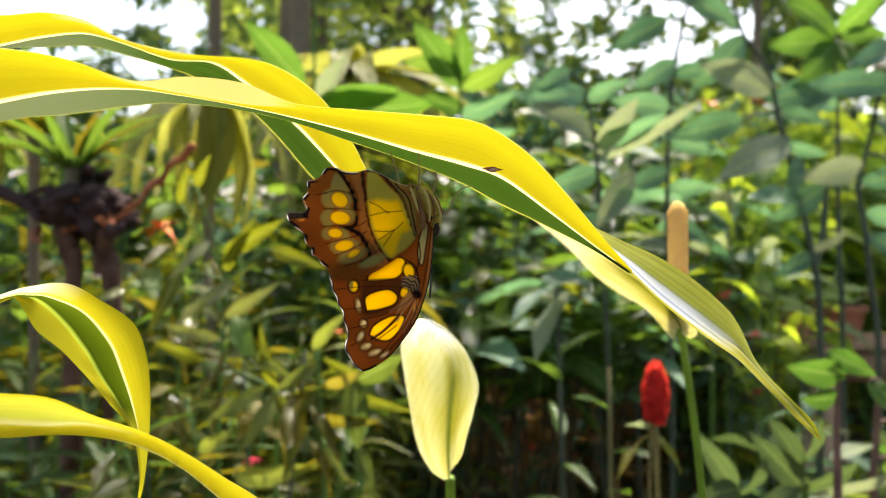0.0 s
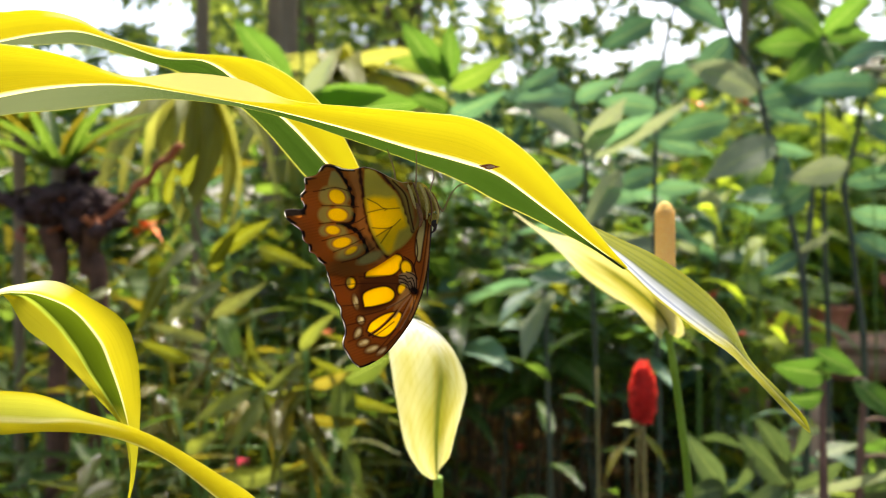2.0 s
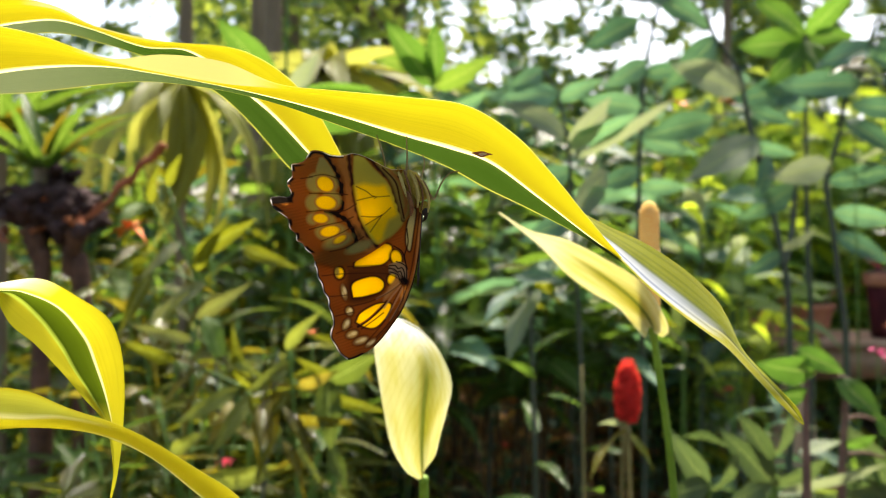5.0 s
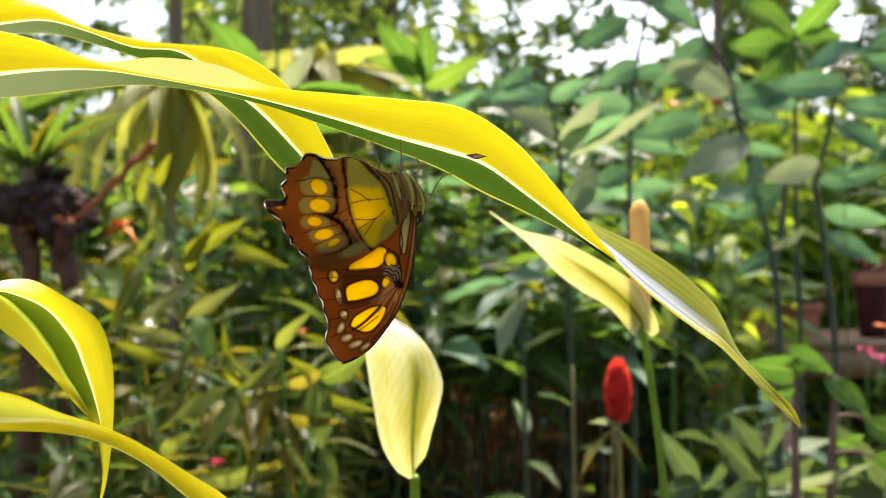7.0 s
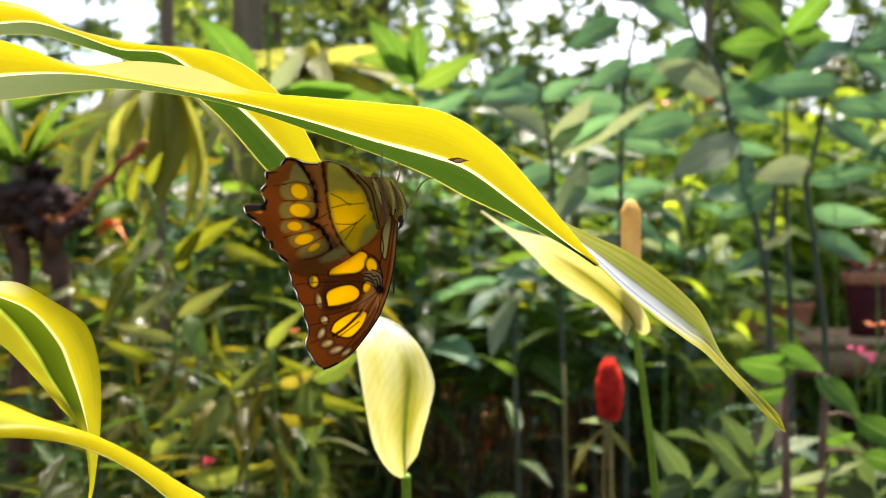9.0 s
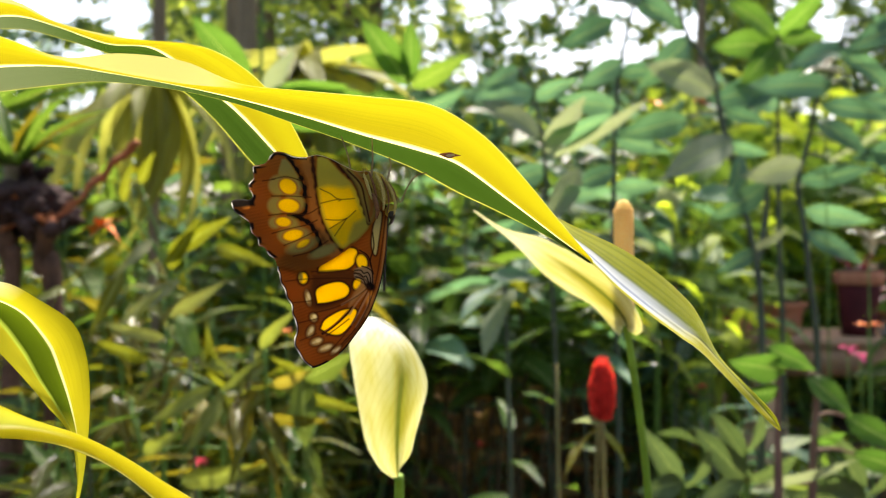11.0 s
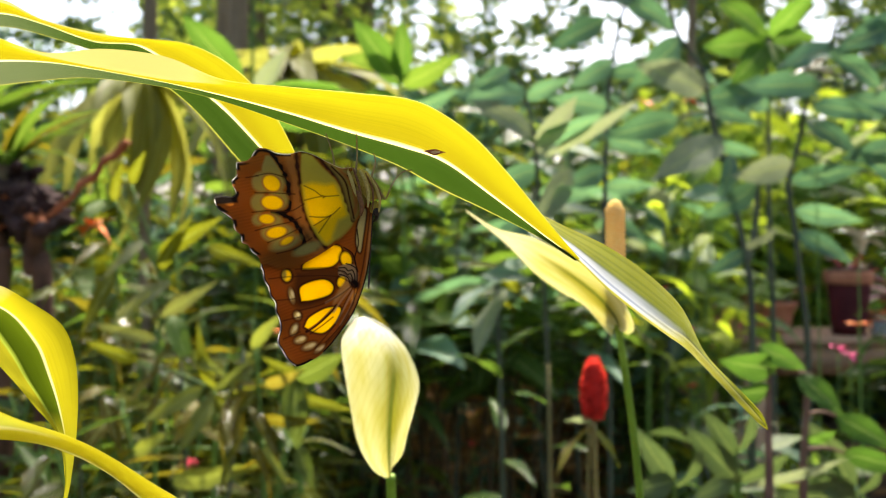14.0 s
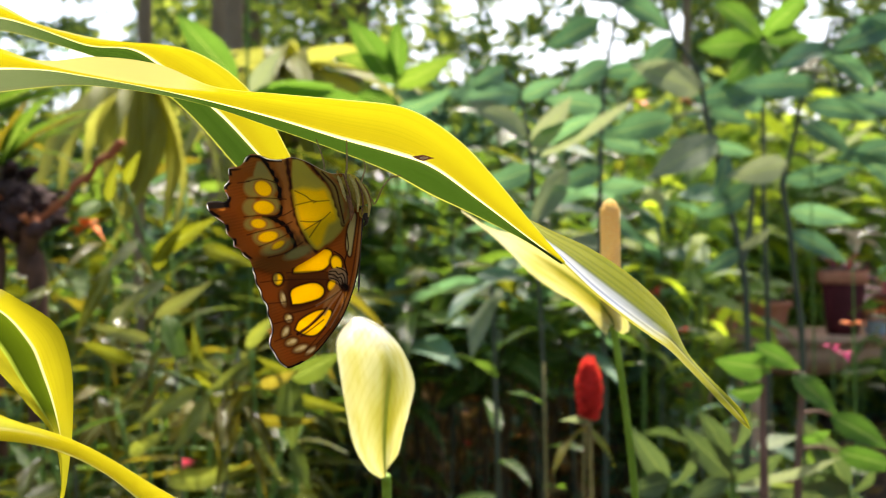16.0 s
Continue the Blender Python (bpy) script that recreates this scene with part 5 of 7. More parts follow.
for x, d, h, w, n in ((420, 1.35, 1.02, 0.22, 8), (560, 1.5, 1.08, 0.25, 8), (330, 1.6, 1.1, 0.25, 8), (660, 1.7, 1.08, 0.28, 8), (480, 1.15, 0.95, 0.2, 8), (610, 1.25, 0.92, 0.12, 8),
                      (360, 1.1, 0.92, 0.2, 8), (240, 1.3, 0.92, 0.22, 7), (540, 1.0, 0.82, 0.16, 7), (150, 1.5, 0.95, 0.25, 7), (20, 1.5, 0.95, 0.25, 7), (110, 1.15, 0.98, 0.18, 8), (215, 1.15, 0.95, 0.18, 8), (40, 1.2, 0.98, 0.18, 7), (-120, 1.5, 1.0, 0.25, 6)):
    bush("olive_shrub", spot_of(x, d), LANCE, MIXED if x > 230 else DUSKS + DUSKS + SHRUBS[:1], 0.105 if x > 230 else 0.08, n, 15, h, w, 0.3, "olive shrubs")
LANCES = [leaf_mesh("lance_leaf", m, 0.68, d, 0.35, 0.01, w) for m, d, w in ((SHRUB, 0.5, 0.14), (SHRUB, 0.25, 0.16), (OLIVE, 0.6, 0.13), (DULL_GREEN, 0.4, 0.15), (DUSKY, 0.3, 0.14), (SHEEN, 0.45, 0.13))]
for x, d, h, w, n in ((300, 1.35, 1.16, 0.17, 7), (390, 1.45, 1.22, 0.2, 8), (470, 1.35, 1.16, 0.18, 8), (560, 1.4, 1.14, 0.18, 7), (340, 1.2, 1.0, 0.16, 7), (430, 1.2, 1.02, 0.16, 7), (520, 1.2, 1.0, 0.15, 7)):
    bush("lance_shrub", spot_of(x, d), "shrub with narrow arching glossy green leaves", LANCES, 0.12, n, 18, h, w, 0.35, "lance-leaved shrubs", rise=0.25)
for x, d, h, w, n in ((720, 2.1, 1.35, 0.35, 8), (860, 2.2, 1.32, 0.35, 7), (980, 2.1, 1.25, 0.35, 7), (1100, 2.4, 1.35, 0.35, 9), (820, 1.75, 1.05, 0.25, 5), (940, 1.7, 1.08, 0.22, 5), (1040, 1.75, 1.06, 0.2, 5),
                      (560, 2.2, 1.4, 0.4, 9), (400, 2.2, 1.3, 0.35, 8), (1240, 2.3, 1.2, 0.3, 8), (1800, 2.5, 1.2, 0.35, 8)):
    bush("dark_shrub", spot_of(x, d), DARKB, DUSKS + DUSKS + SHRUBS[:1] + BROADS[:1], 0.15, n, 12 if n > 5 else 17, h, w, (0.76 if d < 1.9 else 0.6) if 650 < x < 1120 else 0.5, "dark shrubs", BROWN_CANE, least=0.88 if 650 < x < 1120 else 0.55)
for x, d, h, w, n in ((1290, 1.3, 0.74, 0.12, 4), (1400, 1.3, 0.84, 0.14, 5), (1500, 1.35, 0.84, 0.16, 5), (1230, 1.6, 0.70, 0.12, 4), (1350, 1.7, 0.84, 0.2, 7), (1560, 1.15, 0.90, 0.14, 7), (1690, 1.3, 0.84, 0.16, 7), (1480, 1.75, 0.9, 0.2, 7)):
    bush("low_plant", spot_of(x, d), "low plant with grey-green leaves", BROADS[:2] + LOWS + DUSKS + [GREENW], 0.11, n, 8, h, w, 0.4, "low grey-green plants", CANE, 0.0, "plant")
for x, d, h, n in ((30, 0.95, 0.80, 9), (130, 1.05, 0.76, 9), (-60, 0.9, 0.82, 8)):
    cx, cy = spot_of(x, d)
    tuft = thing("grass_tuft", (cx, cy, ground_z(cx, cy) - 0.01), "tuft of arching bright green blades", "grass", "grass tufts")
    bm = bmesh.new()
    tube(bm, [(0, 0, 0), (0.01, 0, h * 0.6), (0.0, 0, h)], [0.012, 0.01, 0.006], 8)
    part("stem", bm, STEM, tuft)
    for i in range(26):
        a = i * 2.4
        z = h * (0.55 + 0.45 * i / 26)
        hang_leaf(tuft, rng.choice(BLADES), Vector((0, 0, z)) + tuft.location, (math.cos(a), math.sin(a), rng.uniform(0.3, 1.1)), rng.uniform(0.16, 0.3), rng.uniform(-0.3, 0.3), name="blade")

LIMES = [leaf_mesh("lime_leaf", LIMY, 0.7, d, 0.25, 0.02, 0.3) for d in (0.4, 0.7)]
for x, d, h, w, n in ((1255, 2.4, 1.30, 0.28, 8), (1390, 2.6, 1.28, 0.26, 6), (1345, 3.6, 1.5, 0.4, 9), (1450, 3.7, 1.62, 0.42, 10), (1540, 3.8, 1.5, 0.4, 9), (1660, 3.8, 1.4, 0.4, 9)):
    bush("lime_shrub", spot_of(x, d), "shrub with sunlit yellow-green leaves", LIMES + BRIGHTS, 0.14 if d < 3 else 0.2, n, 17, h, w, 0.4, "yellow-green shrubs", least=0.65)

# single plants near the front
cane_plant('green_sapling', 'young plant with large oval bright green leaves', 'green saplings', [
    [(0.413, 0.950, 0.828), (0.412, 0.950, 0.903), (0.413, 0.950, 0.976)],
], [
    (SAPW, (0.401, 0.950, 0.993), (0.438, 0.920, 0.972), 0.4), (SAPW, (0.422, 0.950, 0.968), (0.355, 0.920, 0.977), 0.9), (SAPW, (0.413, 0.950, 0.945), (0.369, 0.920, 0.945), 1.0),
], STAKE, 0.006)
cane_plant('green_sapling', 'young plant with large oval bright green leaves', 'green saplings', [
    [(0.474, 1.000, 0.813), (0.477, 1.000, 0.891), (0.480, 1.000, 0.956)],
], [
    (SAPW, (0.469, 1.000, 0.954), (0.501, 0.960, 0.919), 0.1), (SAPW, (0.513, 1.000, 0.907), (0.560, 0.960, 0.879), 0.2), (SAPW, (0.523, 1.000, 0.865), (0.569, 0.960, 0.854), 0.5),
    (SLIMS[0], (0.407, 1.000, 0.829), (0.511, 0.960, 0.859), 0.7), (SAPW, (0.477, 1.000, 0.879), (0.497, 0.970, 0.891), 0.8),
], STAKE, 0.006)
cane_plant('broad_leaved_plant', 'low plant with broad silvery green leaves', 'silvery low plants', [
    [(0.424, 1.060, 0.745), (0.422, 1.060, 0.813), (0.415, 1.050, 0.856)],
], [
    (LOWW, (0.414, 1.050, 0.848), (0.373, 1.000, 0.905), 0.4), (LOWW, (0.417, 1.050, 0.856), (0.430, 1.000, 0.902), 0.6), (LOWW, (0.420, 1.050, 0.822), (0.352, 1.000, 0.884), 0.7),
    (LOWS[1], (0.414, 1.050, 0.829), (0.361, 1.000, 0.816), 0.2), (LOWS[0], (0.420, 1.050, 0.822), (0.460, 1.000, 0.856), 0.7),
], STEM, 0.005)
cane_plant('broad_leaved_plant', 'low plant with broad silvery green leaves', 'silvery low plants', [
    [(0.348, 1.060, 0.747), (0.346, 1.060, 0.787), (0.341, 1.050, 0.824)],
], [
    (LOWW, (0.338, 1.050, 0.824), (0.290, 1.000, 0.882), 0.8), (LOWW, (0.345, 1.050, 0.817), (0.368, 1.000, 0.858), 0.8), (LOWS[0], (0.342, 1.050, 0.824), (0.283, 1.000, 0.825), 0.3),
], STEM, 0.005)
cane_plant('broad_leaved_plant', 'low plant with broad silvery green leaves', 'silvery low plants', [
    [(0.572, 1.060, 0.741), (0.568, 1.060, 0.782), (0.559, 1.050, 0.819)],
], [
    (LOWW, (0.559, 1.050, 0.806), (0.486, 1.000, 0.833), 0.8), (LOWW, (0.559, 1.050, 0.812), (0.493, 1.000, 0.891), 0.6), (LOWW, (0.563, 1.050, 0.805), (0.573, 1.000, 0.832), 0.5),
    (LOWS[0], (0.559, 1.050, 0.799), (0.460, 1.000, 0.813), 0.6),
], STEM, 0.005)
cane_plant('pale_leaved_plant', 'plant with pale green oval leaves on thin canes', 'pale-leaved plants', [
    [(-0.129, 1.000, 0.778), (-0.134, 1.000, 0.902), (-0.137, 0.990, 0.990)],
], [
    (PALEW, (-0.141, 0.980, 0.993), (-0.109, 0.940, 1.029), 0.1), (PALEW, (-0.137, 1.000, 0.976), (-0.171, 0.950, 0.954), 0.5), (YELLOWS[0], (-0.129, 1.000, 0.950), (-0.093, 0.960, 0.961), 0.7),
    (PALEW, (-0.128, 0.990, 0.885), (-0.106, 0.960, 0.859), 0.1), (SHRUBS[0], (-0.135, 1.000, 0.945), (-0.157, 0.960, 0.921), 0.4), (OLIVES[0], (-0.134, 1.000, 0.914), (-0.076, 0.960, 0.910), 0.6),
], STEM, 0.004)
cane_plant('pale_leaved_plant', 'plant with hanging grey-green leaves on thin canes', 'pale-leaved plants', [
    [(-0.091, 1.020, 0.771), (-0.095, 1.020, 0.872), (-0.097, 1.000, 0.964)],
], [
    (GREENW, (-0.097, 1.000, 0.959), (-0.093, 0.970, 0.888), 0.1), (GREENW, (-0.096, 1.000, 0.956), (-0.046, 0.950, 0.982), 0.7), (SHRUBS[1], (-0.096, 1.000, 0.939), (-0.046, 0.950, 0.926), 0.5),
    (GREENW, (-0.094, 1.000, 0.883), (-0.077, 0.970, 0.847), 0.2), (SHRUBS[0], (-0.096, 1.000, 0.961), (-0.124, 0.960, 0.981), 0.8),
], STEM, 0.004)
cane_plant('pale_leaved_plant', 'plant with drooping glossy olive leaves on thin canes', 'pale-leaved plants', [
    [(-0.192, 1.040, 0.765), (-0.191, 1.040, 0.868), (-0.190, 1.030, 0.941)],
], [
    (PALEW, (-0.200, 1.020, 0.944), (-0.244, 0.960, 0.921), 0.5), (PALEW, (-0.185, 1.020, 0.936), (-0.213, 0.960, 0.891), 0.2), (SHRUBS[2], (-0.189, 1.020, 0.936), (-0.149, 0.970, 0.908), 0.4),
    (YELLOWS[0], (-0.206, 1.030, 0.927), (-0.219, 0.980, 0.900), 0.3), (PALEW, (-0.216, 1.030, 0.982), (-0.180, 0.980, 0.967), 0.4), (PALEW, (-0.235, 1.030, 0.839), (-0.149, 0.970, 0.858), 0.4),
    (PALEW, (-0.277, 1.030, 0.871), (-0.236, 0.980, 0.900), 0.1), (SHRUBS[0], (-0.276, 1.040, 0.972), (-0.309, 0.980, 0.997), 0.7), (SHRUBS[1], (-0.190, 1.030, 0.941), (-0.205, 0.980, 1.003), 0.6),
], STEM, 0.004)
cane_plant('pale_leaved_plant', 'plant with glossy sunlit leaves on thin canes', 'pale-leaved plants', [
    [(-0.277, 1.120, 0.739), (-0.275, 1.120, 0.920), (-0.261, 1.100, 1.060)],
], [
    (SHEENW, (-0.254, 1.100, 1.060), (-0.303, 1.040, 1.022), 0.3), (SHEENW, (-0.285, 1.100, 1.108), (-0.308, 1.040, 1.075), 0.5), (SHEENW, (-0.384, 1.100, 1.053), (-0.401, 1.050, 1.042), 0.6),
    (SHEENW, (-0.265, 1.100, 1.019), (-0.202, 1.040, 1.049), 0.6), (SHRUBS[0], (-0.265, 1.100, 1.094), (-0.192, 1.040, 1.126), 0.6), (SHRUBS[1], (-0.268, 1.100, 1.073), (-0.224, 1.040, 1.120), 0.6),
    (SHEENW, (-0.270, 1.100, 0.991), (-0.321, 1.040, 1.010), 0.7), (SHRUBS[0], (-0.319, 1.100, 1.073), (-0.334, 1.040, 1.010), 0.6), (SHRUBS[0], (-0.319, 1.100, 1.155), (-0.301, 1.060, 1.193), 0.3),
    (SHRUBS[2], (-0.299, 1.100, 1.176), (-0.275, 1.060, 1.206), 0.4), (SHRUBS[0], (-0.210, 1.100, 1.101), (-0.147, 1.040, 1.081), 0.4),
], STEM, 0.004)
stemmed("lime_leaved_plant", (0.575, 1.95, 1.23), "plant with hanging yellow-green leaves", "plant", LIMES, 0.12, 7, 0.7, thick=0.004, stem=STEM, foot=(0.57, 1.97))
stemmed("lime_leaved_plant", (0.72, 1.95, 1.18), "plant with hanging yellow-green leaves", "plant", LIMES + BRIGHTS, 0.12, 7, 0.7, thick=0.004, stem=STEM, foot=(0.72, 1.97))
PALES = [leaf_mesh("pale_leaf", SHRUB, 0.72, d, 0.2, 0.02, w) for d, w in ((0.25, 0.2), (0.45, 0.26))]
stemmed("drooping_leaved_plant", (-0.2312, 1.0500, 0.9961), "plant with drooping pale olive leaves", "plant", OLIVES, 0.09, 4, 0.8, thick=0.004, foot=(-0.23, 1.08), extra=[
    (PALES[0], (-0.2508, 1.0500, 1.0582), (-0.2911, 1.0000, 1.0260), 0.3), (OLIVES[0], (-0.2247, 1.0500, 1.0484), (-0.2638, 1.0000, 1.0260), 0.2), (OLIVES[1], (-0.2312, 1.0500, 0.9961), (-0.2700, 1.0000, 0.9762), 0.3), (PALES[1], (-0.2268, 1.0300, 0.9821), (-0.1817, 1.0000, 0.9700), 0.5),
    (OLIVES[2], (-0.2378, 1.0500, 0.9700), (-0.2824, 1.0000, 0.9389), 0.1), (OLIVES[0], (-0.2378, 1.0500, 0.9569), (-0.2731, 1.0000, 0.9047), 0.2), (BRIGHTS[1], (-0.2410, 1.0500, 1.0223), (-0.2140, 1.0000, 0.9824), 0.4)])
stemmed("drooping_leaved_plant", (-0.1518, 1.0000, 0.9886), "plant with drooping pale olive leaves", "plant", OLIVES, 0.09, 4, 0.8, thick=0.004, foot=(-0.15, 1.02), extra=[
    (OLIVES[0], (-0.1394, 1.0000, 0.9762), (-0.1786, 0.9600, 0.9453), 0.3), (OLIVES[1], (-0.1487, 1.0000, 0.9638), (-0.2114, 0.9600, 0.8904), 0.2), (PALES[0], (-0.1456, 1.0000, 0.9762), (-0.1708, 0.9500, 0.9517), 0.4), (OLIVES[2], (-0.1518, 1.0000, 0.9451), (-0.1577, 0.9600, 0.8916), 0.2),
    (OLIVES[0], (-0.1456, 1.0000, 0.9264), (-0.1039, 0.9600, 0.8856), 0.2), (SHRUBS[0], (-0.1487, 1.0000, 0.9015), (-0.1816, 0.9600, 0.8498), 0.2), (OLIVES[1], (-0.1456, 1.0000, 0.8891), (-0.1099, 0.9600, 0.8557), 0.2)])
stemmed("drooping_leaved_plant", (-0.3654, 1.1000, 0.9638), "plant with drooping pale olive leaves", "plant", OLIVES, 0.09, 5, 0.8, thick=0.004, foot=(-0.37, 1.13), extra=[
    (PALES[0], (-0.3756, 1.0800, 0.9596), (-0.4296, 1.0400, 0.9292), 0.3), (OLIVES[0], (-0.3381, 1.1000, 1.0186), (-0.3653, 1.0600, 1.0611), 0.4), (OLIVES[1], (-0.3312, 1.1000, 0.9980), (-0.2928, 1.0600, 0.9622), 0.2), (PALES[0], (-0.3620, 1.1000, 1.0733), (-0.4049, 1.0600, 1.0380), 0.4),
    (OLIVES[2], (-0.3252, 1.0800, 0.9260), (-0.2937, 1.0400, 0.8742), 0.2), (SHRUBS[1], (-0.4461, 1.0800, 0.9663), (-0.5072, 1.0400, 0.9389), 0.2)])
stemmed("grey_leaved_plant", (0.1501, 1.2000, 1.0709), "plant with long drooping grey-green leaves", "plant", DUSKS, 0.1, 6, 0.7, thick=0.006, foot=(0.17, 1.22), extra=[
    (GREYS[1], (0.1613, 1.2000, 1.0410), (0.0982, 1.1200, 0.9822), 0.2), (DARKW, (0.1613, 1.2000, 1.0560), (0.0739, 1.1200, 1.0275), 0.2), (DARKW, (0.1314, 1.2000, 1.0634), (0.1831, 1.1500, 1.0649), 0.9)])


# ---- peace lilies behind the butterfly ----
def lily_stem(plant, line, r):
    bm = bmesh.new()
    tube(bm, [tuple(Vector(p) - plant.location) for p in line], [r * 1.1, r, r * 0.9], 10, 24)
    part("stem", bm, LILY_STEM, plant, "slender green flower stem")


def front_lily():
    plant = thing("peace_lily", (0.004, 0.372, ground_z(0, 0.37)), "peace lily flower with a pale cream-green hood", "flower", "peace lilies")
    o = plant.location
    lily_stem(plant, [(0.004, 0.372, ground_z(0, 0.37)), (0.004, 0.372, 0.35), (0.004, 0.371, 0.7), (0.003, 0.368, 0.93), (0.0030, 0.3660, 0.9955), (0.0027, 0.3620, 1.0088)], 0.0022)
    bm = bmesh.new()
    ribbon(bm, [
        [(-0.0106, 0.3490, 1.0726), (-0.0148, 0.3510, 1.0670), (-0.0164, 0.3520, 1.0617), (-0.0150, 0.3540, 1.0500), (-0.0128, 0.3560, 1.0360), (-0.0102, 0.3580, 1.0227), (-0.0049, 0.3600, 1.0124), (0.0007, 0.3620, 1.0077)],
        [(-0.0095, 0.3475, 1.0732), (-0.0091, 0.3475, 1.0678), (-0.0078, 0.3470, 1.0609), (-0.0061, 0.3480, 1.0504), (-0.0052, 0.3500, 1.0371), (-0.0040, 0.3540, 1.0236), (-0.0013, 0.3580, 1.0134), (0.0016, 0.3620, 1.0074)],
        [(-0.0077, 0.3460, 1.0735), (-0.0017, 0.3455, 1.0684), (0.0021, 0.3445, 1.0612), (0.0039, 0.3440, 1.0514), (0.0028, 0.3450, 1.0397), (0.0022, 0.3500, 1.0258), (0.0022, 0.3560, 1.0147), (0.0025, 0.3620, 1.0072)],
        [(-0.0056, 0.3462, 1.0733), (0.0009, 0.3452, 1.0689), (0.0064, 0.3445, 1.0612), (0.0094, 0.3442, 1.0505), (0.0080, 0.3455, 1.0396), (0.0057, 0.3510, 1.0271), (0.0044, 0.3570, 1.0176), (0.0029, 0.3620, 1.0110)],
        [(-0.0039, 0.3464, 1.0726), (0.0028, 0.3453, 1.0684), (0.0094, 0.3447, 1.0601), (0.0135, 0.3445, 1.0488), (0.0118, 0.3458, 1.0387), (0.0092, 0.3515, 1.0276), (0.0073, 0.3575, 1.0184), (0.0038, 0.3620, 1.0124)],
    ], (0.0, 0.25, 0.5, 0.75, 1.0), 50, 4, o, 0.0005)
    part("spathe", bm, SPATHE, plant, "cream-white hood with a green rib")


def back_lily():
    plant = thing("peace_lily", (0.122, 0.40, ground_z(0.12, 0.4)), "peace lily flower with a tan spadix and cream hood", "flower", "peace lilies")
    o = plant.location
    lily_stem(plant, [(0.122, 0.40, ground_z(0.12, 0.4)), (0.121, 0.40, 0.35), (0.119, 0.40, 0.7), (0.117, 0.40, 0.88), (0.1160, 0.4000, 0.9609), (0.1122, 0.3980, 1.0062), (0.1051, 0.3920, 1.0490), (0.1004, 0.3880, 1.0713)], 0.0018)
    bm = bmesh.new()
    top, foot = Vector((0.1012, 0.3920, 1.1168)), Vector((0.1009, 0.3890, 1.0688))
    tube(bm, [foot - o, foot * 0.5 + top * 0.5 - o, top - o], [0.0037, 0.0042, 0.0037], 16, 30)
    blob(bm, tuple(top - o), (0.0037, 0.0037, 0.0040), subdiv=2)
    for i in range(420):
        a, s = i * 2.39996, (i + 0.5) / 420
        c = foot.lerp(top, s) - o + Vector((math.cos(a), math.sin(a), 0)) * 0.0040
        bmesh.ops.create_icosphere(bm, subdivisions=1, radius=0.0006, matrix=Matrix.Translation(c))
    part("spadix", bm, SPADIX, plant, "tan knobbly spadix")
    bm = bmesh.new()
    ribbon(bm, [
        [(0.0342, 0.3760, 1.1154), (0.0470, 0.3760, 1.1077), (0.0622, 0.3760, 1.1037), (0.0788, 0.3770, 1.0955), (0.0957, 0.3790, 1.0849), (0.1048, 0.3820, 1.0717), (0.1078, 0.3850, 1.0643), (0.1055, 0.3870, 1.0617)],
        [(0.0344, 0.3790, 1.1153), (0.0486, 0.3790, 1.1068), (0.0627, 0.3790, 1.1002), (0.0782, 0.3800, 1.0913), (0.0927, 0.3810, 1.0808), (0.1003, 0.3830, 1.0712), (0.1025, 0.3850, 1.0655), (0.1018, 0.3860, 1.0637)],
        [(0.0347, 0.3820, 1.1152), (0.0504, 0.3840, 1.1045), (0.0637, 0.3850, 1.0954), (0.0781, 0.3850, 1.0859), (0.0889, 0.3850, 1.0775), (0.0960, 0.3850, 1.0710), (0.0994, 0.3860, 1.0671), (0.0999, 0.3860, 1.0666)],
        [(0.0349, 0.3840, 1.1151), (0.0524, 0.3900, 1.1015), (0.0661, 0.3920, 1.0881), (0.0771, 0.3920, 1.0802), (0.0866, 0.3910, 1.0747), (0.0929, 0.3890, 1.0676), (0.0977, 0.3870, 1.0617), (0.0989, 0.3860, 1.0637)],
    ], (0.02, 0.35, 0.66, 0.98), 50, 5, o, 0.001)
    part("spathe", bm, SPATHE_AGED, plant, "backlit cream-yellow hood")


front_lily()
back_lily()


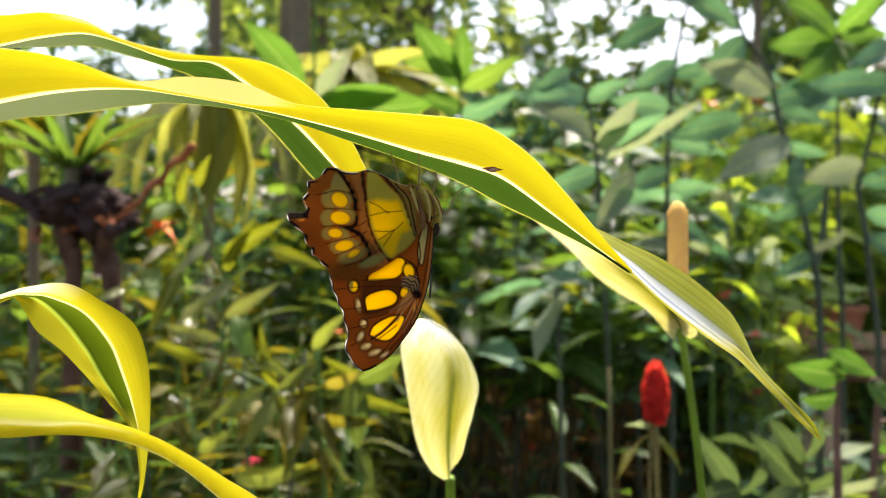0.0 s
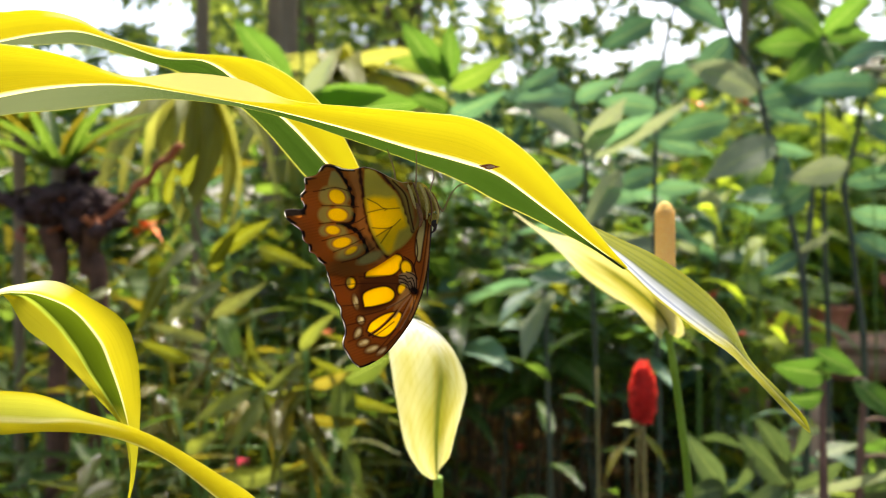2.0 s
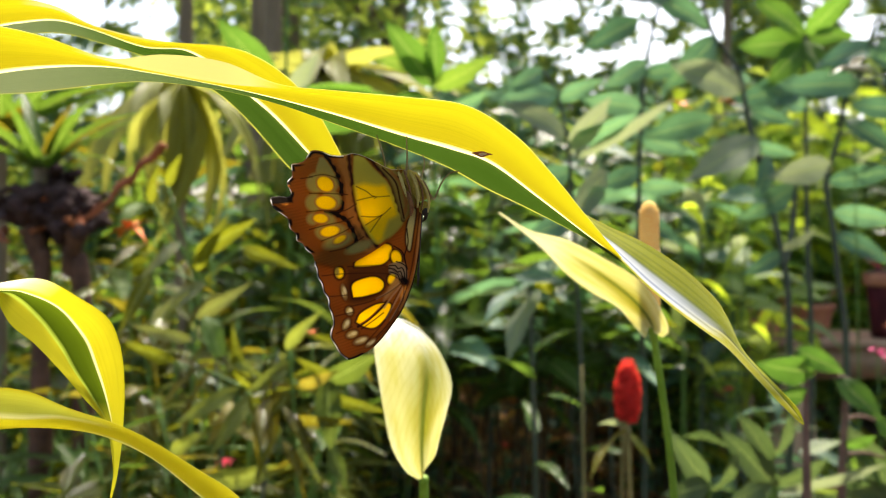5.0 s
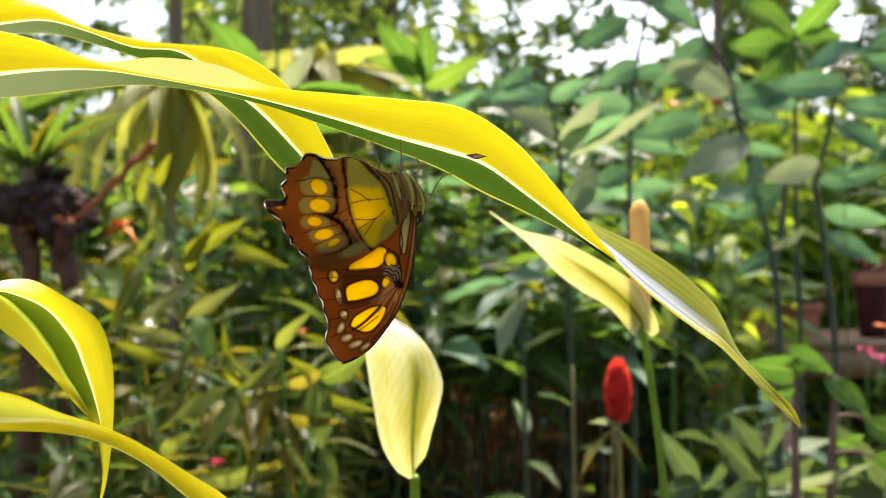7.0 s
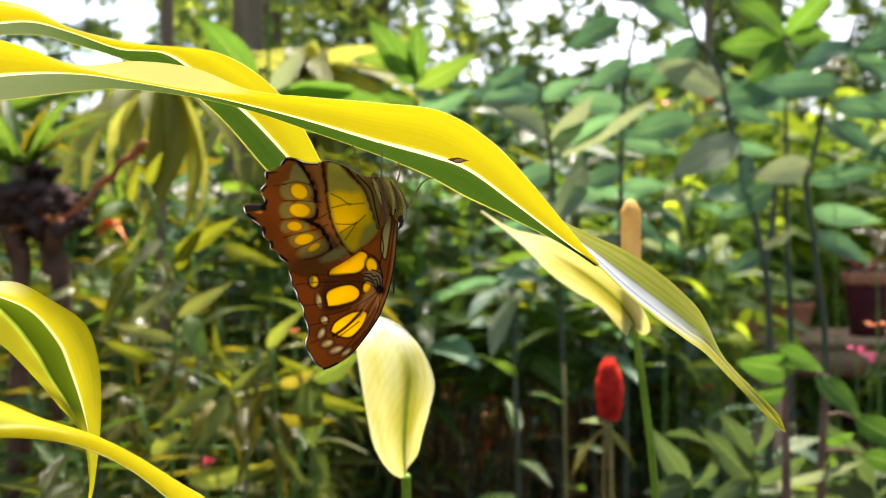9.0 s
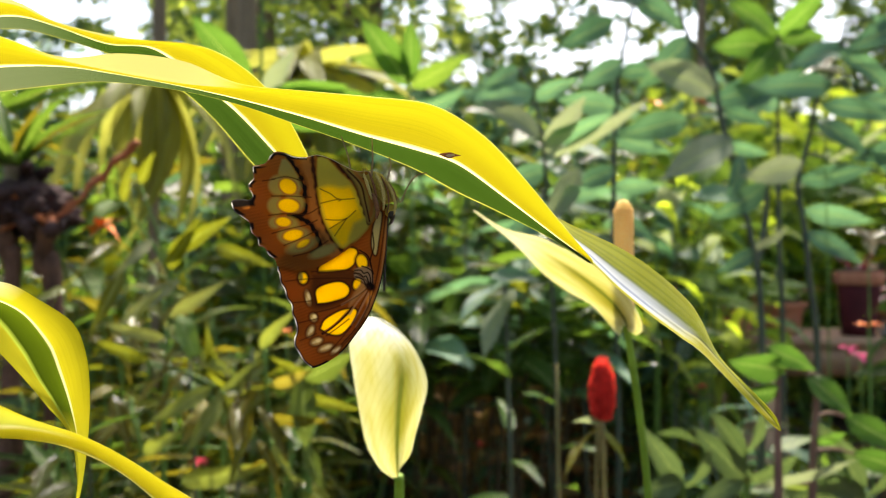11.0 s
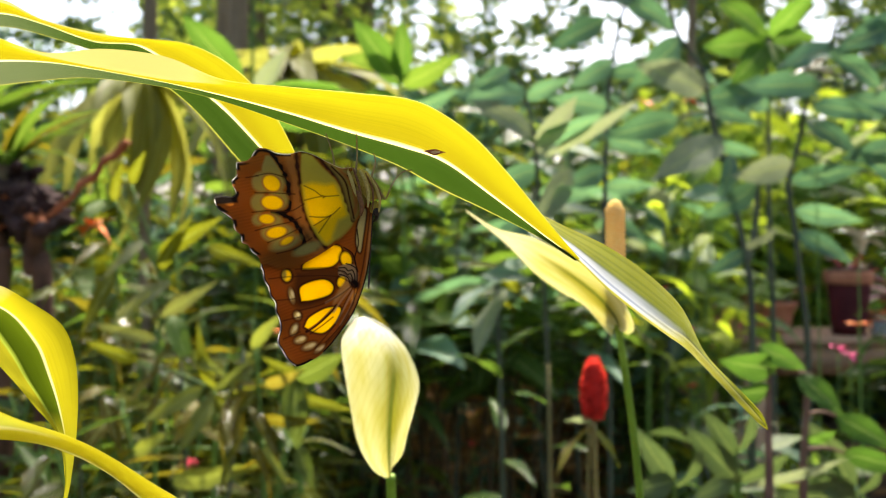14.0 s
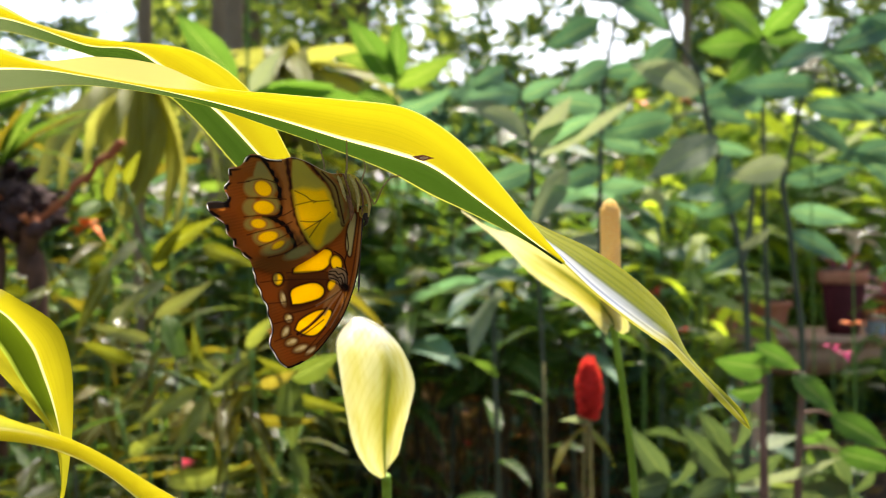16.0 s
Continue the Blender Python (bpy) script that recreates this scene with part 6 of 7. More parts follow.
# ---- red cone flower ----
def cone_flower():
    base, top = Vector((0.1871, 0.8000, 0.9452)), Vector((0.1871, 0.8000, 1.0000))
    gx, gy = base.x + 0.01, 0.82
    plant = thing("red_cone_flower", (gx, gy, ground_z(gx, gy) - 0.01), "cone flower of scaly red bracts on a green stem", "flower")
    o = plant.location
    bm = bmesh.new()
    tube(bm, [(0, 0, 0), (0.005, 0, (base.z - o.z) * 0.6), base - o], [0.003, 0.0026, 0.0022], 8, 16)
    part("stem", bm, OCHRE, plant)
    bm = bmesh.new()
    r, h = 0.0102, top.z - base.z
    prof = lambda s: r * math.sin(math.pi * (0.14 + 0.85 * s)) ** 0.55
    tube(bm, [base - o + Vector((0, 0, h * s)) for s in (0.03, 0.3, 0.6, 0.9)], [prof(s) * 0.85 for s in (0.03, 0.3, 0.6, 0.9)], 14, 20)
    cone = part("cone", bm, CONE, plant)
    scale = leaf_mesh("bract", BRACT, 0.6, 0.15, 0.5, 0.0, 0.9, 4)
    for i in range(130):
        a, s = i * 2.39996, i / 130
        out = Vector((math.cos(a), math.sin(a), 0))
        ob = new("bract", scale)
        ob.parent = cone
        ob.matrix_basis = leaf_pose(base - o + out * prof(s) * 0.84 + Vector((0, 0, h * s * 0.93)), out * (0.8 - 1.0 * max(0, s - 0.6)) + Vector((0, 0, 1)), 0.0078 + 0.0006 * math.sin(i * 3.7), 0, out)
    for me, b, t, roll in ((OLIVES[0], (0.1871, 0.8000, 0.9387), (0.1352, 0.7600, 0.9232), 0.3), (GREYS[1], (0.1871, 0.8000, 0.9437), (0.1598, 0.8000, 0.9502), 0.9), (SHRUBS[0], (0.1881, 0.8000, 0.9363), (0.2091, 0.7800, 0.9112), 0.3)):
        b, t = Vector(b), Vector(t)
        hang_leaf(plant, me, b, t - b, (t - b).length * 1.05, roll)


cone_flower()


# ---- stump with roots and an epiphyte ----
def stump():
    gx, gy = spot_of(160, 1.35)
    plant = thing("old_stump", (gx, gy, ground_z(gx, gy) - 0.02), "dark dead stump of tangled roots with rusty branches", "stump")
    o = plant.location

    def limb(points, radii, mat, name="root", label=""):
        bm = bmesh.new()
        tube(bm, [Vector(p) - o for p in points], radii, 10, 24)
        for v in bm.verts:
            v.co += 0.006 * noise.noise_vector(v.co * 45)
        part(name, bm, mat, plant, label)

    limb([(gx + 0.03, gy, o.z), (-0.4905, 1.3500, 1.0001), (-0.5089, 1.3500, 1.0672), (-0.4898, 1.3300, 1.1339)], [0.022, 0.013, 0.010, 0.018], DARK_WOOD, "trunk")
    limb([(gx - 0.05, gy, o.z), (-0.5493, 1.3500, 1.0001), (-0.5509, 1.3500, 1.0756), (-0.5661, 1.3500, 1.1344)], [0.02, 0.013, 0.011, 0.016], DARK_WOOD, "trunk")
    limb([(-0.4868, 1.3400, 1.1383), (-0.4418, 1.3300, 1.1753), (-0.3975, 1.3200, 1.2158), (-0.3630, 1.3200, 1.2503)], [0.007, 0.005, 0.005, 0.006], RUST, "branch", "rusty orange branch")
    limb([(-0.5661, 1.3500, 1.1470), (-0.6164, 1.3500, 1.1638), (-0.6752, 1.3500, 1.1932), (-0.7592, 1.3500, 1.2184)], [0.014, 0.01, 0.008, 0.006], MOSS, "branch")
    bm = bmesh.new()
    blob(bm, Vector((-0.535, 1.37, 1.158)) - o, (0.072, 0.05, 0.036), (0, 8, 0), 0.45, 3.0, 4)
    part("root_mass", bm, MOSS, plant, "dark matted root mass")
    r = random.Random(21)
    for i in range(64):
        x, y = r.gauss(155, 36), r.gauss(366, 20)
        a = r.uniform(-0.6, 0.6) + (1.57 if r.random() < 0.3 else 0)
        n = r.uniform(20, 50)
        line = []
        for k in range(4):
            q = (k / 3 - 0.5) * 2
            px, py = x + n * q * math.cos(a) + r.uniform(-9, 9), y + 0.6 * n * q * math.sin(a) + r.uniform(-9, 9) + 8 * q * q
            d = 1.36 + r.uniform(-0.05, 0.05)
            line.append(((px - 784) / 1607 * d, d, 1.1 - (py - 441) / 1607 * d))
        w = r.uniform(0.004, 0.013)
        limb(line, [w * 0.6, w, w * 0.9, w * 0.3], MOSS if r.random() < 0.85 else RUST, "root")


stump()


def rosette(name, centre, label, leaves, length, count, low, high, seed, hold=None):
    c = Vector(centre)
    plant = thing(name, (c.x, c.y, ground_z(c.x, c.y) - 0.01 if hold is None else hold), label, "plant")
    r = random.Random(seed)
    bm = bmesh.new()
    tube(bm, [(0, 0, 0), (0, 0, (c.z - plant.location.z) * 0.6), (0, 0, c.z - plant.location.z + 0.03)], [0.012, 0.009, 0.012], 9)
    part("stem", bm, BARK, plant)
    for i in range(count):
        a = i * 2.39996
        hang_leaf(plant, r.choice(leaves), c + Vector((math.cos(a), math.sin(a), 0)) * 0.012, (math.cos(a), math.sin(a), r.uniform(low, high)), length * r.uniform(0.7, 1.15), r.uniform(-0.3, 0.3))
    return plant


STRAPS = [leaf_mesh("strap_leaf", DUSKY, 0.55, d, 0.35, 0.0, 0.13, 12) for d in (0.2, 0.45)] + [leaf_mesh("strap_leaf", OLIVE, 0.55, 0.3, 0.35, 0.0, 0.15, 12)]
rosette("epiphyte", (-0.5615, 1.3800, 1.2210), "rosette of stiff green straps growing on the stump", STRAPS, 0.17, 26, 0.15, 2.2, 3)
rosette("fern_rosette", (-0.4507, 1.7500, 1.4168), "large fern with hanging pale yellow-green fronds", FRONDS, 0.30, 17, -1.9, 0.1, 5)
rosette("fern_rosette", (-0.21, 2.3, 1.55), "large fern with arching yellow-green fronds", FRONDS, 0.40, 50, -0.8, 0.5, 8)
rosette("strap_plant", (-0.7657, 1.7000, 1.3126), "plant with broad olive-green straps", STRAPS + OLIVES[:1], 0.26, 22, 0.0, 1.4, 10)
rosette("fern_rosette", (-1.1551, 2.2000, 1.4435), "large fern with hanging pale yellow-green fronds", FRONDS + STRAPS, 0.36, 28, -0.8, 0.9, 11)


# ---- small blossoms ----
def blossom(place, mat, size, label, petals=6):
    x, y, z = place
    plant = thing("blossom", (x, y, ground_z(x, y) - 0.01), label, "flower", "small blossoms")
    bm = bmesh.new()
    tube(bm, [(0, 0, 0), (0.01, 0, (z - plant.location.z) * 0.5), (0, 0, z - plant.location.z)], [0.002, 0.0015, 0.001], 6)
    part("stem", bm, STEM, plant)
    me = leaf_mesh("petal", mat, 0.8, 0.3, 0.3, 0.03, 0.5, 5)
    for i in range(petals):
        a = i * 2.4
        hang_leaf(plant, me, place, (math.cos(a), math.sin(a), rng.uniform(-0.4, 1.0)), size * rng.uniform(0.8, 1.1), name="petal")


for place, mat, size, label in (
        ((-0.3919, 1.2500, 1.1280), ORANGE, 0.035, "orange blossom among the leaves"), ((0.4678, 1.6000, 1.3548), ORANGE, 0.028, "orange blossom among the leaves"), ((0.5534, 1.6000, 1.3618), ORANGE, 0.02, "orange blossom among the leaves"),
        ((-0.2531, 1.2000, 0.8208), CRIMSON_PETAL, 0.018, "small crimson blossom on a thin stem"), ((0.7727, 1.5000, 0.9255), PINK, 0.02, "small pink blossom on a thin stem"), ((0.7951, 1.5000, 0.9124), PINK, 0.018, "small pink blossom on a thin stem"),
        ((0.5886, 1.9000, 1.0043), CONE, 0.022, "small red blossom on a thin stem"), ((0.6513, 1.9000, 0.9192), CONE, 0.02, "small red blossom on a thin stem"), ((0.6572, 1.9000, 0.7998), CONE, 0.02, "small red blossom on a thin stem"), ((0.1844, 1.9000, 0.6875), CONE, 0.014, "small red blossom on a thin stem"),
        ((0.7004, 1.3000, 1.1089), WHITE_PETAL, 0.05, "white blossom among green leaves"), ((0.6828, 1.4000, 1.3796), WHITE_PETAL, 0.035, "white blossom among green leaves"), ((0.8081, 1.5000, 0.9628), ORANGE, 0.025, "orange blossom among the leaves"), ((-0.1488, 1.3000, 0.9795), ORANGE, 0.012, "orange blossom among the leaves")):
    blossom(place, mat, size, label)

# ---- potting bench at the far side ----
def pot_of(name, place, radius, height, mat, label, leaves=(), length=0.1, count=0):
    pot = thing(name, place, label, "flower pot")
    bm = bmesh.new()
    tube(bm, [(0, 0, 0), (0, 0, height * 0.5), (0, 0, height * 0.84)], [radius * 0.72, radius * 0.86, radius * 0.95], 20, 8)
    part("pot", bm, mat, pot)
    bm = bmesh.new()
    tube(bm, [(0, 0, height * 0.8), (0, 0, height * 0.9), (0, 0, height)], [radius * 1.04, radius * 1.08, radius * 1.05], 20, 6)
    part("rim", bm, TERRACOTTA, pot, "terracotta rim")
    bm = bmesh.new()
    blob(bm, (0, 0, height), (radius * 0.95, radius * 0.95, 0.012), (0, 0, 0), 0.4, 6.0)
    part("potting_soil", bm, SOIL, pot)
    for i in range(count):
        a = i * 2.4
        hang_leaf(pot, rng.choice(leaves), Vector((radius * 0.3 * math.cos(a), radius * 0.3 * math.sin(a), height)) + pot.location, (math.cos(a), math.sin(a), rng.uniform(0.2, 1.6)), length * rng.uniform(0.7, 1.2), rng.uniform(-0.4, 0.4))
    return pot


def potting_bench():
    x0, x1, y, top = 1.02, 2.05, 3.05, 0.80
    foot = 0.30
    bench = thing("potting_bench", ((x0 + x1) / 2, y, foot), "weathered brown wooden bench with flower pots", "bench")
    for k in range(4):
        bm = bmesh.new()
        bmesh.ops.create_cube(bm, size=1.0, matrix=Matrix.Translation((0, -0.15 + 0.1 * k, top - foot - 0.014)) @ Matrix.Diagonal((x1 - x0, 0.092, 0.028, 1)))
        bmesh.ops.bevel(bm, geom=bm.edges[:], offset=0.004, segments=2, affect="EDGES")
        part("board", bm, OLD_BOARD, bench)
    bm = bmesh.new()
    bmesh.ops.create_cube(bm, size=1.0, matrix=Matrix.Translation((0, -0.17, top - foot - 0.075)) @ Matrix.Diagonal((x1 - x0 - 0.06, 0.026, 0.09, 1)))
    bmesh.ops.bevel(bm, geom=bm.edges[:], offset=0.004, segments=2, affect="EDGES")
    part("front_rail", bm, OLD_BOARD, bench)
    for sx in (-1, 1):
        for sy in (-1, 1):
            bm = bmesh.new()
            bmesh.ops.create_cube(bm, size=1.0, matrix=Matrix.Translation((sx * (x1 - x0) * 0.46, 0.13 * sy, (top - foot - 0.03) / 2 - 0.04)) @ Matrix.Diagonal((0.05, 0.05, top - foot + 0.05, 1)))
            bmesh.ops.bevel(bm, geom=bm.edges[:], offset=0.005, segments=2, affect="EDGES")
            part("leg", bm, OLD_BOARD, bench)
    pot_of("flower_pot", (1.573, 2.98, top), 0.075, 0.215, POT, "tall dark maroon pot on the bench", REDS, 0.09, 7)
    pot_of("flower_pot", (1.16, 3.02, top), 0.07, 0.10, TERRACOTTA, "terracotta pot with dark leaves on the bench", DUSKS, 0.14, 12)
    pot_of("flower_pot", (1.34, 3.06, top), 0.08, 0.11, TERRACOTTA, "terracotta pot with dark leaves on the bench", DUSKS + REDS, 0.15, 12)
    pot_of("flower_pot", (1.80, 3.02, top), 0.08, 0.12, POT, "dark maroon pot with crimson leaves on the bench", REDS, 0.16, 14)
    pot_of("flower_pot", (1.675, 2.96, top), 0.045, 0.06, PALE_GLAZE, "small pale blue glazed pot on the bench", [leaf_mesh("petal", ORANGE, 0.8, 0.3, 0.3, 0.03, 0.5, 5)], 0.05, 9)


potting_bench()
bm = bmesh.new()
cx, cy = 1.085, 2.62
blob(bm, (0, 0, 0), (0.10, 0.08, 0.60), (0, 0, 20), 0.25, 2.0)
clay = part("clay_mound", bm, CLAY, None, at=(cx, cy, ground_z(cx, cy) - 0.02))
tagged(clay, "dry tan clay mound on the soil", "mound")


# ---- trunks and trees farther back ----
def tree(place, height, radius, label, limbs=6, reach=1.0, leaf_count=2500, mats=(SHRUB, BROAD), lean=(0, 0), low=0.45):
    x, y = place
    z = ground_z(x, y) - 0.03 if abs(x) < 13 and y < 13 else 0.1
    t = thing("tree", (x, y, z), label, "tree", "trees")
    bm = bmesh.new()
    top = Vector((lean[0], lean[1], height))
    tube(bm, [(0, 0, 0), top * 0.5 + Vector((0.03, 0, 0)), top], [radius * 1.25, radius, radius * 0.5], 12, 24)
    ends = []
    for i in range(limbs):
        a, s = i * 2.4, rng.uniform(low, 0.95)
        b = top * s
        e = b + Vector((math.cos(a), math.sin(a), rng.uniform(0.1, 0.6))) * height * reach * rng.uniform(0.15, 0.3)
        tube(bm, [b, b.lerp(e, 0.5) + Vector((0, 0, 0.05)), e], [radius * 0.45, radius * 0.3, radius * 0.1], 7, 9)
        ends += [e, b.lerp(e, 0.6)]
    part("trunk", bm, BARK, t)
    if leaf_count:
        crown_mesh(t, ends, leaf_count, height * reach * 0.12, mats)
    return t


def crown_mesh(t, centres, count, spread, mats, size=0.09):
    r = np.random.RandomState(int(count + 10 * spread))
    c = np.array([centres[i] for i in r.randint(0, len(centres), count)], float)
    p = c + r.normal(0, spread, (count, 3))
    leaves(t, "crown", p, size, r, mats)


def leaves(t, name, p, size, r, mats, kind=""):
    n = len(p)
    d = r.normal(0, 1, (n, 3)) * [1, 1, 0.6]
    d /= np.linalg.norm(d, axis=1)[:, None]
    s = np.cross(d, r.normal(0, 1, (n, 3)))
    s /= np.linalg.norm(s, axis=1)[:, None] + 1e-9
    L = size * r.uniform(0.6, 1.4, (n, 1))
    bend = np.cross(d, s) * L * 0.15
    v = np.stack([p, p + d * L * 0.5 + s * L * 0.2 + bend, p + d * L, p + d * L * 0.5 - s * L * 0.2 + bend, p + d * L * 0.5], 1).reshape(-1, 3)
    i = np.arange(n)[:, None] * 5
    f = np.concatenate([i + [0, 1, 4], i + [1, 2, 4], i + [2, 3, 4], i + [3, 0, 4]], 0)
    me = bpy.data.meshes.new(name)
    me.from_pydata(v.tolist(), [], f.tolist())
    for m in mats:
        me.materials.append(m)
    me.polygons.foreach_set("material_index", (np.tile(r.randint(0, len(mats), n), 4)).astype(np.int32))
    uvl = me.uv_layers.new(name="UVMap")
    quad = np.array([[0.5, 0], [1, 0.5], [0.5, 1], [0, 0.5], [0.5, 0.5]])
    li = np.zeros(len(me.loops), np.int32)
    me.loops.foreach_get("vertex_index", li)
    uvl.data.foreach_set("uv", quad[li % 5].ravel())
    ob = part(name, me, None, t)
    if kind:
        tagged(ob, kind=kind)
    return ob


def island(name, dark, light, glow):
    """Far leaves: each one with a tone of its own."""
    m, t, b = material(name, 0.45, 0.15)
    g = t.nodes.new("ShaderNodeNewGeometry").outputs["Random Per Island"]
    base = ramp(t, g, [(0.0, dark), (0.7, light), (1.0, glow)])
    see_through(t, b, base, mixed(t, "MIX", 0.6, base, glow), 0.55)
    return m


FAR_DARK = island("far_leaf_dark", (0.03, 0.075, 0.05), (0.07, 0.15, 0.09), (0.16, 0.29, 0.14))
FAR_LIGHT = island("far_leaf_light", (0.04, 0.09, 0.02), (0.11, 0.19, 0.03), (0.3, 0.38, 0.05))
FAR_GOLD = island("far_leaf_gold", (0.11, 0.18, 0.02), (0.28, 0.36, 0.05), (0.5, 0.58, 0.08))

tree(spot_of(368, 3.6), 3.6, 0.026, "tree with a thin grey-brown trunk", 5, leaf_count=0, low=0.8)
tree(spot_of(485, 3.8), 3.8, 0.03, "tree with a thin grey-brown trunk", 5, leaf_count=0, lean=(0.05, 0), low=0.8)
tree(spot_of(520, 3.4), 3.6, 0.03, "tree with a thin grey-brown trunk", 5, leaf_count=0, low=0.8)
# its crown stays above the view; it was added to cast shade
tree((1.62, 4.9), 4.4, 0.022, "tall slender tree with an unseen crown added for shade", 18, 0.5, 5000, (FAR_DARK,), lean=(0.1, 0), low=0.8)
tree(spot_of(740, 5.5), 4.4, 0.07, "tall dark leafy tree behind the shrubs", 18, leaf_count=2400, mats=(FAR_DARK,), low=0.3)
tree(spot_of(560, 5.0), 2.6, 0.06, "leafy yellow-green tree behind the shrubs", 14, leaf_count=3500, mats=(FAR_LIGHT, FAR_GOLD), low=0.2)
tree(spot_of(120, 4.6), 1.2, 0.06, "leafy yellow-green tree behind the shrubs", 14, leaf_count=4000, mats=(FAR_LIGHT, FAR_GOLD), low=0.2)
tree(spot_of(1220, 6.0), 1.6, 0.07, "leafy green tree behind the shrubs", 16, leaf_count=4500, mats=(FAR_LIGHT, FAR_DARK), low=0.2)
tree(spot_of(1420, 4.2), 1.3, 0.05, "leafy yellow-green tree behind the shrubs", 12, leaf_count=3600, mats=(FAR_GOLD,), low=0.25)
tree(spot_of(1550, 4.5), 1.2, 0.05, "leafy yellow-green tree behind the shrubs", 12, leaf_count=3200, mats=(FAR_GOLD,), low=0.25)
tree(spot_of(1760, 6.0), 2.0, 0.07, "leafy green tree behind the shrubs", 16, leaf_count=4000, mats=(FAR_LIGHT, FAR_DARK), low=0.2)
tree(spot_of(-150, 5.5), 2.0, 0.07, "leafy green tree behind the shrubs", 16, leaf_count=4000, mats=(FAR_LIGHT, FAR_DARK), low=0.2)


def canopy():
    """Crowns of the far trees; the openings through which the sky shows are cut by bearing from the camera."""
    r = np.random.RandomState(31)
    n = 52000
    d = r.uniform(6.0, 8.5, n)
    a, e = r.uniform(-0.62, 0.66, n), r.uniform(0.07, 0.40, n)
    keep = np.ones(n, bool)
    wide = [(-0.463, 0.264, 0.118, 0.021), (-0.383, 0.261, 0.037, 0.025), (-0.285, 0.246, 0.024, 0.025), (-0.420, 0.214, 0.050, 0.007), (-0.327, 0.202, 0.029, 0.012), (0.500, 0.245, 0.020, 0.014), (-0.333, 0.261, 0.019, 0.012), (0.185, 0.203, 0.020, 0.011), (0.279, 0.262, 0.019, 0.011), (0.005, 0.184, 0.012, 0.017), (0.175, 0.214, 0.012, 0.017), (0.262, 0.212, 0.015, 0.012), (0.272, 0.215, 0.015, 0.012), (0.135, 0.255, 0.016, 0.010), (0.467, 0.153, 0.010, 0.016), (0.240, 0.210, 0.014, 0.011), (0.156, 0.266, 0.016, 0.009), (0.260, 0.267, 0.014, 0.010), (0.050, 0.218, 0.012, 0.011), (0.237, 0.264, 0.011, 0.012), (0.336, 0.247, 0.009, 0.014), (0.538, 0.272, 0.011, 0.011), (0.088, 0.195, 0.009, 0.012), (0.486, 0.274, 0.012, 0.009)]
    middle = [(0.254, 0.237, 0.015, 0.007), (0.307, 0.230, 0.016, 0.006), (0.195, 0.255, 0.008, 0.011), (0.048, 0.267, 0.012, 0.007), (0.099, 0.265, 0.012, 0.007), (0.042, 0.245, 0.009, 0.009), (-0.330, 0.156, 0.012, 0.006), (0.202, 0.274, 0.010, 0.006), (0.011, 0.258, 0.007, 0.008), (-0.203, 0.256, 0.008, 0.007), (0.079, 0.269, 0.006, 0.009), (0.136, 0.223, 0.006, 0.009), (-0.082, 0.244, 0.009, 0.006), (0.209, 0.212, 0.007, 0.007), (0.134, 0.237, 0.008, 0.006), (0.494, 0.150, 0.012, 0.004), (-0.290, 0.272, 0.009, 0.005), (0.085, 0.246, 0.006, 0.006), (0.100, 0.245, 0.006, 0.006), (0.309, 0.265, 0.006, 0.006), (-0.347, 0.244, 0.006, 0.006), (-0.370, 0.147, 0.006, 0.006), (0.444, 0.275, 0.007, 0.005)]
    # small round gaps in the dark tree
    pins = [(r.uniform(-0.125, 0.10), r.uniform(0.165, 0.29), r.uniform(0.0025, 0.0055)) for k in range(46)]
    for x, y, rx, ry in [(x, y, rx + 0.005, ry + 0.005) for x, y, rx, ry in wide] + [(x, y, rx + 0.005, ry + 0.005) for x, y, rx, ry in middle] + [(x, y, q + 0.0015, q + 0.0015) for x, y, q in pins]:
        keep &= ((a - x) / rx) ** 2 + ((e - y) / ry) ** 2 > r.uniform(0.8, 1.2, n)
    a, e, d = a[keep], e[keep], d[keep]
    t = thing("far_canopy", (0, 0, 0.0), "green crowns of far trees against a white sky", "trees", kind="stuff")
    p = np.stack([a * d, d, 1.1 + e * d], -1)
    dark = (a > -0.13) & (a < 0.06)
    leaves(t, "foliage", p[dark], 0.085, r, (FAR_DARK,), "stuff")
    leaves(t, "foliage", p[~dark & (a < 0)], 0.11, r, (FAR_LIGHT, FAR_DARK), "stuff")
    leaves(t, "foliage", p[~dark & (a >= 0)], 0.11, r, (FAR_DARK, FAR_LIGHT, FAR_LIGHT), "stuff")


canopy()


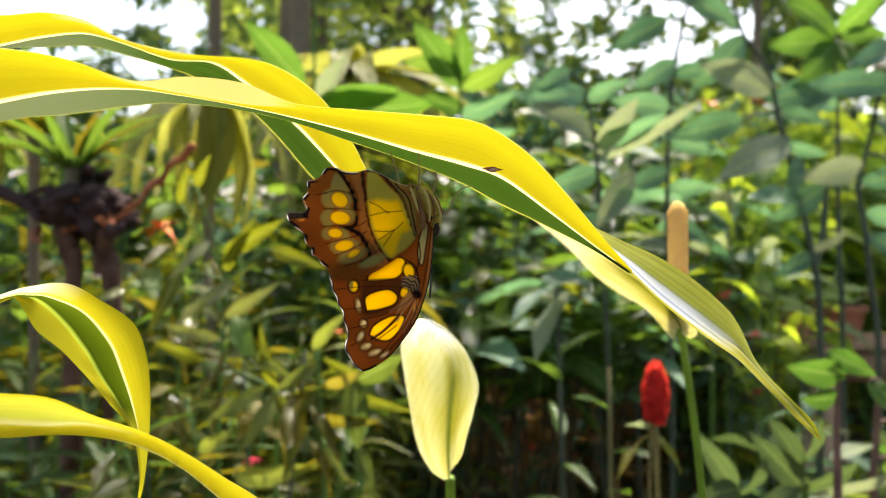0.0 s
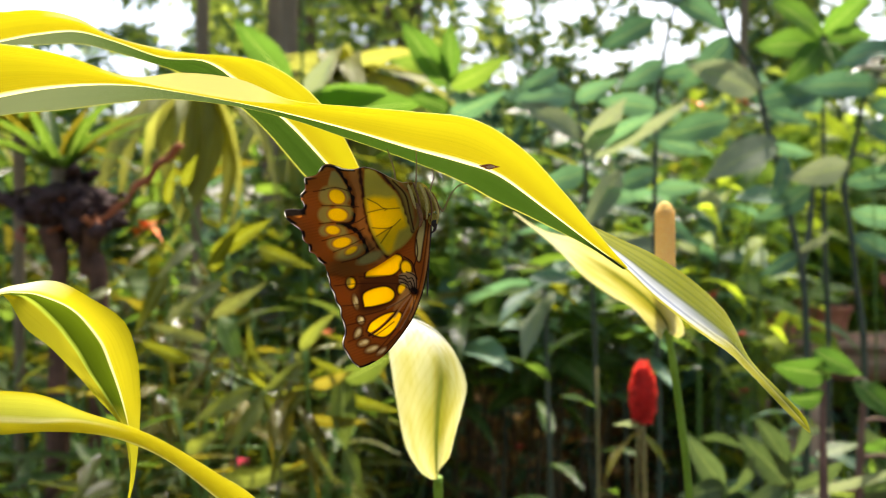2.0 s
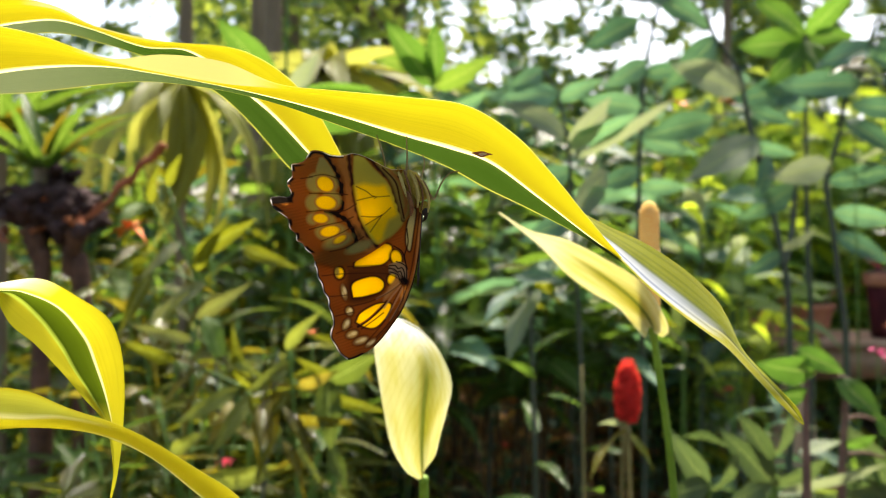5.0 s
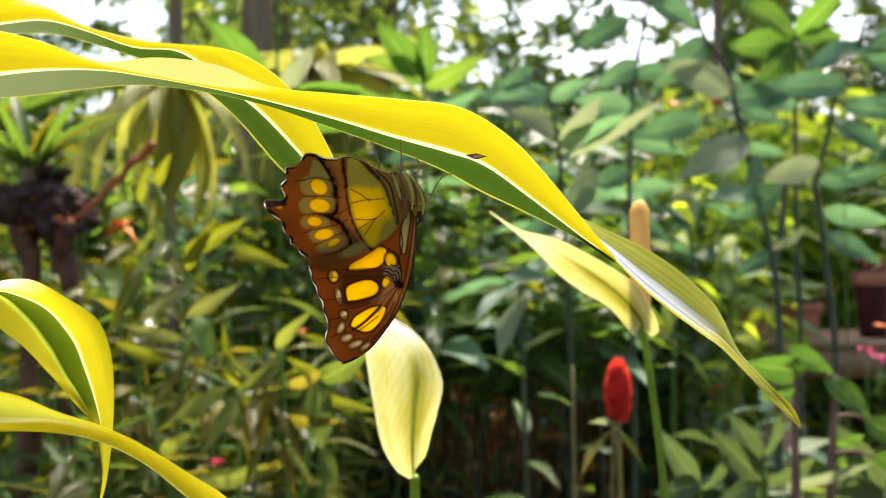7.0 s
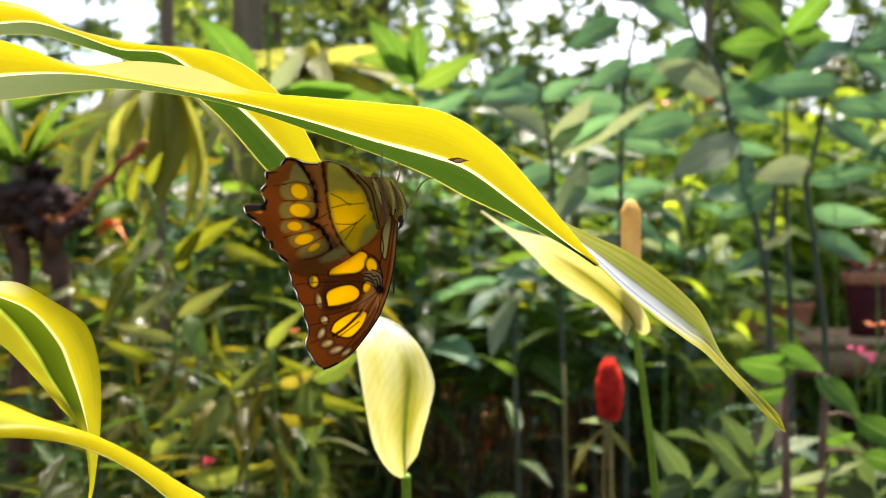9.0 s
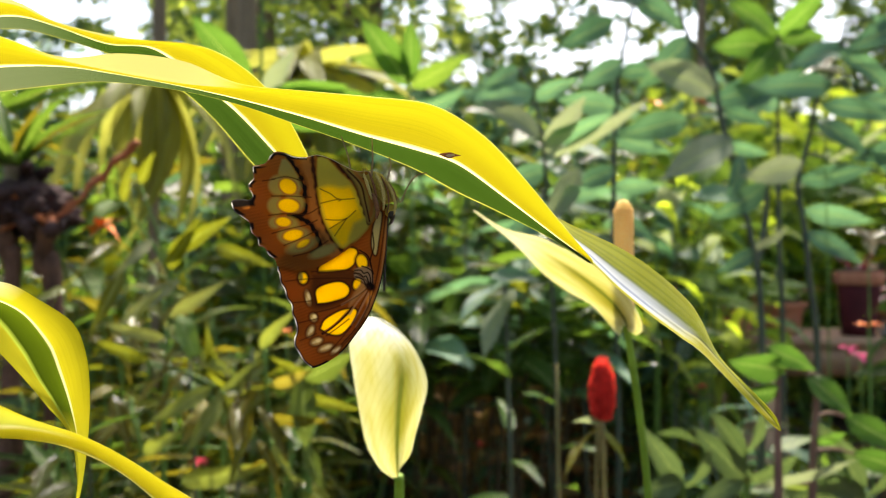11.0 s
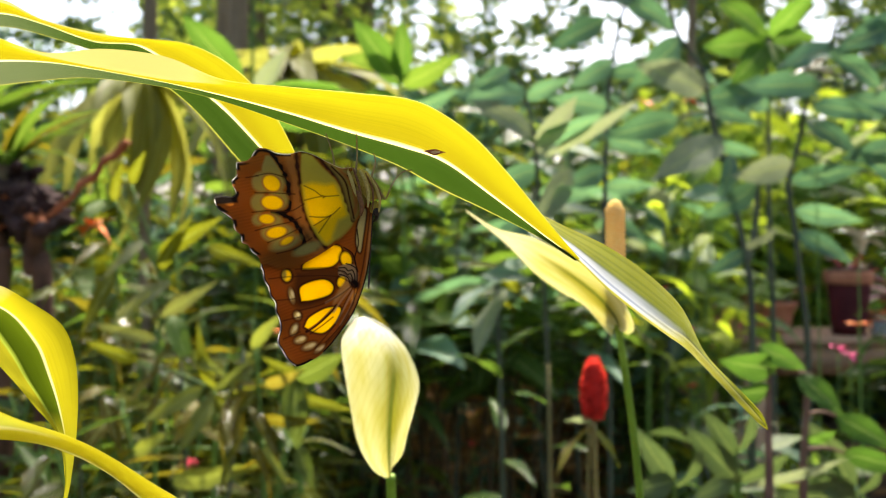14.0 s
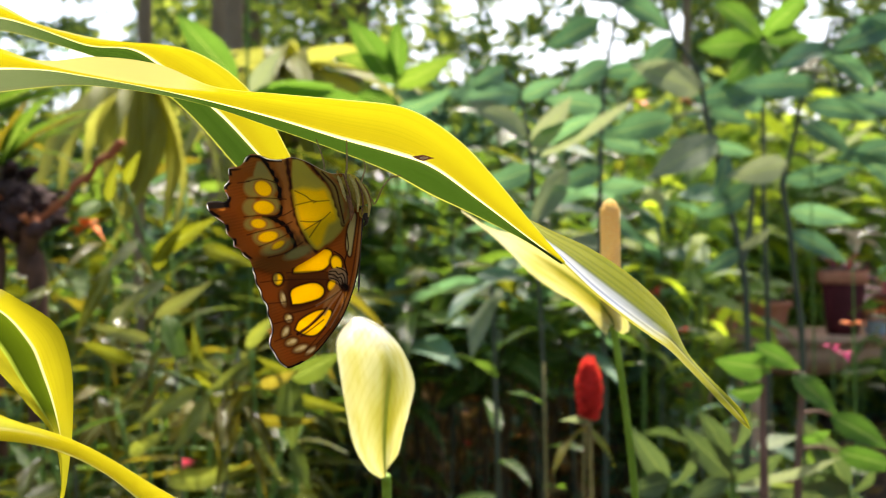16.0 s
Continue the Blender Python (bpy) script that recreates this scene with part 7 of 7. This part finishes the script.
# ---- hedge of undergrowth all round, and litter on the soil ----
def undergrowth():
    r = np.random.RandomState(4)
    n = 60000
    a = r.uniform(-math.pi, math.pi, n)
    front = np.abs(a) < 0.8
    a[: n // 2] = r.uniform(-0.75, 0.75, n // 2)
    dist = 4.6 + 3.5 * r.rand(n) ** 1.5
    top = 1.5 + 0.35 * np.sin(a * 7) + 0.2 * np.sin(a * 17 + 1)
    z = 0.1 + top * r.rand(n) ** 0.8
    p = np.stack([np.sin(a) * dist, np.cos(a) * dist, z], -1)
    # leaves are also dropped here by bearing and height from the camera
    slope = p[:, 0] / np.where(p[:, 1] > 1, p[:, 1], 99)
    high = (z - 1.1) / np.maximum(p[:, 1], 1)
    lace = np.array([noise.noise(Vector((x * 36, y * 36, 5.1))) for x, y in zip(slope, high)])
    p = p[~((slope > 0.375) & (slope < 0.445) & (z < 0.75)) & ~((slope > 0.3) & (slope < 0.55) & (high > -0.03) & (lace > 0.02)) & ~(((slope - 0.455) / 0.035) ** 2 + ((high - 0.15) / 0.035) ** 2 < 1)]
    t = thing("undergrowth", (0, 0, 0.0), "dense green undergrowth round the garden", "bushes", kind="stuff")
    leaves(t, "foliage", p, 0.13, r, (FAR_DARK, FAR_LIGHT, FAR_DARK), "stuff")


undergrowth()


def thicket():
    r = np.random.RandomState(9)
    n = 9000
    d = r.uniform(2.3, 3.6, n)
    across = r.uniform(-0.5, 0.5, n)
    z = 0.25 + (0.85 + 0.15 * np.sin(across * 23)) * r.rand(n)
    gap = (across > 0.33) & (z > 0.42)
    across, d, z = across[~gap], d[~gap], z[~gap]
    t = thing("thicket", (0, 0, 0.0), "dark low thicket behind the shrubs", "bushes", kind="stuff")
    p = np.stack([across * d, d, z], -1)
    bare = (across > 0.0) & (across < 0.26) & (z < 0.75)
    leaves(t, "foliage", p[bare], 0.10, r, (FAR_DARK, LITTER, LITTER), "stuff")
    leaves(t, "foliage", p[~bare], 0.12, r, (FAR_DARK, SHRUB, DUSKY), "stuff")


thicket()


def litter():
    r = np.random.RandomState(12)
    n = 9000
    turn, far = r.uniform(-math.pi, math.pi, n), 6.5 * np.sqrt(r.rand(n))
    x, y = far * np.sin(turn), 1.0 + far * np.cos(turn)
    z = np.array([ground_z(a, b) for a, b in zip(x, y)]) + 0.012
    t = thing("leaf_litter", (0, 0, 0.0), "brown fallen leaves on the soil", "leaf litter", kind="stuff")
    leaves(t, "fallen_leaves", np.stack([x, y, z], -1), 0.07, r, (LITTER,), "stuff")


litter()


# ---- bare canes in the shade ----
for x, y, d, fx in ((1078, 650, 1.05, 0.19), (1152, 700, 1.15, 0.255)):
    stemmed("bare_cane", ((x - 784) / 1607 * d, d, 1.1 + (441 - y) / 1607 * d), "thin olive-brown cane with a few leaves", "plant", DUSKS + OLIVES[:1], 0.07, 2, 0.8, group="bare canes", thick=0.0035, stem=OCHRE, foot=(fx, d + 0.02))


# ---- what moves: the leaves sway and carry the butterfly ----
def sway(place, rows):
    return [(t, pose(place[0] + dx / 1000, place[1] + dy / 1000, place[2] + dz / 1000, rx, ry, rz)) for t, dx, dy, dz, rx, ry, rz in rows]


def motions():
    hanging = [
        (0, 0.00, 0.00, -0.00, 0.00, 0.00, -0.00),
        (0.5, 1.30, 0.86, -0.18, 0.33, -0.03, 0.37),
        (1, 2.11, 1.76, -0.14, 0.37, 0.01, 0.57),
        (1.5, 1.78, 1.60, 0.39, 0.38, -0.05, 0.72),
        (2, 2.29, 0.92, 0.78, 0.49, -0.00, 0.71),
        (2.5, 2.84, 1.22, 0.90, 0.86, 0.08, 0.16),
        (3, 2.91, 0.78, 1.40, 0.79, 0.12, 0.27),
        (3.5, 2.90, -0.67, 2.10, 0.42, 0.14, 0.67),
        (4, 2.84, -2.52, 2.63, 1.43, 0.27, 1.25),
        (6.5, 5.42, -6.25, 3.66, 0.93, 0.14, 1.57),
        (7, 4.58, -5.97, 2.45, 0.74, 0.02, 1.34),
        (7.5, 3.45, -6.83, 1.89, 0.91, 0.07, 0.95),
        (8, 3.02, -7.02, 1.27, 0.87, 0.09, 0.96),
        (8.5, 2.30, -6.75, 0.87, 0.73, -0.01, 0.88),
        (9, 1.98, -7.30, 1.12, 0.48, -0.04, 0.96),
        (11.5, 0.93, -11.53, 2.03, 0.44, -0.04, 1.15),
        (12, -0.26, -12.24, 2.07, 0.50, -0.07, 1.28),
        (12.5, -0.31, -12.68, 2.81, 0.20, -0.01, 1.35),
        (13, -0.40, -13.01, 2.86, 0.16, 0.02, 1.33),
        (13.5, -0.28, -12.73, 2.77, 0.19, 0.01, 1.17),
        (14, -0.21, -12.05, 2.59, 0.04, 0.05, 1.08),
        (14.5, -0.45, -11.50, 2.68, -0.03, 0.07, 1.06),
        (15, -0.35, -10.55, 2.74, 0.17, 0.10, 0.91),
        (15.5, -0.57, -10.01, 2.50, 0.31, 0.04, 1.17),
        (16, -1.59, -7.60, 1.64, -0.26, 0.02, 1.23),
    ]
    walk(butterfly, sway(PERCH, hanging))
    walk(PERCH_LEAF, sway([a - b for a, b in zip(PERCH, ROOT)], hanging))
    walk(BEHIND_LEAF, sway([a - b for a, b in zip(MID_LEAF, ROOT)], [
        (0, 0.00, 0.00, -0.00, 0.00, 0.00, -0.00),
        (0.5, 0.71, 0.02, -0.05, 0.00, -0.00, 0.00),
        (1, 1.30, 0.03, -0.07, 0.00, -0.00, 0.00),
        (1.5, 1.31, 0.03, 0.11, 0.00, -0.00, 0.00),
        (2, 1.58, 0.03, 0.30, 0.00, -0.00, 0.00),
        (2.5, 1.84, 0.03, 0.51, 0.00, -0.00, 0.00),
        (3, 1.66, 0.02, 0.94, 0.00, -0.00, 0.00),
        (3.5, 1.25, -0.00, 1.59, -0.00, -0.00, -0.00),
        (4, 0.80, -0.03, 2.25, -0.00, -0.00, -0.00),
        (6.5, 1.26, -0.05, 3.62, -0.00, -0.00, -0.00),
        (7, 1.27, -0.02, 2.63, -0.00, -0.00, -0.00),
        (7.5, 0.34, -0.04, 2.40, -0.00, -0.00, -0.00),
        (8, 0.31, -0.03, 1.94, -0.00, -0.00, -0.00),
        (8.5, 0.04, -0.03, 1.62, -0.00, -0.00, -0.00),
        (9, -0.12, -0.04, 1.69, -0.00, -0.00, -0.00),
        (11.5, -2.05, -0.11, 3.07, -0.00, 0.00, -0.00),
        (12, -2.53, -0.12, 3.13, -0.00, 0.00, -0.00),
        (12.5, -2.93, -0.14, 3.66, -0.00, 0.00, -0.00),
        (13, -2.85, -0.14, 3.70, -0.00, 0.00, -0.00),
        (13.5, -2.84, -0.14, 3.64, -0.00, 0.00, -0.00),
        (14, -2.60, -0.13, 3.41, -0.00, 0.00, -0.00),
        (14.5, -2.79, -0.13, 3.35, -0.00, 0.00, -0.00),
        (15, -2.54, -0.12, 3.31, -0.00, 0.00, -0.00),
        (15.5, -2.58, -0.12, 3.03, -0.00, 0.00, -0.00),
        (16, -2.51, -0.10, 2.16, -0.00, 0.00, -0.00),
    ]))
    low = [
        (0, 0.00, 0.00, -0.00, 0.00, 0.00, -0.00),
        (0.5, 0.60, -0.76, 0.10, 0.13, -0.46, 0.06),
        (1, 0.55, -0.02, 0.27, 0.18, -0.55, 0.08),
        (1.5, 0.00, 1.66, 0.36, 0.11, -0.24, 0.10),
        (2, 0.00, 2.27, 0.51, 0.13, -0.33, 0.12),
        (2.5, 0.08, 2.62, 0.56, 0.14, -0.36, 0.14),
        (3, -0.20, 3.65, 0.74, 0.03, -0.01, 0.08),
        (3.5, -0.36, 4.18, 0.94, -0.02, 0.12, 0.06),
        (4, -1.11, 6.18, 0.94, -0.23, 0.62, -0.02),
        (6.5, -0.03, 4.85, 1.39, -0.18, 0.56, -0.05),
        (7, 0.20, 2.69, 0.94, -0.16, 0.56, -0.02),
        (7.5, 0.44, 0.42, 0.72, -0.12, 0.45, -0.01),
        (8, 0.66, -0.89, 0.45, -0.17, 0.49, -0.07),
        (8.5, 0.76, -1.66, 0.26, -0.15, 0.41, -0.10),
        (9, 0.78, -1.80, 0.36, -0.18, 0.51, -0.14),
        (11.5, -0.51, -0.19, 0.02, -0.43, 1.23, -0.18),
        (12, -0.69, -0.51, -0.04, -0.53, 1.49, -0.22),
        (12.5, -1.40, 1.29, -0.10, -0.49, 1.41, -0.19),
        (13, -1.42, 0.84, -0.02, -0.48, 1.30, -0.18),
        (13.5, -1.17, 0.71, -0.02, -0.47, 1.24, -0.17),
        (14, -1.27, 0.97, -0.04, -0.46, 1.23, -0.17),
        (14.5, -1.62, 0.99, -0.13, -0.21, 0.59, -0.08),
        (15, -1.51, 1.23, -0.15, -0.17, 0.47, -0.06),
        (15.5, -1.29, 0.90, -0.09, -0.18, 0.50, -0.04),
        (16, -1.02, 0.14, -0.03, -0.24, 0.65, -0.10),
    ]
    for leaf in (LEFT_LEAF, LOWER_LEAF):
        walk(leaf, sway([a - b for a, b in zip(LOW_LEAF, ROOT)], low))


motions()
